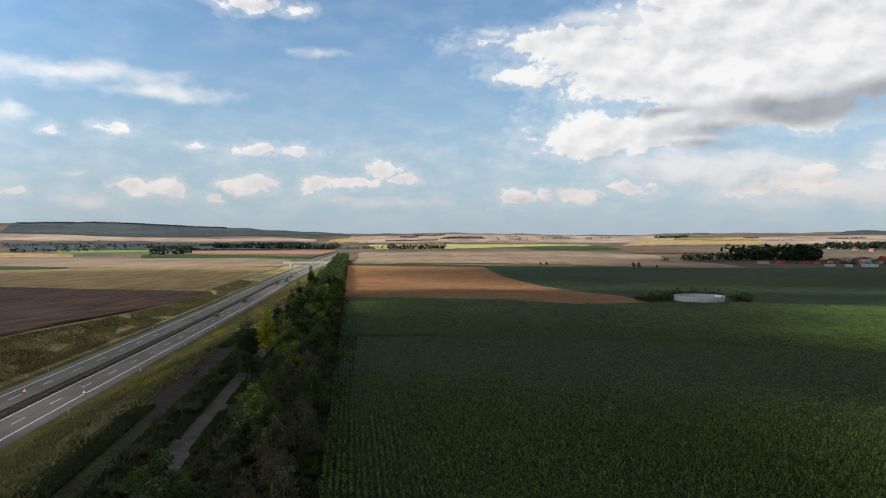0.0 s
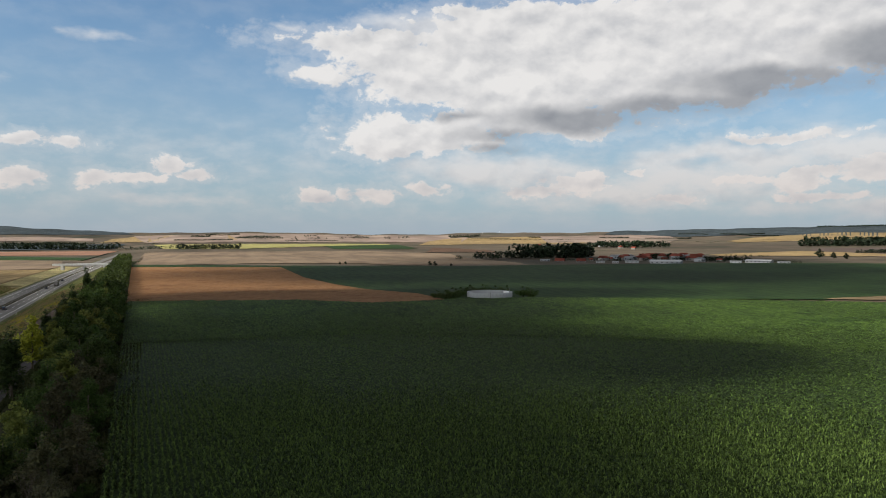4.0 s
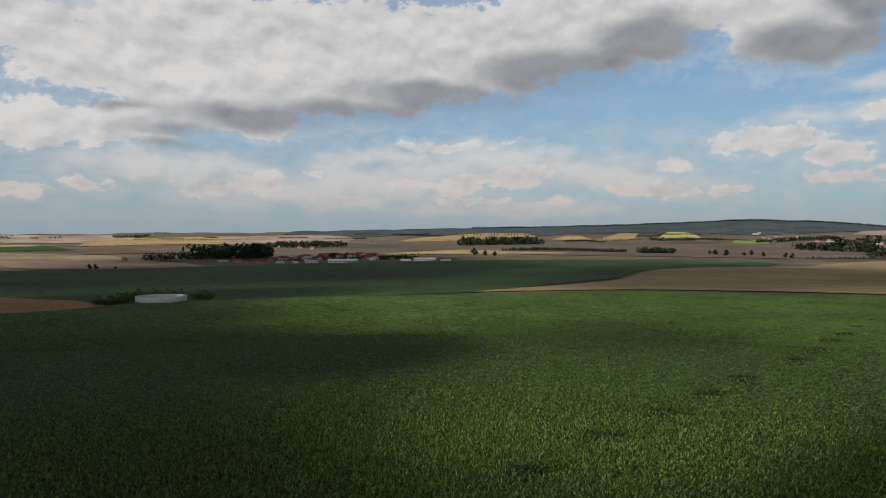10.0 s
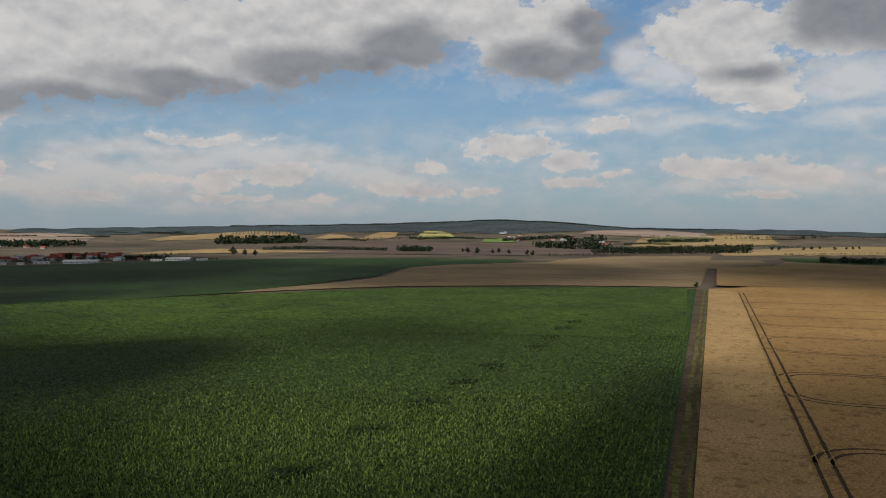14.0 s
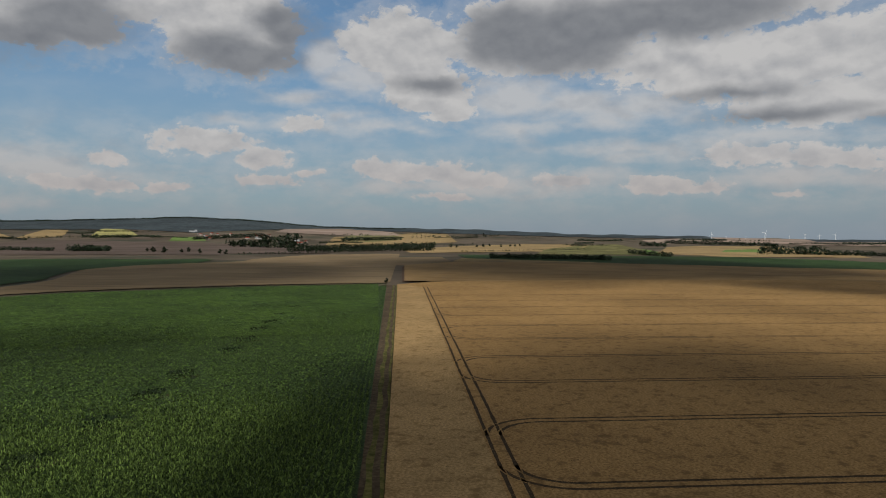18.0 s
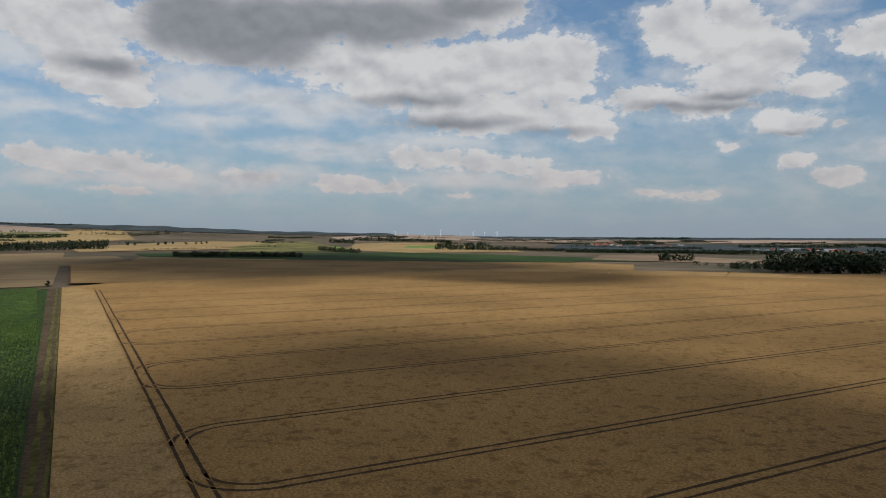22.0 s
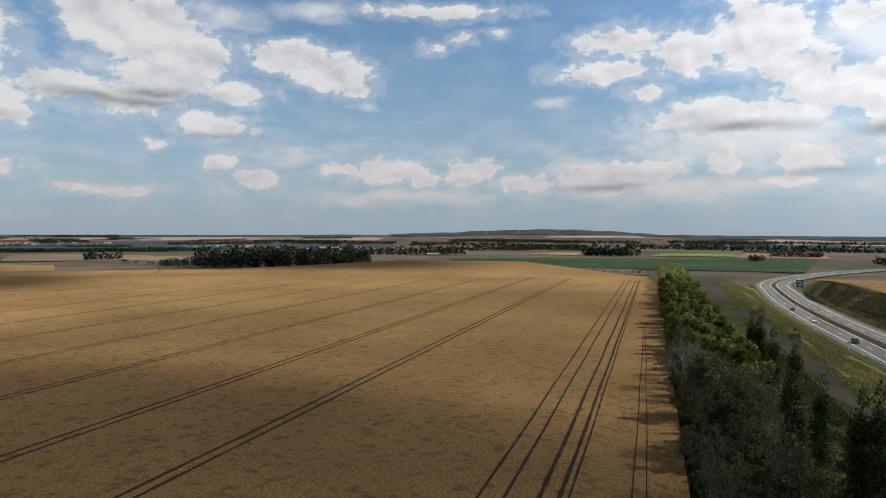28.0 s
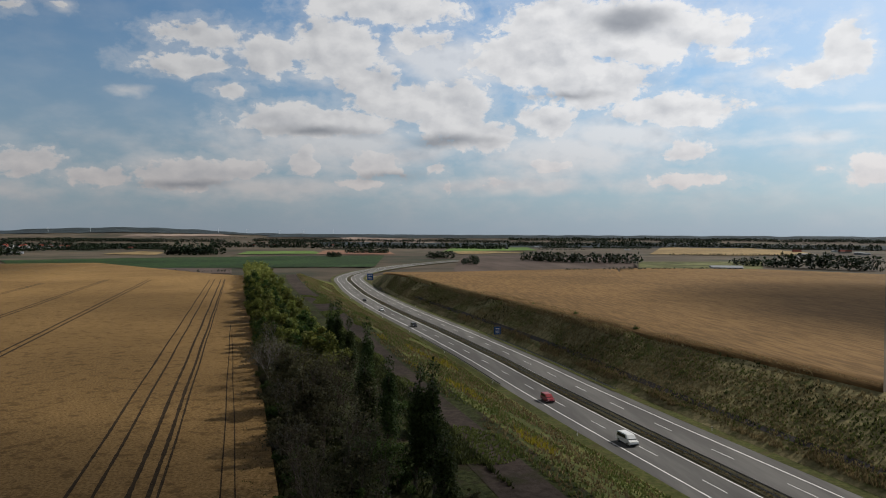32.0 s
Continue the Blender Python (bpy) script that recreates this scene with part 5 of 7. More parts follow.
def rod_mesh(name, radius, length, mat, axis="z", sides=10, tip=1.0):
    bm = bmesh.new()
    bmesh.ops.create_cone(bm, cap_ends=True, segments=sides, radius1=radius, radius2=radius * tip, depth=length)
    turn = {"z": Matrix(), "x": Matrix.Rotation(math.pi / 2, 4, "Y"), "y": Matrix.Rotation(math.pi / 2, 4, "X")}[axis]
    shift = Matrix.Translation((0, 0, length / 2)) if axis == "z" else Matrix()
    bmesh.ops.transform(bm, matrix=shift @ turn, verts=bm.verts[:])
    me = bpy.data.meshes.new(name)
    bm.to_mesh(me)
    bm.free()
    me.materials.append(mat)
    return me


def prism_mesh(name, outline, width, mat, bevel=0.0, narrow=None):
    """An outline in length and height, drawn out sideways; narrow: upper points drawn in by so much."""
    bm = bmesh.new()
    sides = []
    for s in (-1, 1):
        row = []
        for x, z in outline:
            inset = narrow * max(0.0, (z - 0.9)) if narrow else 0.0
            row.append(bm.verts.new((x, s * (width / 2 - inset), z)))
        sides.append(row)
    n = len(outline)
    bm.faces.new(sides[0])
    bm.faces.new(sides[1][::-1])
    for i in range(n):
        j = (i + 1) % n
        bm.faces.new((sides[0][i], sides[1][i], sides[1][j], sides[0][j]))
    bmesh.ops.recalc_face_normals(bm, faces=bm.faces[:])
    if bevel:
        bmesh.ops.bevel(bm, geom=bm.edges[:], offset=bevel, segments=2, affect="EDGES")
    me = bpy.data.meshes.new(name)
    bm.to_mesh(me)
    bm.free()
    me.materials.append(mat)
    return me


def road_pose(y, u, z=0.0, turn=0.0):
    """A pose on the motorway, facing north along it."""
    x0, x1 = float(road_x(np.float64(y - 1))), float(road_x(np.float64(y + 1)))
    a = math.atan2(x1 - x0, 2.0)
    x = float(road_x(np.float64(y)))
    return Matrix.Translation((x + math.cos(a) * u, y - math.sin(a) * u, ROAD_Z + z)) @ Matrix.Rotation(-a + turn, 4, "Z")


# ---- lane dashes ----
dash = box_mesh("lane_dash", (0.16, 6.0, 0.012), M_LINE)
for u in (-5.85, 5.85):
    for k in range(-34, 40):
        part("lane_dash", dash, road, at_pose=road_pose(k * 18.0 + (4 if u > 0 else 9), u, 0.012))

# ---- guardrails ----
M_STEEL = material("galvanised_steel", [(0.16, 0.15, 0.14), (0.26, 0.25, 0.24)], 2.0, 0.6, 0.1, 10.0, metal=0.3)
rail_post = box_mesh("post", (0.12, 0.10, 0.75), M_STEEL, 0.01, (0, 0, 0.375))


def guardrail(u, y0, y1, label, gap=4.0, face=1):
    root = tagged(new("guardrail"), label, "guardrail", "guardrails")
    ys = np.arange(y0, y1 + 1, 6.0)
    section = [(0.0, 0.45), (0.07, 0.50), (0.02, 0.58), (0.07, 0.66), (0.07, 0.70), (0.0, 0.76), (-0.02, 0.60)]
    v = []
    for y in ys:
        m = road_pose(float(y), u)
        v += [m @ Vector((a * face, 0, b)) for a, b in section]
    k = len(section)
    faces = []
    for j in range(len(ys) - 1):
        for i in range(k):
            faces.append((j * k + i, j * k + (i + 1) % k, (j + 1) * k + (i + 1) % k, (j + 1) * k + i))
    me = bpy.data.meshes.new("rail")
    me.from_pydata(v, [], faces)
    part("rail", me, root, [M_STEEL])
    for y in np.arange(y0 + 1, y1, gap):
        part("post", rail_post, root, at_pose=road_pose(float(y), u - 0.08 * face))
    return root


guardrail(-0.75, -560, 640, "double steel guardrail along the middle of the motorway", face=-1)
guardrail(0.75, -560, 640, "double steel guardrail along the middle of the motorway", face=1)
guardrail(-12.9, -262, -165, "short steel guardrail on the outer verge", face=1)
guardrail(12.9, -262, -178, "short steel guardrail on the inner verge", face=-1)

# ---- marker posts, signs ----
M_WHITE = material("white_plastic", [(0.74, 0.74, 0.72), (0.82, 0.82, 0.80)], 3.0, 0.5, 0.05)
M_BLACK = material("black_plastic", [(0.015, 0.015, 0.015), (0.03, 0.03, 0.03)], 3.0, 0.5, 0.05)
M_BLUE = material("sign_blue", [(0.012, 0.075, 0.26), (0.016, 0.09, 0.30)], 1.0, 0.4, 0.0)
M_RED = material("sign_red", [(0.45, 0.03, 0.025), (0.52, 0.04, 0.03)], 1.0, 0.4, 0.0)
post_body = box_mesh("body", (0.12, 0.12, 0.95), M_WHITE, 0.02, (0, 0, 0.475))
post_band = box_mesh("band", (0.125, 0.125, 0.18), M_BLACK, 0.0, (0, 0, 0.72))


def marker_post(y, u):
    root = new("marker_post")
    root.matrix_world = road_pose(y, u, 0.0)
    part("body", post_body, root)
    part("band", post_band, root)
    return tagged(root, "white roadside marker post with a black band", "marker post", "marker posts")


for k in range(-10, 12):
    marker_post(k * 48.0 + 10, 13.6)
    marker_post(k * 48.0 + 14, -13.6)


def triangle_sign(y, u):
    root = new("warning_sign")
    root.matrix_world = road_pose(y, u, 0.0)
    part("pole", rod_mesh("pole", 0.04, 2.6, M_STEEL), root)
    for name, s, mat, off in (("border", 0.62, M_RED, 0.0), ("face", 0.46, M_WHITE, -0.02)):
        bm = bmesh.new()
        pts = [(-s, -s * 0.55), (s, -s * 0.55), (0, s * 1.15)]
        a = [bm.verts.new((x, off - 0.05, 2.6 + z)) for x, z in pts]
        b = [bm.verts.new((x, off - 0.03, 2.6 + z)) for x, z in pts]
        bm.faces.new(a)
        bm.faces.new(b[::-1])
        for i in range(3):
            bm.faces.new((a[i], b[i], b[(i + 1) % 3], a[(i + 1) % 3]))
        me = bpy.data.meshes.new(name)
        bm.to_mesh(me)
        bm.free()
        part(name, me, root, [mat])
    return tagged(root, "white warning triangle with red rim on a steel pole", "road sign", "warning signs")


triangle_sign(163.0, 13.4)
triangle_sign(166.0, -1.2)


def blue_sign(y, u, wide, high, foot):
    """Blue motorway board on two posts, with a pale arrow and bars for its writing."""
    root = new("motorway_sign")
    root.matrix_world = road_pose(y, u, 0.0)
    for s in (-1, 1):
        part("post", rod_mesh("post", 0.07, foot + high, M_STEEL), root, at_pose=Matrix.Translation((s * wide * 0.32, 0.12, 0)))
    part("board", box_mesh("board", (wide, 0.08, high), M_BLUE, 0.02, (0, 0, foot + high / 2)), root)
    f = foot
    for name, x, z, w_, h_ in (("arrow", -0.22, 0.72, 0.2, 0.16), ("number_bar", 0.15, 0.74, 0.34, 0.13), ("text_bar", 0.0, 0.42, 0.62, 0.09), ("text_bar", -0.05, 0.2, 0.5, 0.09)):
        part(name, box_mesh(name, (wide * w_, 0.02, high * h_), M_WHITE, 0.0, (wide * x, -0.055, f + high * z)), root)
        part(name, box_mesh(name, (wide * w_, 0.02, high * h_), M_WHITE, 0.0, (wide * x, 0.055, f + high * z)), root)
    return tagged(root, "blue motorway direction board on steel posts", "road sign", "motorway signs")


blue_sign(-256.0, -14.6, 2.6, 2.9, 1.3)
blue_sign(-560.0, -14.8, 4.6, 5.2, 1.6)

# ---- vehicles ----
M_GLASS = material("car_glass", [(0.012, 0.014, 0.016), (0.02, 0.022, 0.025)], 2.0, 0.08, 0.0, spec=0.6)
M_TYRE = material("tyre", [(0.015, 0.015, 0.015), (0.025, 0.025, 0.025)], 5.0, 0.85, 0.2)
M_RIM = material("rim", [(0.35, 0.35, 0.36), (0.45, 0.45, 0.46)], 3.0, 0.35, 0.0, metal=0.8)
M_LAMP = material("lamp_glass", [(0.6, 0.6, 0.58), (0.7, 0.7, 0.68)], 3.0, 0.15, 0.0)


def paint(name, colour):
    return material(name, [tuple(c * 0.92 for c in colour), colour], 0.8, 0.3, 0.0, spec=0.5)


PAINTS = {"white": paint("paint_white", (0.78, 0.78, 0.76)), "red": paint("paint_red", (0.30, 0.022, 0.03)), "dark": paint("paint_dark", (0.02, 0.022, 0.028)), "grey": paint("paint_grey", (0.10, 0.11, 0.12))}
wheel_tyre = rod_mesh("tyre", 0.33, 0.22, M_TYRE, "y", 18)
wheel_rim = rod_mesh("rim", 0.20, 0.235, M_RIM, "y", 12)


def vehicle(y, u, kind, colour, label, heading=1):
    """heading 1: driving north."""
    shapes = {
        "van": (4.9, 1.9, [(-2.45, 0.35), (-2.45, 1.25), (-2.32, 1.90), (-2.1, 1.97), (0.75, 1.97), (1.05, 1.88), (1.75, 1.12), (2.35, 0.95), (2.45, 0.6), (2.42, 0.35)],
                [((-2.2, 1.18), (-2.1, 1.78), (0.55, 1.78), (0.95, 1.18))], ((0.98, 1.82), (1.7, 1.17)), ((-2.44, 1.25), (-2.33, 1.80))),
        "mpv": (4.3, 1.78, [(-2.15, 0.3), (-2.15, 1.1), (-2.0, 1.75), (-1.8, 1.81), (0.2, 1.80), (0.5, 1.74), (1.3, 1.12), (2.0, 0.92), (2.15, 0.6), (2.12, 0.3)],
                [((-1.9, 1.12), (-1.8, 1.62), (0.2, 1.62), (0.75, 1.12))], ((0.45, 1.70), (1.25, 1.15)), ((-2.13, 1.2), (-2.02, 1.68))),
        "car": (4.3, 1.76, [(-2.15, 0.25), (-2.18, 0.85), (-1.75, 0.98), (-1.1, 1.43), (0.3, 1.45), (1.1, 0.98), (2.0, 0.82), (2.15, 0.5), (2.1, 0.25)],
                [((-1.45, 1.0), (-1.0, 1.34), (0.25, 1.34), (0.8, 1.0))], ((0.33, 1.42), (1.05, 1.01)), ((-1.7, 1.02), (-1.14, 1.40))),
    }
    length, width, outline, side_glass, screen, rear = shapes[kind]
    root = new("van" if kind != "car" else "car")
    root.matrix_world = road_pose(y, u, 0.0, (math.pi / 2 if heading > 0 else -math.pi / 2))
    part("body", prism_mesh("body", outline, width, PAINTS[colour], 0.05, narrow=0.13), root)
    for glass in side_glass:
        for s in (-1, 1):
            verts = [(x, s * (width / 2 - 0.13 * max(0, z - 0.9) + 0.006), z) for x, z in glass]
            me = bpy.data.meshes.new("side_window")
            me.from_pydata(verts, [], [(0, 1, 2, 3)])
            part("side_window", me, root, [M_GLASS])
    for name, line in (("windscreen", screen), ("rear_window", rear)):
        (xa, za), (xb, zb) = line
        out = 0.03 if name == "windscreen" else -0.02
        verts = [(xa + out, -width * 0.40, za), (xa + out, width * 0.40, za), (xb + out, width * 0.45, zb), (xb + out, -width * 0.45, zb)]
        me = bpy.data.meshes.new(name)
        me.from_pydata(verts, [], [(0, 1, 2, 3)])
        part(name, me, root, [M_GLASS])
    for sx_ in (-1, 1):
        for s in (-1, 1):
            wheel = part("wheel", wheel_tyre, root, at_pose=Matrix.Translation((sx_ * length * 0.31, s * (width / 2 - 0.1), 0.33)))
            part("rim", wheel_rim, wheel)
    for s in (-1, 1):
        part("headlight", box_mesh("headlight", (0.12, 0.32, 0.16), M_LAMP, 0.03, (length / 2 - 0.08, s * width * 0.36, 0.74)), root)
        part("tail_light", box_mesh("tail_light", (0.06, 0.16, 0.3), M_RED, 0.02, (-length / 2 + 0.01, s * width * 0.43, 0.95)), root)
        part("wing_mirror", box_mesh("wing_mirror", (0.12, 0.2, 0.16), PAINTS[colour], 0.03, (length * 0.19, s * (width / 2 + 0.08), 1.12)), root)
    part("bumper", box_mesh("bumper", (0.16, width * 0.94, 0.24), M_BLACK, 0.04, (length / 2 - 0.03, 0, 0.42)), root)
    return tagged(root, label, "van" if kind != "car" else "car")


vehicle(-127.0, 7.0, "van", "white", "white passenger van driving on the grey motorway")
vehicle(-160.7, 7.6, "mpv", "red", "dark red compact van driving on the motorway")
vehicle(-293.7, 7.6, "mpv", "dark", "black car driving on the curving motorway")
vehicle(-355.1, 7.6, "car", "white", "white car driving on the curving motorway")
vehicle(-406.3, 7.6, "car", "dark", "dark small car driving on the curving motorway")
vehicle(343.3, 4.0, "car", "grey", "dark grey car on the straight motorway")
vehicle(421.1, 4.0, "mpv", "dark", "black car on the straight motorway")
vehicle(584.1, 4.0, "car", "dark", "dark car far down the motorway")
vehicle(683.0, 4.0, "car", "dark", "dark car far down the motorway")


def lorry(y, u):
    root = new("lorry")
    root.matrix_world = road_pose(y, u, 0.0, math.pi / 2)
    part("cab", prism_mesh("cab", [(3.2, 0.5), (3.2, 3.2), (3.5, 3.3), (5.0, 3.0), (5.3, 1.6), (5.3, 0.5)], 2.4, PAINTS["white"], 0.06), root)
    part("trailer", box_mesh("trailer", (8.2, 2.5, 2.8), M_STEEL, 0.05, (-1.2, 0, 2.5)), root)
    part("chassis", box_mesh("chassis", (9.5, 1.2, 0.3), M_BLACK, 0.02, (0.0, 0, 0.85)), root)
    for x in (-4.0, -2.8, 4.1):
        for s in (-1, 1):
            wheel = part("wheel", wheel_tyre, root, at_pose=Matrix.Translation((x, s * 1.1, 0.48)) @ Matrix.Scale(1.45, 4))
            part("rim", wheel_rim, wheel)
    part("windscreen", box_mesh("windscreen", (0.06, 2.0, 0.9), M_GLASS, 0.02, (5.18, 0, 2.3)), root)
    return tagged(root, "white box lorry far down the motorway", "lorry")


lorry(614.0, 7.5)

# ---- belt of trees between the fields and the motorway ----
DECID = [tree_meshes(10 + i, 10.5, 7.6, "round", M_LEAF, 3000, 0.33) for i in range(4)]
DECID_NEAR = [tree_meshes(10 + i, 10.5, 7.6, "round", M_LEAF, 7000, 0.19) for i in range(3)]
LIGHT = [tree_meshes(30 + i, 10.5, 7.0, "round", M_LEAF_LIGHT, 3000, 0.34) for i in range(3)]
DULL = [tree_meshes(90 + i, 10.0, 6.0, "round", M_LEAF_DULL, 4200, 0.22, 0.3) for i in range(3)]
YELLOW = tree_meshes(36, 10.5, 5.0, "round", M_LEAF_YELLOW, 2600, 0.32)
POPLAR = [tree_meshes(40 + i, 13.0, 2.8, "poplar", M_LEAF_POPLAR, 5200, 0.18) for i in range(4)]
SHRUB = [tree_meshes(50 + i, 4.0, 4.8, "shrub", M_LEAF_DULL, 2200, 0.17) for i in range(3)]
SHRUBG = [tree_meshes(60 + i, 4.0, 5.0, "shrub", M_LEAF, 2400, 0.18) for i in range(3)]
belt_rng = np.random.default_rng(7)


def bare_meshes(seed, height, width):
    """A half-dead tree: grey limbs and twigs, with few leaves."""
    r = np.random.default_rng(seed)
    V, F = [], []
    tips = []

    def limb(p, d, length, radius, depth):
        q = p + d * length
        mid = p + d * length * 0.5 + r.normal(0, 0.04, 3) * length
        tv, tf = tube([(p, radius), (mid, radius * 0.75), (q, radius * 0.5)])
        o = len(V)
        V.extend(tv)
        F.extend([tuple(o + k for k in face) for face in tf])
        if depth == 0:
            tips.append(q)
            return
        for _ in range(3 if depth > 1 else 4):
            nd = d + r.normal(0, 0.42, 3) + [0, 0, 0.12]
            limb(q, nd / np.linalg.norm(nd), length * r.uniform(0.5, 0.8), radius * 0.5, depth - 1)

    for _ in range(6):
        d = np.array([r.normal(0, 0.32 * width / height * 1.6), r.normal(0, 0.32 * width / height * 1.6), 1.0])
        limb(np.array([r.normal(0, .3), r.normal(0, .3), 0.0]), d / np.linalg.norm(d), height * 0.36, 0.09, 3)
    trunk = bpy.data.meshes.new("branches")
    trunk.from_pydata([tuple(map(float, v)) for v in V], [], F)
    trunk.materials.append(M_TWIG)
    t = np.array(tips)
    c = np.repeat(t, 3, axis=0) + r.normal(0, 0.35, (len(t) * 3, 3))
    lv, lf = leaves(r, c, 0.16)
    return trunk, fast_mesh("crown", lv, lf, [M_LEAF_DULL])


M_TWIG = material("grey_twig", [(0.0842, 0.0664, 0.0531), (0.155, 0.124, 0.1018)], 2.0, 0.9, 0.3)
M_TWIGPALE = material("pale_twig", [(0.2132, 0.1927, 0.1722), (0.2952, 0.2706, 0.246)], 2.0, 0.9, 0.3)
BARE = [bare_meshes(70 + i, 8.5, 5.5) for i in range(3)]
PALE = bare_meshes(77, 10.0, 5.0)
PALE[0].materials[0] = M_TWIGPALE


def belt_tree(y, inset, meshes, scale, label, category="tree", group="belt trees", name="belt_tree"):
    x = float(belt_x(np.float64(y))) - inset
    return plant(name, meshes, x, y, scale, belt_rng.uniform(0, 6.28), label, category, group, z=0.0)


# northern half: dark crowns, a gap of bare twigs near the lookout
for y in np.arange(46, 335, 5.6):
    for lane in range(3):
        yy = y + belt_rng.uniform(-2.4, 2.4)
        inset = 2.4 + lane * (3.2 if yy < 138 else 4.4) + belt_rng.uniform(-1.0, 1.2)
        if lane == 2 and (yy < 128 and belt_rng.uniform() < 0.55 or 128 < yy < 173):
            continue
        s = belt_rng.uniform(0.72, 1.06) * (0.74 if yy < 105 else 0.9 if yy < 140 else 1.0)
        k = belt_rng.integers(10)
        if 46 < yy < 125 and k < 3:
            belt_tree(yy, inset, BARE[k % 3], s * 0.85, "half-bare brown tree with thin twigs")
        elif 46 < yy < 135 and k < 7:
            belt_tree(yy, inset, DULL[k % 3], s * 1.05, "dull brownish green tree in the belt")
        elif k == 9:
            belt_tree(yy, inset, LIGHT[k % 3], s, "lighter green leafy tree in the belt")
        else:
            belt_tree(yy, inset, (DECID_NEAR if yy < 150 else DECID)[k % 3], s, "dark green leafy tree in the roadside belt")
for y, inset, s in ((137, 15.2, 0.98), (141, 16.2, 0.86), (252, 14.6, 1.0), (240, 15.0, 0.85), (300, 12.2, 1.28), (308, 12.8, 1.1), (228, 16, 0.7), (205, 17, 0.72)):
    belt_tree(y, inset, POPLAR[int(y) % 4], Vector((1.35, 1.35, s)), "broad dark Lombardy poplar", group="poplars", name="poplar")
belt_tree(166, 15.4, YELLOW, 1.1, "bright yellow-leaved tree standing out of the belt", group="")
belt_tree(161, 10.5, LIGHT[0], 0.9, "yellow-green tree beside the yellow one, sunlit look in its leaf colour")
belt_tree(171, 12.0, LIGHT[1], 0.95, "yellow-green tree beside the yellow one, sunlit look in its leaf colour")
belt_tree(63, 12.0, DECID_NEAR[0], 0.86, "small dark green tree beside the lane")
# southern half: light crowns far off, bare twigs and poplars nearer
for y in np.arange(-330, -52, 6.0):
    for lane in range(3):
        yy, inset = y + belt_rng.uniform(-2.2, 2.2), 2.6 + lane * 4.2 + belt_rng.uniform(-1.2, 1.4)
        k = belt_rng.integers(10)
        s = belt_rng.uniform(0.72, 1.05)
        if yy > -122:
            if k < 5:
                belt_tree(yy, inset, BARE[k % 3], s * (1.15 if yy < -75 else 0.9), "half-bare brown tree with thin twigs")
            elif k < 8 and lane < 2:
                belt_tree(yy, inset, DULL[k % 3], s * (1.05 if yy < -75 else 0.8), "dull brownish green tree in the belt")
            else:
                belt_tree(yy, inset, SHRUBG[k % 3], s * 1.2, "dense dark green shrub in the belt", "shrub", "belt shrubs", "shrub")
        elif lane == 0 and k < 3 and yy > -240:
            belt_tree(yy, inset, BARE[k % 3], s * 0.95, "dead grey tree with bare branches")
        else:
            belt_tree(yy, inset, (LIGHT if k < 7 else DECID)[k % 3], s, "olive green leafy tree in the roadside belt")
for y, inset, h in ((-134, 14.0, 15.6), (-128, 14.8, 13.0), (-106, 14.0, 15.3), (-97, 12.6, 11.6), (-90, 14.0, 12.2), (-76, 14.0, 14.2), (-74, 15.6, 14.7), (-65, 14.0, 10.0), (-150, 15.0, 13.5)):
    belt_tree(y, inset, POPLAR[int(-y) % 4], Vector((0.95, 0.95, h / 13.0)), "ragged dark Lombardy poplar beside the dirt strip", group="poplars", name="poplar")
for y in np.concatenate([np.arange(40, 330, 4.0), np.arange(-140, -48, 5.0)]):
    yy = y + belt_rng.uniform(-2, 2)
    u = belt_rng.uniform(47.5, 51.0) if yy > 0 else belt_rng.uniform(50.5, 56)
    p = road_pose(yy, u).translation
    plant("shrub", (SHRUB + SHRUBG)[belt_rng.integers(6)], p.x, p.y, belt_rng.uniform(0.3, 0.75), belt_rng.uniform(0, 6.28), "low dull green bush at the edge of the belt", "shrub", "belt shrubs", z=0.0)
for y in np.concatenate([np.arange(48, 330, 4.2), np.arange(-330, -50, 4.2)]):
    belt_tree(y + belt_rng.uniform(-1.8, 1.8), belt_rng.uniform(0.2, 1.6), (SHRUB + SHRUBG)[belt_rng.integers(6)], belt_rng.uniform(0.35, 0.8), "rough bush at the field edge of the belt", "shrub", "belt shrubs", "shrub")
for y in np.arange(30, 420, 6.0):
    yy = y + belt_rng.uniform(-3, 3)
    p = road_pose(yy, belt_rng.uniform(33, 41.5)).translation
    plant("shrub", SHRUB[belt_rng.integers(3)], p.x, p.y, belt_rng.uniform(0.25, 0.55), belt_rng.uniform(0, 6.28), "low dry bush on the grassy slope", "shrub", "slope shrubs")
for y, s in ((-231, 0.42), (-193, 0.45), (-139, 0.5), (-266, 0.3), (260, .5), (215, .4), (300, .45), (190, .35)):
    p = road_pose(float(y), -33.5 if y < -150 else -24.0).translation
    plant("shrub", SHRUBG[0], p.x, p.y, s, 1.0, "lone dark bush on the cutting slope", "shrub", "slope shrubs")



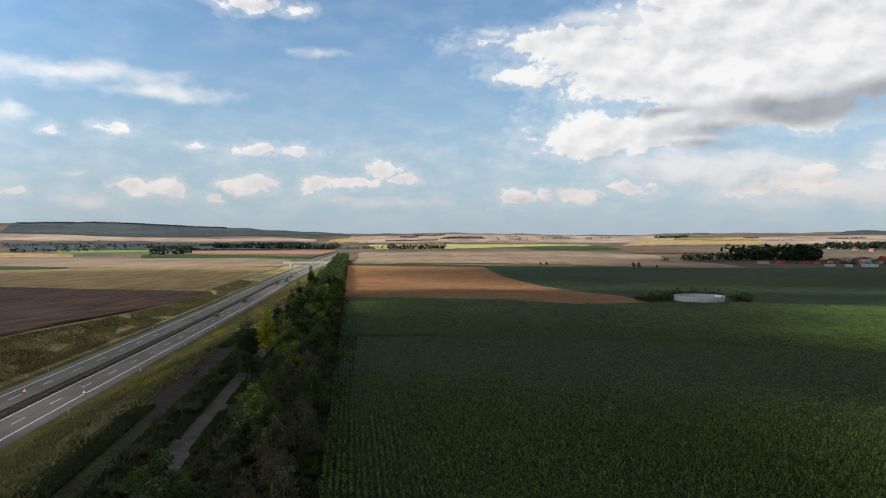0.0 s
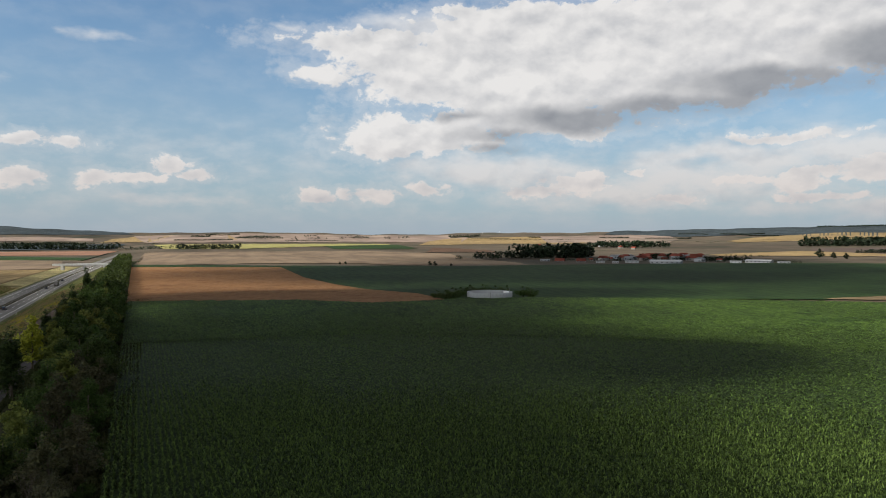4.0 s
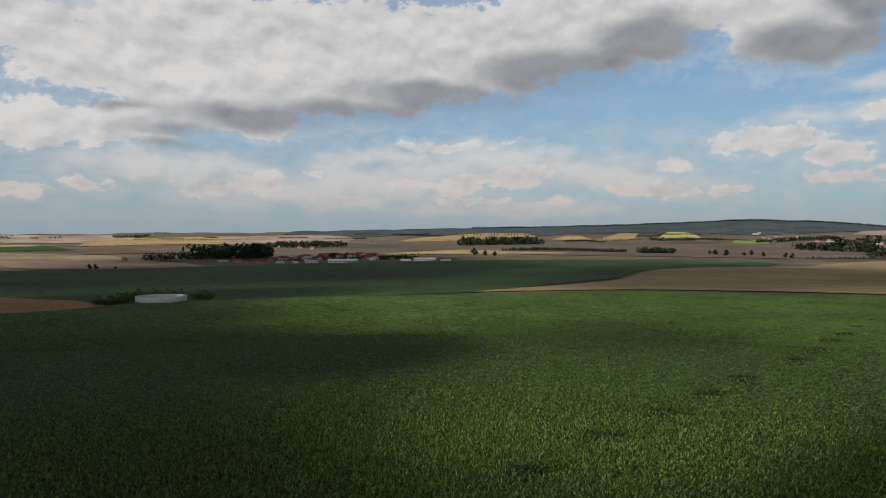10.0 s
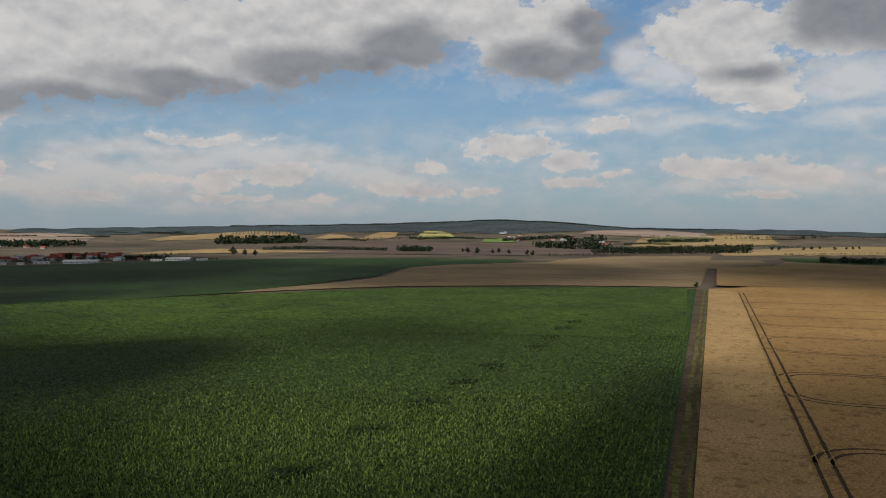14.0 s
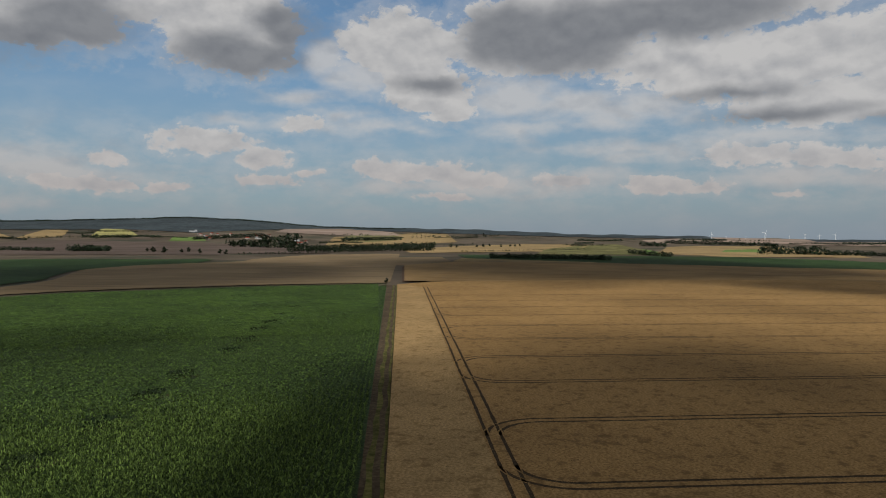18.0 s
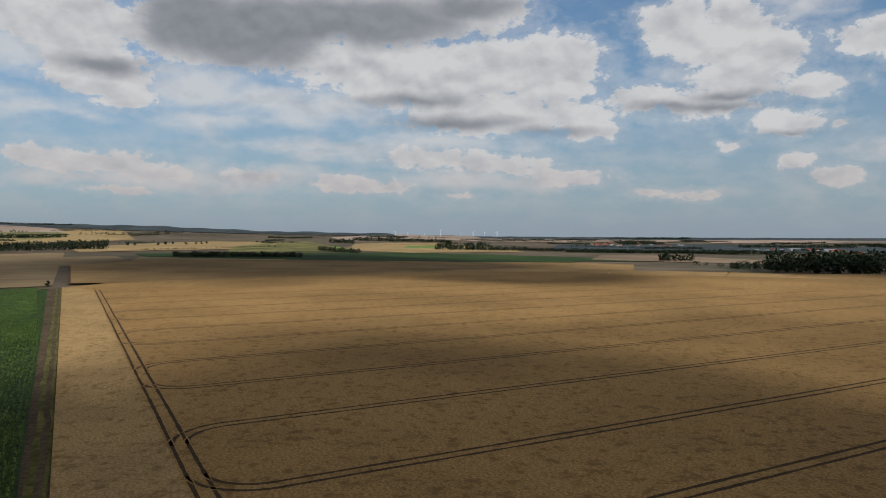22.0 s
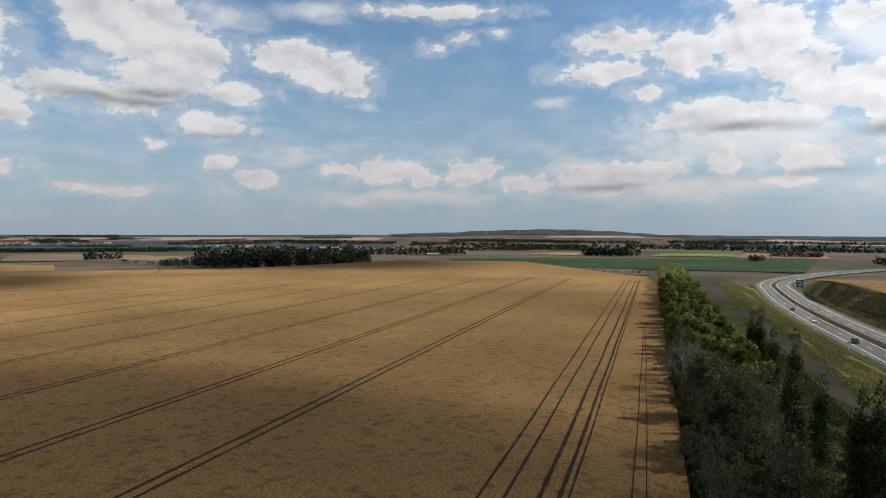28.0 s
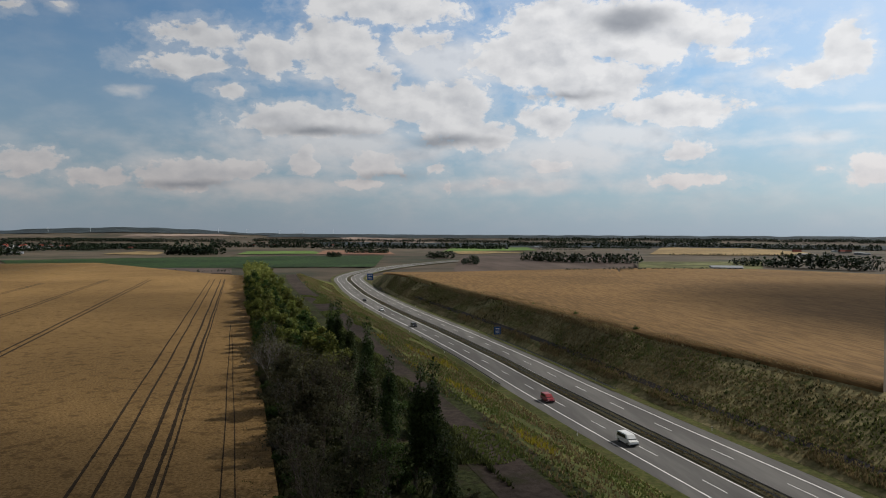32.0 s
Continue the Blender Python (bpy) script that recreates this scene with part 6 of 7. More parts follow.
def far_belt(y0, y1, mat, label, seed):
    """The far ends of the belt, where the crowns run together."""
    r = np.random.default_rng(seed)
    pts, sizes = [], []
    for y in np.arange(y0, y1, 3.2):
        for lane in range(3):
            h = r.uniform(7.5, 11.0)
            x = float(belt_x(np.float64(y))) - 2.6 - lane * 4.2 + r.uniform(-1, 1)
            q = r.normal(0, 1, (70, 3))
            q /= np.linalg.norm(q, axis=1)[:, None]
            q *= (r.uniform(0.3, 1, 70) ** 0.5)[:, None]
            pts.append(np.array([x, y + r.uniform(-1.5, 1.5), h * 0.55]) + q * [3.0, 3.0, h * 0.46])
    c = np.concatenate(pts)
    v, f = leaves(r, c, 0.62)
    return tagged(new("far_belt", fast_mesh("far_belt", v, f, [mat])), label, "tree belt", kind="stuff")


far_belt(338, 860, M_LEAF, "far dark green end of the tree belt", 1)
far_belt(-470, -333, M_LEAF_LIGHT, "far olive green end of the tree belt", 2)

for y, inset, s in ((-131, 1.6, 1.0), (-139, 2.2, 0.9), (-112, 2.4, 0.8), (-160, 1.8, 0.9)):
    belt_tree(y, inset, PALE, s, "dead pale grey tree with bare branches", group="dead trees")

# ---- weeds on the slopes ----
M_WEED = leaf_material("dry_weed", (0.1217, 0.1014, 0.0456), (0.3448, 0.2738, 0.1318), 0.1)
M_WEEDG = leaf_material("green_weed", (0.0731, 0.0926, 0.0254), (0.1852, 0.195, 0.0585), 0.1)
# Weed tone with the belt's shade in it; naturally dark clumps share it.
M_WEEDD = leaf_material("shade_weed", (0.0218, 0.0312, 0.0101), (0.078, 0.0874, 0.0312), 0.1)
M_GOLD = leaf_material("goldenrod", (0.22, 0.17, 0.02), (0.36, 0.28, 0.03), 0.1)


def tufts(name, label, mat, u0, u1, y0, y1, count, size, high, side, seed, clump=0.0):
    r = np.random.default_rng(seed)
    y = r.uniform(y0, y1, count * 3)
    u = r.uniform(u0, u1, count * 3)
    mask = np.array([noise.noise(Vector((a * 0.13, b * 0.045, seed))) for a, b in zip(u, y)])
    keep = np.nonzero(mask > clump)[0][:count]
    y, u = y[keep], u[keep]
    x0 = road_x(y)
    t = (road_x(y + 1) - road_x(y - 1)) / 2
    ln = np.sqrt(1 + t * t)
    X, Y = x0 + u / ln, y - t * u / ln
    Z = slope_z(side)(X, Y, u) if abs(u0) < 40 else land_z(X, Y)
    hs = high * r.uniform(0.5, 1.3, len(X))
    base = np.stack([X, Y, Z], -1)
    quads = []
    for k in range(3):
        a = r.uniform(0, np.pi * 2, len(X))
        w_ = size * r.uniform(0.25, 0.7, len(X))
        side_v = np.stack([np.cos(a) * w_, np.sin(a) * w_, 0 * a], -1)
        lean = np.stack([r.normal(0, .35, len(X)) * hs, r.normal(0, .35, len(X)) * hs, hs], -1)
        quads.append(np.stack([base - side_v, base + side_v, base + lean], 1))
    v = np.concatenate(quads).reshape(-1, 3)
    ob = new(name, fast_mesh(name, v, np.arange(len(v)).reshape(-1, 3), [mat]))
    return tagged(ob, label, "weeds", kind="stuff")


tufts("weeds", "dry brown weeds on the cutting slope", M_WEED, -33, -16.5, -480, 620, 44000, 0.3, 0.5, -1, 3, -0.25)
tufts("weeds", "olive green weeds on the cutting slope", M_WEEDG, -33, -16.5, -480, 620, 26000, 0.3, 0.45, -1, 4, -0.05)
tufts("weeds", "tall dry grass along the ditch", M_WEED, -18.4, -16.0, -330, 330, 5000, 0.2, 0.8, -1, 5)
tufts("weeds", "dry grass and weeds on the slope", M_WEED, 16.5, 42, -520, 500, 32000, 0.25, 0.5, 1, 6, -0.3)
tufts("weeds", "fresh green weeds on the slope", M_WEEDG, 16.5, 42, -520, 500, 30000, 0.28, 0.45, 1, 7, -0.05)
tufts("goldenrod", "yellow flowering goldenrod on the slope", M_GOLD, 22, 41, -200, 330, 5000, 0.2, 0.8, 1, 8, 0.28)
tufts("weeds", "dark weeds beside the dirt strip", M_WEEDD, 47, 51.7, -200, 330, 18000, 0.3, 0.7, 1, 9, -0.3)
tufts("weeds", "weeds under the belt trees, shade in their dark colour", M_WEEDD, 55.9, 76, -200, 330, 16000, 0.35, 0.8, 1, 12, -0.4)
tufts("weeds", "tall pale grass along the top of the cutting", M_WEED, -38, -33.5, -330, 200, 5000, 0.25, 0.7, -1, 11, -0.3)
tufts("weeds", "tall pale grass along the top of the cutting", M_WEED, -29.5, -26.5, -460, -190, 5000, 0.25, 0.8, -1, 17, -0.4)
tufts("weeds", "dark low bushes on the cutting slope", M_WEEDD, -33, -17.5, -420, 330, 3500, 0.35, 0.6, -1, 18, 0.15)
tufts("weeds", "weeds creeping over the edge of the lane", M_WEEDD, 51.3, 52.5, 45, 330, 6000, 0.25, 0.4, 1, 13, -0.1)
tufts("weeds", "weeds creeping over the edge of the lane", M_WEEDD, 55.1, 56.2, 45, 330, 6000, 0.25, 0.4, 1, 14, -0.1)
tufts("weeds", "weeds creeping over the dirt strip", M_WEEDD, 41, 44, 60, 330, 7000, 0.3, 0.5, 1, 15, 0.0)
tufts("weeds", "weeds creeping over the dirt strip", M_WEEDG, 41, 50, -330, -40, 9000, 0.25, 0.4, 1, 16, 0.12)
tufts("median_grass", "dark dry grass between the guardrails", M_WEED, -0.7, 0.7, -400, 460, 6000, 0.25, 0.3, 1, 10)


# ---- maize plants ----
# The few bright blades put the glints of the leaves into the colour.
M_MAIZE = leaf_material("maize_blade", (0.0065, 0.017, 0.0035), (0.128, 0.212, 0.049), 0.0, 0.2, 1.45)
ROW_DIR = np.array([math.cos(math.atan(0.1585)), math.sin(math.atan(0.1585))])
ROW_NRM = np.array([-ROW_DIR[1], ROW_DIR[0]])
GAPS = [(61.7, 53.7), (80.2, 56.2), (97.7, 57.5), (115.9, 60.1), (133.5, 62.7), (161.6, 64.2), (179.5, 67.0), (199.3, 70.6), (215.8, 72.9), (236.5, 76.4), (259.9, 78.6)]


def inside(px, py, poly):
    """Which points lie inside a polygon."""
    hit = np.zeros(len(px), bool)
    n = len(poly)
    for i in range(n):
        (x1, y1), (x2, y2) = poly[i], poly[(i + 1) % n]
        cond = (y1 > py) != (y2 > py)
        with np.errstate(divide="ignore", invalid="ignore"):
            xi = (x2 - x1) * (py - y1) / (y2 - y1) + x1
        hit ^= cond & (px < xi)
    return hit


def maize(d0, d1, gap, blades, bend, seed, size=1.0, beside=False):
    """Rows along the track, or, beside the belt, along its edge."""
    r = np.random.default_rng(seed)
    row_d = np.array([-0.127, 0.9919]) if beside else ROW_DIR
    row_n = np.array([0.9919, 0.127]) if beside else ROW_NRM
    a, b = np.meshgrid(np.arange(-340, 440, gap), np.arange(-60, 420, 0.75))
    a = (a + r.uniform(-0.5, 0.5, a.shape) * gap).ravel()
    b = (b + r.normal(0, 0.05, b.shape)).ravel()
    if beside:
        a, b = a[(b > -20) & (b < 50)], b[(b > -20) & (b < 50)]
    x, y = row_d[0] * a + row_n[0] * b, 4.6 + row_d[1] * a + row_n[1] * b
    d = np.hypot(x, y)
    az_ = np.degrees(np.arctan2(x, y))
    ragged = d * r.uniform(0.88, 1.12, d.shape)
    keep = (d > 50) & (ragged > d0) & (ragged < d1) & (az_ > -14) & (az_ < 84)
    x, y = x[keep], y[keep]
    ok = inside(x, y, corn_poly)
    ok &= (x - belt_x(y) < 34.0) == beside
    for gx, gy in GAPS:
        p, q = (x - gx) * ROW_DIR[0] + (y - gy) * ROW_DIR[1], (x - gx) * ROW_NRM[0] + (y - gy) * ROW_NRM[1]
        ok &= ~((np.abs(p + 0.6 * q) < 1.9) & (np.abs(q) < 3.0))
    # a faint wheel track across the field
    ok &= np.abs((y - 130) + 0.72 * (x - 70)) > 0.45
    x, y = x[ok], y[ok]
    n = len(x)
    lift = 1.0 + 0.18 * np.array([noise.noise(Vector((p * 0.03, q * 0.03, 3.0))) for p, q in zip(x, y)])
    quads = []
    for k in range(blades):
        ang = r.uniform(0, 2 * np.pi, n)
        reach = size * r.uniform(0.25, 0.52, n)
        z0 = r.uniform(0.55, 1.8, n) * lift
        up = size * r.uniform(0.1, 0.42, n)
        dirv = np.stack([np.cos(ang), np.sin(ang), 0 * ang], -1)
        sidev = np.stack([-np.sin(ang), np.cos(ang), 0 * ang], -1) * (size * r.uniform(0.035, 0.065, n))[:, None]
        root = np.stack([x, y, z0], -1)
        mid = root + dirv * (reach * 0.5)[:, None] + [0, 0, 1] * up[:, None]
        tip = root + dirv * reach[:, None] * 1.15 + [0, 0, 1] * (up * r.uniform(-0.1, 0.85, n))[:, None]
        if bend:
            quads.append(np.stack([root - sidev, root + sidev, mid + sidev, mid - sidev, tip], 1))
        else:
            quads.append(np.stack([root - sidev * 2.3, root + sidev * 2.3, tip], 1))
    v = np.stack(quads, 1).reshape(-1, quads[0].shape[1], 3)
    m = len(v)
    if bend:
        i = np.arange(m) * 5
        faces = np.concatenate([np.stack([i, i + 1, i + 2], -1), np.stack([i, i + 2, i + 3], -1), np.stack([i + 3, i + 2, i + 4], -1)])
    else:
        faces = np.arange(m * 3).reshape(-1, 3)
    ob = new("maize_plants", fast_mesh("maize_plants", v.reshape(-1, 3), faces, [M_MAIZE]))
    return tagged(ob, "dense rows of green maize plants with arching leaves", "maize", kind="stuff")


def maize_canopy():
    """The closed leaf cover farther off, uneven along the rows."""
    rows_, n = [], 60
    for a in np.arange(-10, 82, 0.3):
        d = np.arange(200, 420, 1.0)
        x, y = d * math.sin(radians(a)), d * math.cos(radians(a))
        ok = inside(x, y, corn_poly)
        if not ok[:4].all():
            continue
        far = d[ok].max()
        dd = np.geomspace(200, max(far, 201), n)
        x, y = dd * math.sin(radians(a)), dd * math.cos(radians(a))
        z = 0.62 + 0.75 * smooth(200, 270, dd) + 0.12 * np.sin((x * ROW_NRM[0] + y * ROW_NRM[1]) * 2 * math.pi / 3.0)
        rows_.append(np.stack([x, y, z], -1))
    v = np.array(rows_)
    ob = new("maize_canopy", fast_mesh("maize_canopy", v.reshape(-1, 3), grid_faces(len(rows_), n)[:, ::-1], [M_CANOPY], smooth_faces=True))
    return tagged(ob, "closed green leaf cover of the maize farther off", "maize", kind="stuff")


maize_canopy()
maize(40, 115, 0.28, 5, True, 1)
maize(40, 125, 0.28, 5, True, 11, 1.0, True)
maize(125, 430, 0.5, 4, False, 12, 1.0, True)
maize(115, 230, 0.42, 4, False, 2, 1.05)
maize(230, 430, 1.0, 3, False, 3, 1.05)
# Brown soil, darkened for the shade of the tall plants round each gap.
M_CLOD = material("gap_soil_shade", [(0.022, 0.02, 0.012), (0.045, 0.037, 0.023)], 1.5, 0.95, 0.8, 4.0)
# Near-black leaves for clumps added as the dark shade inside the gaps.
M_GAPSHADE = leaf_material("gap_shade_leaf", (0.004, 0.009, 0.003), (0.014, 0.024, 0.008), 0.0, 0.0)
for gx, gy in GAPS:
    c = Vector((gx, gy, 0.6))
    corners = [c + Vector((ROW_DIR[0] * p + ROW_NRM[0] * q, ROW_DIR[1] * p + ROW_NRM[1] * q, 0)) for p, q in ((0.3, -2.6), (2.8, -2.6), (-0.4, 2.6), (-2.8, 2.6))]
    slab("bare_gap", "bare brown gap where no maize grew, shade in its colour", [(p.x, p.y) for p in corners], 0.1, 0.21, M_CLOD, "bare ground", "")

    r = np.random.default_rng(int(gx))
    q, p = r.uniform(-1.4, 2.7, 260), r.uniform(-1.6, 1.6, 260)
    along, across_ = p - 0.6 * q, q
    c = np.stack([gx + ROW_DIR[0] * along + ROW_NRM[0] * across_, gy + ROW_DIR[1] * along + ROW_NRM[1] * across_, r.uniform(0.3, 1.35, 260)], -1)
    v, f = leaves(r, c, 0.34, 0.8)
    tagged(new("weed_patch", fast_mesh("weed_patch", v, f, [M_GAPSHADE])), "near-black leaf sprays added as shade in a maize gap", "weeds", kind="stuff")

# ---- farm track between maize and wheat ----
M_RUT = material("track_earth", [(0.0429, 0.032, 0.0203), (0.078, 0.0585, 0.0374)], 1.2, 0.95, 0.7, 4.0, big=0.2, big_scale=0.1)
M_STRIP = material("track_grass", [(0.0468, 0.053, 0.014), (0.1014, 0.0897, 0.0312)], 1.0, 0.95, 0.8, 4.0, big=0.3, big_scale=0.12)
slab("farm_track", "earthy farm track between the maize and the wheat", [belt(0.3, 0), (80, 13.2), (396, 60.5), (396, 70), (389, 67), (73, 17), belt(5.5, 0)], -0.3, 0.12, M_RUT, "track")


def track_line(off, width, z, mat, name, label, x0=2.0, x1=392.0):
    xs = np.linspace(x0, x1, 160)
    ys = 1.4 + 0.1504 * xs + off + 0.12 * np.sin(xs * 0.31) + 0.1 * np.sin(xs * 0.097)
    wd = width * (0.75 + 0.4 * np.sin(xs * 0.21 + off) ** 2)
    v = np.concatenate([np.stack([xs, ys - wd / 2, np.full(160, z)], -1), np.stack([xs, ys + wd / 2, np.full(160, z)], -1)])
    ob = new(name, fast_mesh(name, v, grid_faces(2, 160)[:, ::-1], [mat]))
    return tagged(ob, label, "track", kind="structure")


track_line(2.1, 0.9, 0.17, M_STRIP, "track_grass", "strip of yellowed grass down the middle of the track")
track_line(0.55, 0.5, 0.16, M_STRIP, "track_edge", "grassy edge of the track beside the wheat")

# ---- tramlines in the wheat ----
# Trodden soil with the shade down in the rut put into its colour.
M_TRAM = material("trodden_soil_shade", [(0.0273, 0.0187, 0.0109), (0.0468, 0.0328, 0.0195)], 2.0, 0.95, 0.6, 5.0)
tram_root = tagged(new("tramlines"), "dark tractor wheel tracks pressed through the ripe wheat", "wheel tracks", kind="structure")
tram_rng = np.random.default_rng(21)


def wheel_track(path, offset, width=0.42):
    """One wheel's track: a flat dark strip for the rut, between two ragged lips of wheat."""
    p = np.array(path, float)
    t = np.gradient(p, axis=0)
    t /= np.linalg.norm(t, axis=1)[:, None]
    nrm = np.stack([t[:, 1], -t[:, 0]], -1)
    c = p + nrm * offset
    n = len(p)
    half = width / 2 * (1 + tram_rng.normal(0, 0.14, n))
    lip = 0.775 + tram_rng.normal(0, 0.012, n)
    cols = [(-1.9, 0.752), (-1.25, None), (-1.0, 0.757), (1.0, 0.757), (1.25, None), (1.9, 0.752)]
    v = []
    for k, z in cols:
        q = c + nrm * (half * k)[:, None]
        v.append(np.concatenate([q, (lip if z is None else np.full(n, z))[:, None]], 1))
    v = np.stack(v, 1).reshape(-1, 3)
    f = grid_faces(n, 6)
    index = np.tile(np.array([0, 0, 1, 0, 0]), n - 1)
    me = fast_mesh("wheel_track", v, f, [M_WHEAT, M_TRAM], index)
    return part("wheel_track", me, tram_root)


def straight(a, b, step=1.2):
    a, b = np.array(a, float), np.array(b, float)
    n = max(2, int(np.linalg.norm(b - a) / step))
    s = np.linspace(0, 1, n)[:, None]
    wave = 0.1 * np.sin(np.linspace(0, np.linalg.norm(b - a) * 0.11, n))[:, None]
    return a + (b - a) * s + wave * np.array([0.5, 0.5])


def tram_pair(path, gauge=1.9, width=0.42):
    for s in (-0.5, 0.5):
        wheel_track(path, s * gauge, width)


head_a, head_b = np.array([20.0, -9.9]), np.array([374.3, 42.6])
head_dir = (head_b - head_a) / np.linalg.norm(head_b - head_a)
tram_pair(straight(head_a, head_b), 1.95, 0.5)
run_dir = np.array([math.sin(radians(170.3)), math.cos(radians(170.3))])
# rounds: each run comes up from the south and swings into the headland, east and west by turns
for k in range(10):
    foot = np.array([78.8, -16.0]) + (k * 27.7) * head_dir
    base = head_a + head_dir * float(np.dot(foot - head_a, head_dir))
    length = 430.0 - k * 22
    rad_ = 7.5
    way = 1.0 if k % 2 == 0 else -1.0
    centre = base + run_dir * rad_ + head_dir * way * rad_
    arc = []
    for s in np.linspace(0, 1, 10):
        ang = s * math.pi / 2
        arc.append(centre - head_dir * way * rad_ * math.cos(ang) - run_dir * rad_ * math.sin(ang))
    line = straight(base + run_dir * length, base + run_dir * (rad_ + 0.5))
    tram_pair(np.concatenate([line, np.array(arc)]), 1.9, 0.6)
tram_pair(straight((60.4, -44.0), (60.4 + 0.168 * 385, -44.0 - 0.986 * 385)), 1.9, 0.6)
# beside the belt
tram_pair(straight((25.7, -54.0), (89.9, -423.0)), 2.65, 0.38)
tram_pair(straight((19.8, -54.0), (83.8, -422.5)), 2.0, 0.5)
wheel_track(straight((17.8, -54.0), (82.2, -422.0)), 0.0, 0.3)
wheel_track(straight((12.8, -62.0), (40.5, -215.0)), 0.0, 0.18)
wheel_track(straight((11.2, -62.0), (38.2, -205.0)), 0.0, 0.14)
for x0_, x1_ in ((120, 150), (165, 195), (210, 250), (265, 330)):
    wheel_track(straight((x0_, 1.4 + 0.1504 * x0_ - 7.0), (x1_, 1.4 + 0.1504 * x1_ - 7.4)), 0.0, 0.16)

# paler wheat on the headland beside the track
M_HEADLAND = material("headland_wheat", [(0.17, 0.112, 0.049), (0.32, 0.215, 0.10), (0.145, 0.093, 0.038)], 2.6, 0.9, 1.0, 4.0, 9.0, big=0.12, big_scale=0.05)
slab("headland_wheat", "paler strip of ripe wheat beside the farm track", [(7, 2.9), (79.6, 13.55), (394, 60.6), (374.3, 44.2), (20.0, -8.3), (2, -8)], 0.6, 0.766, M_HEADLAND)

# ---- ears standing over the near wheat ----
M_EAR = leaf_material("wheat_ear", (0.0765, 0.0466, 0.0175), (0.1784, 0.1153, 0.0497), 0.0)


def ears(count, d0, d1, size, seed):
    r = np.random.default_rng(seed)
    a = np.radians(r.uniform(80, 175, count))
    d = np.sqrt(r.uniform(d0**2, d1**2, count))
    x, y = d * np.sin(a), d * np.cos(a)
    ok = inside(x, y, wheat_poly)
    x, y = x[ok], y[ok]
    c = np.stack([x, y, np.full(len(x), 0.775)], -1)
    v, f = leaves(r, c, size, 0.35)
    return tagged(new("wheat_ears", fast_mesh("wheat_ears", v, f, [M_EAR])), "ripe golden wheat ears nodding over the field", "wheat", kind="stuff")


ears(60000, 55, 150, 0.07, 5)

# ---- round tank in the maize ----
M_CONC = material("tank_concrete", [(0.39, 0.39, 0.3822), (0.4836, 0.4836, 0.468), (0.312, 0.312, 0.3042)], 0.6, 0.9, 0.3, 4.0)
M_SLURRY = material("tank_floor", [(0.06, 0.055, 0.045), (0.09, 0.08, 0.065)], 0.6, 0.5, 0.2, 3.0)


def round_tank(x, y, radius, high):
    root = new("slurry_tank")
    root.location = (x, y, 0)
    n = 36
    me = bpy.data.meshes.new("wall_panel")
    a0, a1 = -math.pi / n * 0.985, math.pi / n * 0.985
    v = []
    for r_ in (radius, radius - 0.3):
        for z in (0.0, high):
            for a in (a0, a1):
                v.append((r_ * math.cos(a), r_ * math.sin(a), z))
    me.from_pydata(v, [], [(0, 1, 3, 2), (5, 4, 6, 7), (2, 3, 7, 6), (1, 5, 7, 3), (4, 0, 2, 6)])
    me.materials.append(M_CONC)
    for k in range(n):
        part("wall_panel", me, root, at_pose=Matrix.Rotation(k * 2 * math.pi / n, 4, "Z"))
    part("tank_floor", rod_mesh("tank_floor", radius - 0.2, 0.5, M_SLURRY, "z", 36), root)
    part("post", rod_mesh("post", 0.12, high + 0.4, M_STEEL), root, at_pose=Matrix.Translation((-3.5, -radius - 0.3, 0)))
    part("pipe", rod_mesh("pipe", 0.1, high + 1.4, M_STEEL), root, at_pose=Matrix.Translation((radius - 1.0, -1.0, 0)))
    part("box", box_mesh("box", (2.4, 1.0, 0.8), M_WHITE, 0.04, (6.0, -radius * 0.5, high + 0.1)), root)
    return tagged(root, "round open concrete slurry tank with pale panels", "tank")


tank_x, tank_y = 319 * math.sin(radians(19.92)), 319 * math.cos(radians(19.92))
round_tank(tank_x, tank_y, 10.2, 3.5)
tank_rng = np.random.default_rng(4)
for az_, d_, s in ((15.6, 318, 0.9), (16.4, 312, 1.0), (17.2, 316, 1.05), (16.9, 325, 1.0), (18.3, 338, 1.1), (19.4, 342, 1.1), (20.4, 341, 1.0), (21.3, 338, 1.05), (22.6, 330, 1.1), (23.2, 324, 0.95), (17.6, 330, 1.0), (22.9, 336, 0.9)):
    plant("shrub", SHRUBG[tank_rng.integers(3)], d_ * math.sin(radians(az_)), d_ * math.cos(radians(az_)), s * 1.25, tank_rng.uniform(0, 6), "dark bush round the concrete tank", "shrub", "tank shrubs", z=0.0)

# ---- lone trees ----
FARTREE = [tree_meshes(80 + i, 10.0, 8.0, "round", M_FARLEAF, 700, 0.7) for i in range(3)]
LONE_A = [(44.15, -1.49, 13), (45.02, -1.49, 9), (45.78, -1.54, 9), (15.08, -2.33, 5), (15.48, -2.34, 5), (16.79, -2.36, 3), (7.86, -2.20, 3), (8.31, -2.21, 3.5), (-22.50, -1.40, 5), (-21.71, -1.37, 5), (80.37, -3.81, 3.2)]
LONE_B = [(62.24, -1.25, 7), (62.65, -1.33, 10), (63.45, -1.38, 11), (64.68, -1.35, 7), (65.15, -1.31, 9), (65.95, -1.40, 8), (67.43, -1.46, 8), (67.88, -1.50, 8), (177.23, -2.01, 9), (85.56, -0.96, 8), (86.01, -0.96, 7), (87.66, -0.93, 8)]
LONE_C = [(88.16, -0.89, 9), (88.67, -0.85, 8), (89.59, -0.90, 8), (90.33, -0.86, 7), (90.71, -0.86, 8), (91.09, -0.82, 8)]
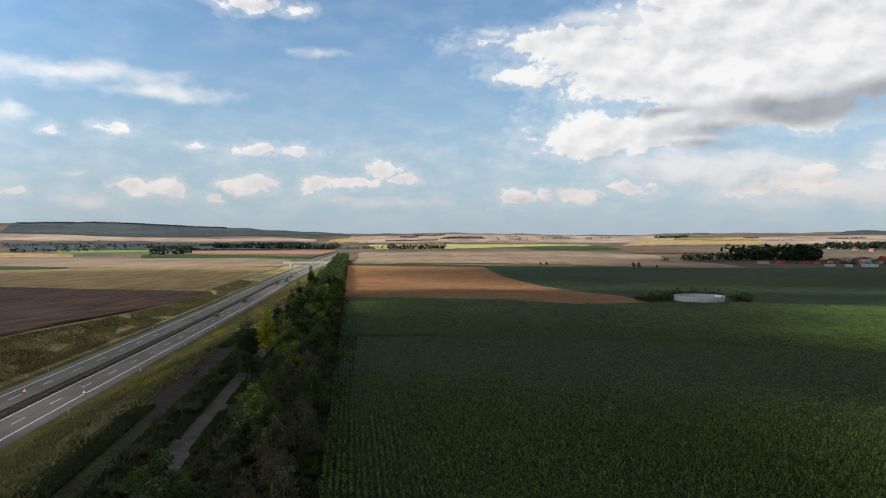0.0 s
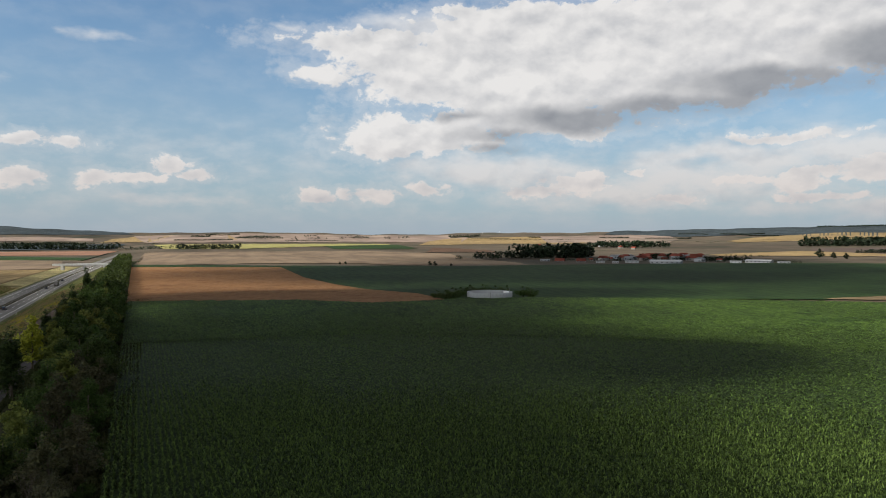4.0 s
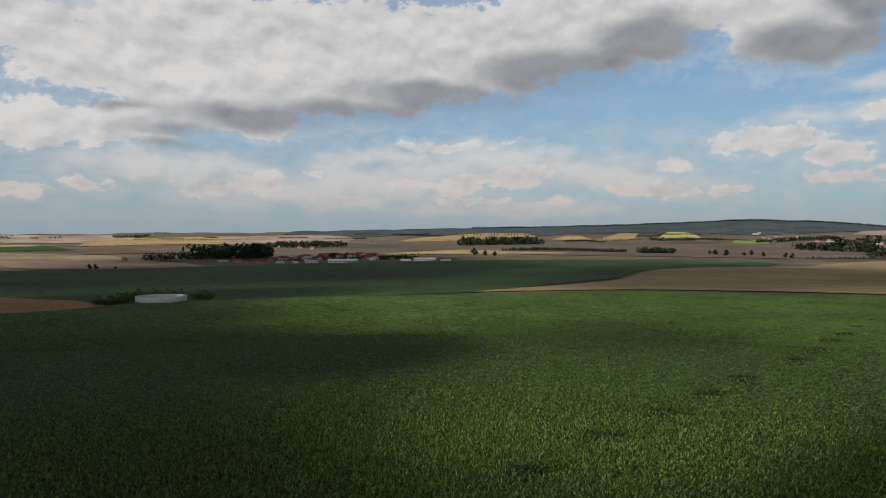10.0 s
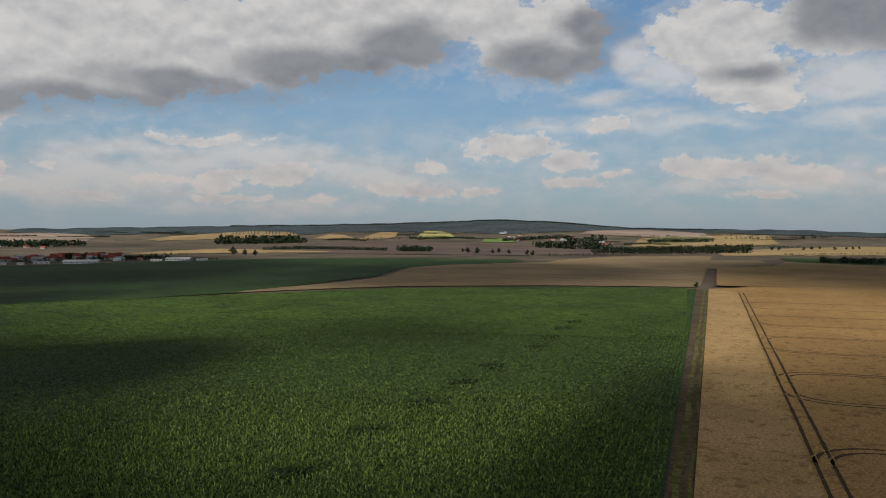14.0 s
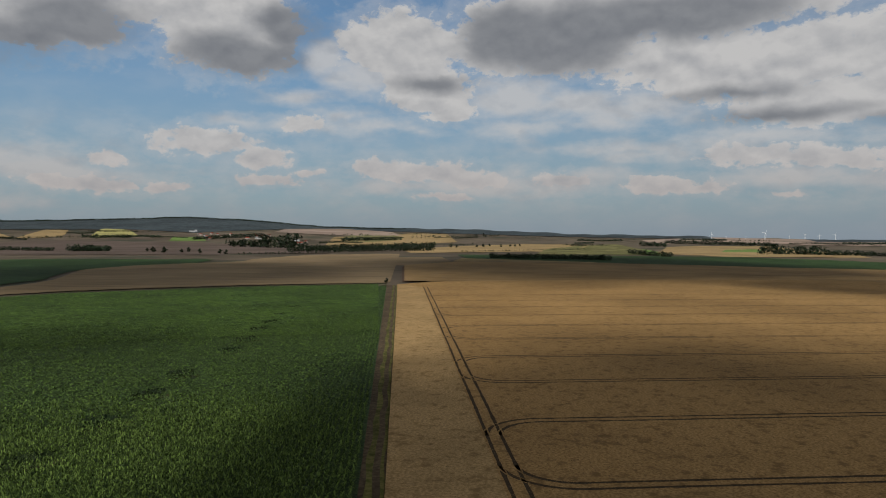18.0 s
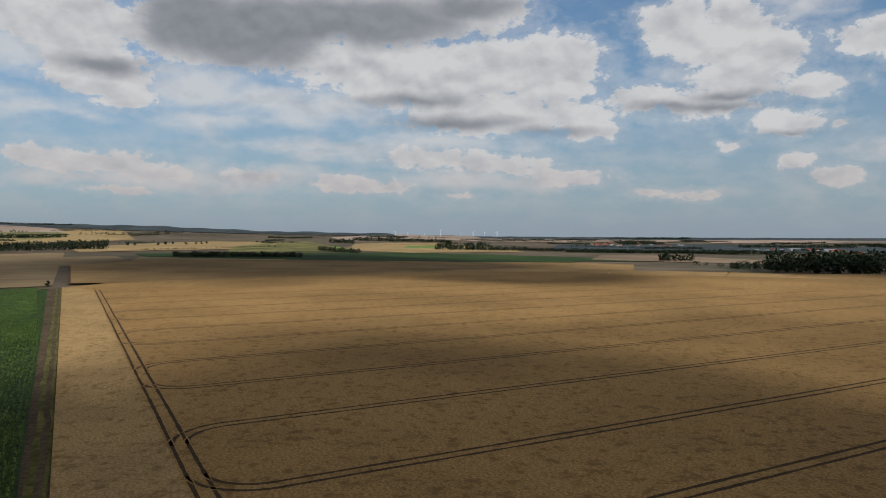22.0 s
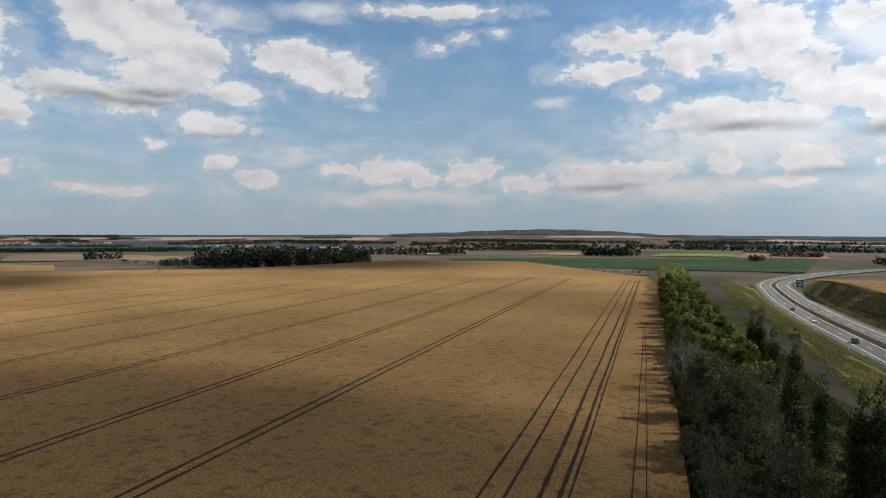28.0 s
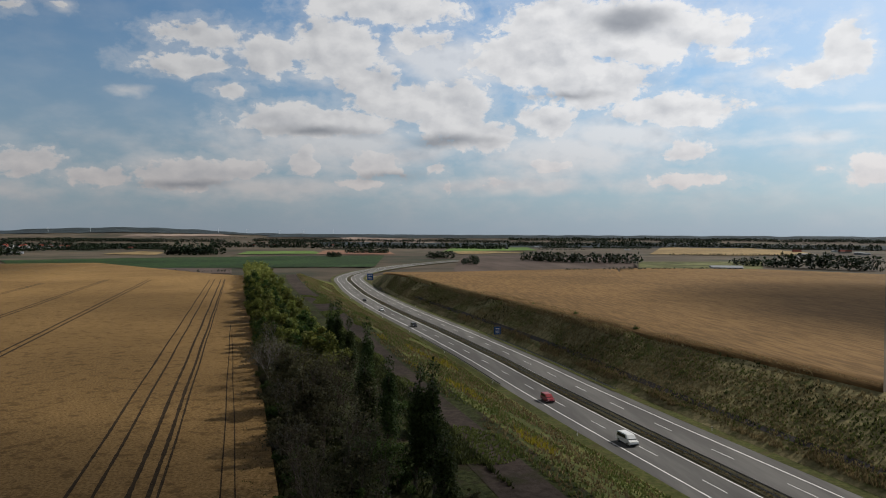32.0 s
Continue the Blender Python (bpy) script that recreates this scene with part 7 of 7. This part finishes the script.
for a, e, h in LONE_A + LONE_B + LONE_C:
    p = spot(a, e)
    plant("tree", FARTREE[int(h * 10) % 3], p.x, p.y, h / 10.0, a, "dark rounded tree standing alone among the fields", "tree", "lone trees", z=p.z)

# ---- houses, halls and the town ----
M_ROOF = material("roof_tile", [(0.117, 0.0328, 0.0234), (0.1716, 0.0507, 0.0351)], 0.8, 0.9, 0.3, 3.0, vary=0.25)
M_ROOFGREY = material("roof_sheet", [(0.1716, 0.1794, 0.1872), (0.2496, 0.2574, 0.2652)], 0.8, 0.7, 0.2, 3.0, vary=0.2)
M_WALL = material("render_wall", [(0.2028, 0.1872, 0.1677), (0.2808, 0.2613, 0.234)], 0.5, 0.9, 0.2, 3.0, vary=0.12)
M_HALL = material("hall_sheet", [(0.2652, 0.273, 0.2808), (0.3432, 0.351, 0.3588)], 0.3, 0.7, 0.2, 2.0, vary=0.1)
M_PANE = material("window_pane", [(0.03, 0.035, 0.04), (0.05, 0.055, 0.06)], 1.0, 0.15, 0.0)
gable_bm = bpy.data.meshes.new("roof")
gable_bm.from_pydata([(-0.53, -0.56, 0), (0.53, -0.56, 0), (0.53, 0.56, 0), (-0.53, 0.56, 0), (-0.53, 0, 1), (0.53, 0, 1), (-0.53, 0, -0.02), (0.53, 0, -0.02)], [],
                     [(0, 1, 5, 4), (2, 3, 4, 5), (0, 4, 3), (1, 2, 5), (0, 3, 2, 1)])
HOUSE_MESH = {}
for wname, wmat in (("wall", M_WALL), ("hall", M_HALL)):
    HOUSE_MESH[wname] = box_mesh("wall", (1, 1, 1), wmat, 0.0, (0, 0, 0.5))
for rname, rmat in (("red", M_ROOF), ("grey", M_ROOFGREY)):
    me = gable_bm.copy()
    me.materials.append(rmat)
    HOUSE_MESH[rname] = me
HOUSE_MESH["pane"] = box_mesh("window", (0.12, 0.02, 0.34), M_PANE)


def house(az_, el_, wide, deep, high, roof, colour, wall="wall", label="", turn=0.0, panes=3, name="house"):
    p = spot(az_, el_)
    root = new(name)
    root.matrix_world = Matrix.Translation((p.x, p.y, p.z - 0.2)) @ Matrix.Rotation(-radians(az_) + turn, 4, "Z")
    part("wall", HOUSE_MESH[wall], root, at_pose=Matrix.Diagonal((wide, deep, high, 1)))
    part("roof", HOUSE_MESH[colour], root, at_pose=Matrix.Translation((0, 0, high)) @ Matrix.Diagonal((wide, deep, roof, 1)))
    for k in range(panes):
        x = (k + 0.5) / panes - 0.5
        part("window", HOUSE_MESH["pane"], root, at_pose=Matrix.Translation((x * wide, -deep / 2 - 0.03, high * 0.55)) @ Matrix.Diagonal((min(wide, 14), 1, high * 1.1, 1)))
    words = {"red": "pale rendered house with a red tiled roof", "grey": "long pale farm hall with a grey sheet roof"}
    return tagged(root, label or words[colour], "house" if wall == "wall" else "hall", "village houses" if wall == "wall" else "halls")


house(25.51, -1.96, 10.0, 7.0, 1.4, 2.9, "red", "wall", turn=-0.25)
house(27.19, -1.97, 9.9, 6.9, 1.4, 2.9, "red", "wall", turn=-0.16)
house(28.66, -2.02, 8.6, 4.3, 2.0, 0.5, "grey", "hall", turn=0.18)
house(24.34, -1.91, 11.4, 5.7, 2.0, 0.7, "grey", "hall", turn=0.05)
house(27.95, -1.84, 4.7, 3.3, 1.4, 1.4, "red", "wall", turn=-0.24)
house(29.83, -2.03, 6.4, 3.2, 2.0, 0.4, "grey", "hall", turn=-0.04)
house(31.09, -1.99, 14.2, 7.1, 2.0, 0.9, "grey", "hall", turn=-0.01)
house(33.63, -1.99, 31.6, 15.8, 2.0, 1.9, "grey", "hall", turn=-0.20, panes=6)
house(30.55, -1.76, 8.7, 6.1, 1.4, 2.5, "red", "wall", turn=0.14)
house(29.38, -1.76, 7.4, 5.2, 1.4, 2.2, "red", "wall", turn=-0.23)
house(31.86, -1.49, 8.8, 6.1, 1.7, 2.6, "red", "wall", turn=-0.07)
house(32.90, -1.63, 9.4, 6.5, 1.4, 2.8, "red", "wall", turn=0.01)
house(34.27, -1.63, 9.3, 6.5, 1.4, 2.7, "red", "wall", turn=-0.04)
house(34.95, -1.49, 5.8, 4.1, 1.4, 1.7, "red", "wall", turn=0.05)
house(35.50, -1.63, 6.7, 4.7, 1.4, 2.0, "red", "wall", turn=0.14)
house(36.19, -1.72, 6.3, 4.4, 1.4, 1.9, "red", "wall", turn=0.27)
house(31.31, -1.76, 12.3, 8.6, 1.4, 3.6, "red", "wall", turn=-0.13)
house(32.27, -1.76, 8.6, 6.0, 1.4, 2.5, "red", "wall", turn=0.09)
house(33.49, -1.76, 7.4, 5.2, 1.4, 2.2, "red", "wall", turn=0.12)
house(38.61, -1.90, 11.4, 5.7, 2.0, 0.7, "grey", "hall", turn=-0.12)
house(40.21, -1.85, 26.4, 13.2, 2.0, 1.6, "grey", "hall", turn=-0.30, panes=6)
house(41.85, -1.89, 11.5, 5.7, 2.0, 0.7, "grey", "hall", turn=0.28)
house(37.47, -1.77, 6.2, 4.3, 1.4, 1.8, "red", "wall", turn=-0.12)
house(65.42, 0.21, 21.0, 12.6, 5.9, 1.5, "grey", "hall", label="large white building with a flat grey roof", turn=-0.11)
house(65.68, 0.25, 9.5, 5.7, 8.1, 0.7, "grey", "hall", label="large white building with a flat grey roof", turn=0.24)
house(143.81, -1.76, 29.7, 14.0, 2.6, 1.7, "grey", "hall", label="large white building with a flat grey roof", turn=0.05, panes=6)
house(139.78, -1.26, 34.5, 16.0, 2.9, 1.9, "grey", "hall", turn=-0.02, panes=6)
house(141.95, -1.35, 40.2, 16.0, 2.7, 1.9, "grey", "hall", turn=0.16, panes=6)
house(144.39, -1.26, 51.7, 16.0, 3.6, 1.9, "grey", "hall", turn=-0.28, panes=6)
house(147.31, -1.35, 40.3, 16.0, 3.4, 1.9, "grey", "hall", turn=0.12, panes=6)
house(146.50, -1.17, 20.4, 12.3, 4.7, 1.5, "grey", "hall", label="large white building with a flat grey roof", turn=-0.08)
house(145.87, -1.13, 6.8, 4.7, 3.9, 2.0, "red", "wall", turn=-0.25)
house(142.44, -2.65, 3.7, 2.2, 2.0, 0.3, "grey", "hall", label="large white building with a flat grey roof", turn=0.10)
house(140.73, -2.55, 11.1, 7.7, 1.4, 3.3, "red", "wall", turn=0.26)
house(139.82, -2.64, 8.2, 5.8, 1.4, 2.4, "red", "wall", turn=-0.18)
house(141.87, -2.65, 9.8, 4.9, 2.0, 0.6, "grey", "hall", turn=0.08)
house(154.83, -1.51, 28.8, 14.0, 2.4, 1.7, "grey", "hall", label="large white building with a flat grey roof", turn=-0.12, panes=6)
house(152.54, -1.70, 19.1, 11.5, 2.0, 1.4, "grey", "hall", label="large white building with a flat grey roof", turn=0.15)
house(148.12, -1.53, 17.0, 10.2, 2.0, 1.2, "grey", "hall", label="large white building with a flat grey roof", turn=0.13)
house(149.58, -1.26, 26.0, 13.0, 2.9, 1.6, "grey", "hall", turn=-0.17, panes=6)
house(138.06, -1.04, 42.0, 16.0, 2.7, 1.9, "grey", "hall", turn=0.20, panes=6)
house(135.96, -1.03, 31.6, 15.8, 2.7, 1.9, "grey", "hall", turn=0.09, panes=6)
house(200.63, -1.26, 13.8, 8.3, 2.0, 1.0, "grey", "hall", label="large white building with a flat grey roof", turn=0.11)
house(207.86, -2.58, 32.8, 16.0, 2.0, 1.9, "grey", "hall", turn=0.19, panes=6)
house(214.05, -1.87, 13.9, 8.4, 2.0, 1.0, "grey", "hall", label="large white building with a flat grey roof", turn=-0.04)
house(215.80, -1.79, 18.2, 9.1, 2.0, 1.1, "grey", "hall", turn=0.16)
house(212.60, -1.29, 16.9, 11.0, 1.5, 4.6, "red", "wall", turn=0.23)
house(155.36, -1.14, 28.6, 14.0, 3.2, 1.7, "grey", "hall", label="large white building with a flat grey roof", turn=-0.24, panes=6)
house(154.52, -1.17, 18.5, 9.3, 3.1, 1.1, "grey", "hall", turn=0.21)
house(157.08, -1.19, 12.8, 7.7, 3.1, 0.9, "grey", "hall", label="large white building with a flat grey roof", turn=-0.06)
house(159.77, -1.05, 8.3, 5.0, 4.4, 0.6, "grey", "hall", label="large white building with a flat grey roof", turn=-0.01)
house(193.60, -1.09, 14.0, 8.4, 2.0, 1.0, "grey", "hall", label="large white building with a flat grey roof", turn=-0.21)
house(213.51, -1.52, 14.3, 8.6, 2.0, 1.0, "grey", "hall", label="large white building with a flat grey roof", turn=0.12)
house_rng = np.random.default_rng(12)


def village(a0, a1, e0, e1, count):
    """Scattered small houses, red and grey roofs mixed."""
    for _ in range(count):
        red = house_rng.uniform() < 0.7
        house(house_rng.uniform(a0, a1), house_rng.uniform(e0, e1), house_rng.uniform(8, 14), house_rng.uniform(7, 10), house_rng.uniform(2.8, 4.5),
              house_rng.uniform(2.5, 4) if red else 1.5, "red" if red else "grey", "wall" if red else "hall", turn=house_rng.uniform(-1.2, 1.2), panes=2)


village(65.6, 71.2, -0.33, 0.08, 26)
village(71.6, 74.1, -0.71, -0.43, 5)
village(28.8, 36.6, -1.84, -1.58, 22)
village(121.4, 128.4, -0.90, -0.76, 26)
village(132.3, 139.8, -1.19, -1.08, 14)
village(138.1, 154.1, -1.52, -1.20, 26)
village(154.0, 157.8, -1.13, -1.00, 12)
village(170.3, 177.7, -1.09, -0.96, 10)
village(212.2, 217.8, -1.62, -1.20, 10)
village(23.5, 31.8, -0.97, -0.73, 6)
village(155.1, 163.2, -1.28, -1.05, 8)



# ---- wind turbines on the skyline ----
M_TURB = material("turbine_white", [(0.72, 0.73, 0.74), (0.78, 0.79, 0.80)], 0.2, 0.5, 0.0)
tower_me = rod_mesh("tower", 1.5, 46.0, M_TURB, "z", 10, 0.55)
nacelle_me = box_mesh("nacelle", (2.4, 6.0, 2.4), M_TURB, 0.3, (0, -0.6, 46.5))
hub_me = rod_mesh("hub", 1.2, 2.0, M_TURB, "y", 10)
blade_me = box_mesh("blade", (1.3, 0.35, 22.0), M_TURB, 0.0, (0, 0, 11.5), 0.35)


def turbine(az_, el_, size, spin, turn):
    p = spot(az_, el_)
    d = math.hypot(p.x, p.y)
    root = new("wind_turbine")
    root.matrix_world = Matrix.Translation(p) @ Matrix.Rotation(-radians(az_) + turn, 4, "Z") @ Matrix.Scale(size * d / 4000, 4)
    part("tower", tower_me, root)
    part("nacelle", nacelle_me, root)
    hub = part("hub", hub_me, root, at_pose=Matrix.Translation((0, -4.2, 46.5)))
    for k in range(3):
        part("blade", blade_me, hub, at_pose=Matrix.Rotation(radians(spin + 120 * k), 4, "Y"))
    return tagged(root, "white wind turbine on the far skyline", "wind turbine", "wind turbines")


for i, (a, e, s) in enumerate([(105.68, -0.22, 1.0), (109.35, -0.21, 1.25), (111.98, -0.20, 0.95), (112.90, -0.19, 0.8), (113.90, -0.19, 1.0), (108.05, -0.16, 0.5), (106.70, -0.17, 0.5), (110.98, -0.15, 0.5),
                               (168.48, -0.02, 0.85), (170.58, -0.06, 0.8), (173.07, -0.06, 0.7), (174.95, -0.06, 0.8), (177.25, -0.08, 0.75), (156.91, 0.0, 0.7), (159.59, 0.0, 0.7), (19.33, 0.25, 0.4), (20.67, 0.30, 0.4)]):
    turbine(a, e, s * 0.62, i * 37.0, (i * 0.7) % 1.2 - 0.6)

# ---- bridge over the motorway, far to the north ----
def overpass(y):
    root = new("road_bridge")
    root.matrix_world = road_pose(y, 0.0)
    part("deck", box_mesh("deck", (64, 9, 1.1), M_CONC, 0.1, (0, 0, 5.8)), root)
    for s in (-1, 1):
        part("parapet", box_mesh("parapet", (64, 0.4, 1.0), M_CONC, 0.03, (0, s * 4.3, 6.85)), root)
        part("abutment", box_mesh("abutment", (3.0, 9.2, 5.4), M_CONC, 0.05, (s * 22, 0, 2.6)), root)
    part("pier", box_mesh("pier", (1.0, 7.0, 5.2), M_CONC, 0.1, (0, 0, 2.6)), root)
    return tagged(root, "pale concrete bridge carrying a lane over the motorway", "bridge")


overpass(905.0)
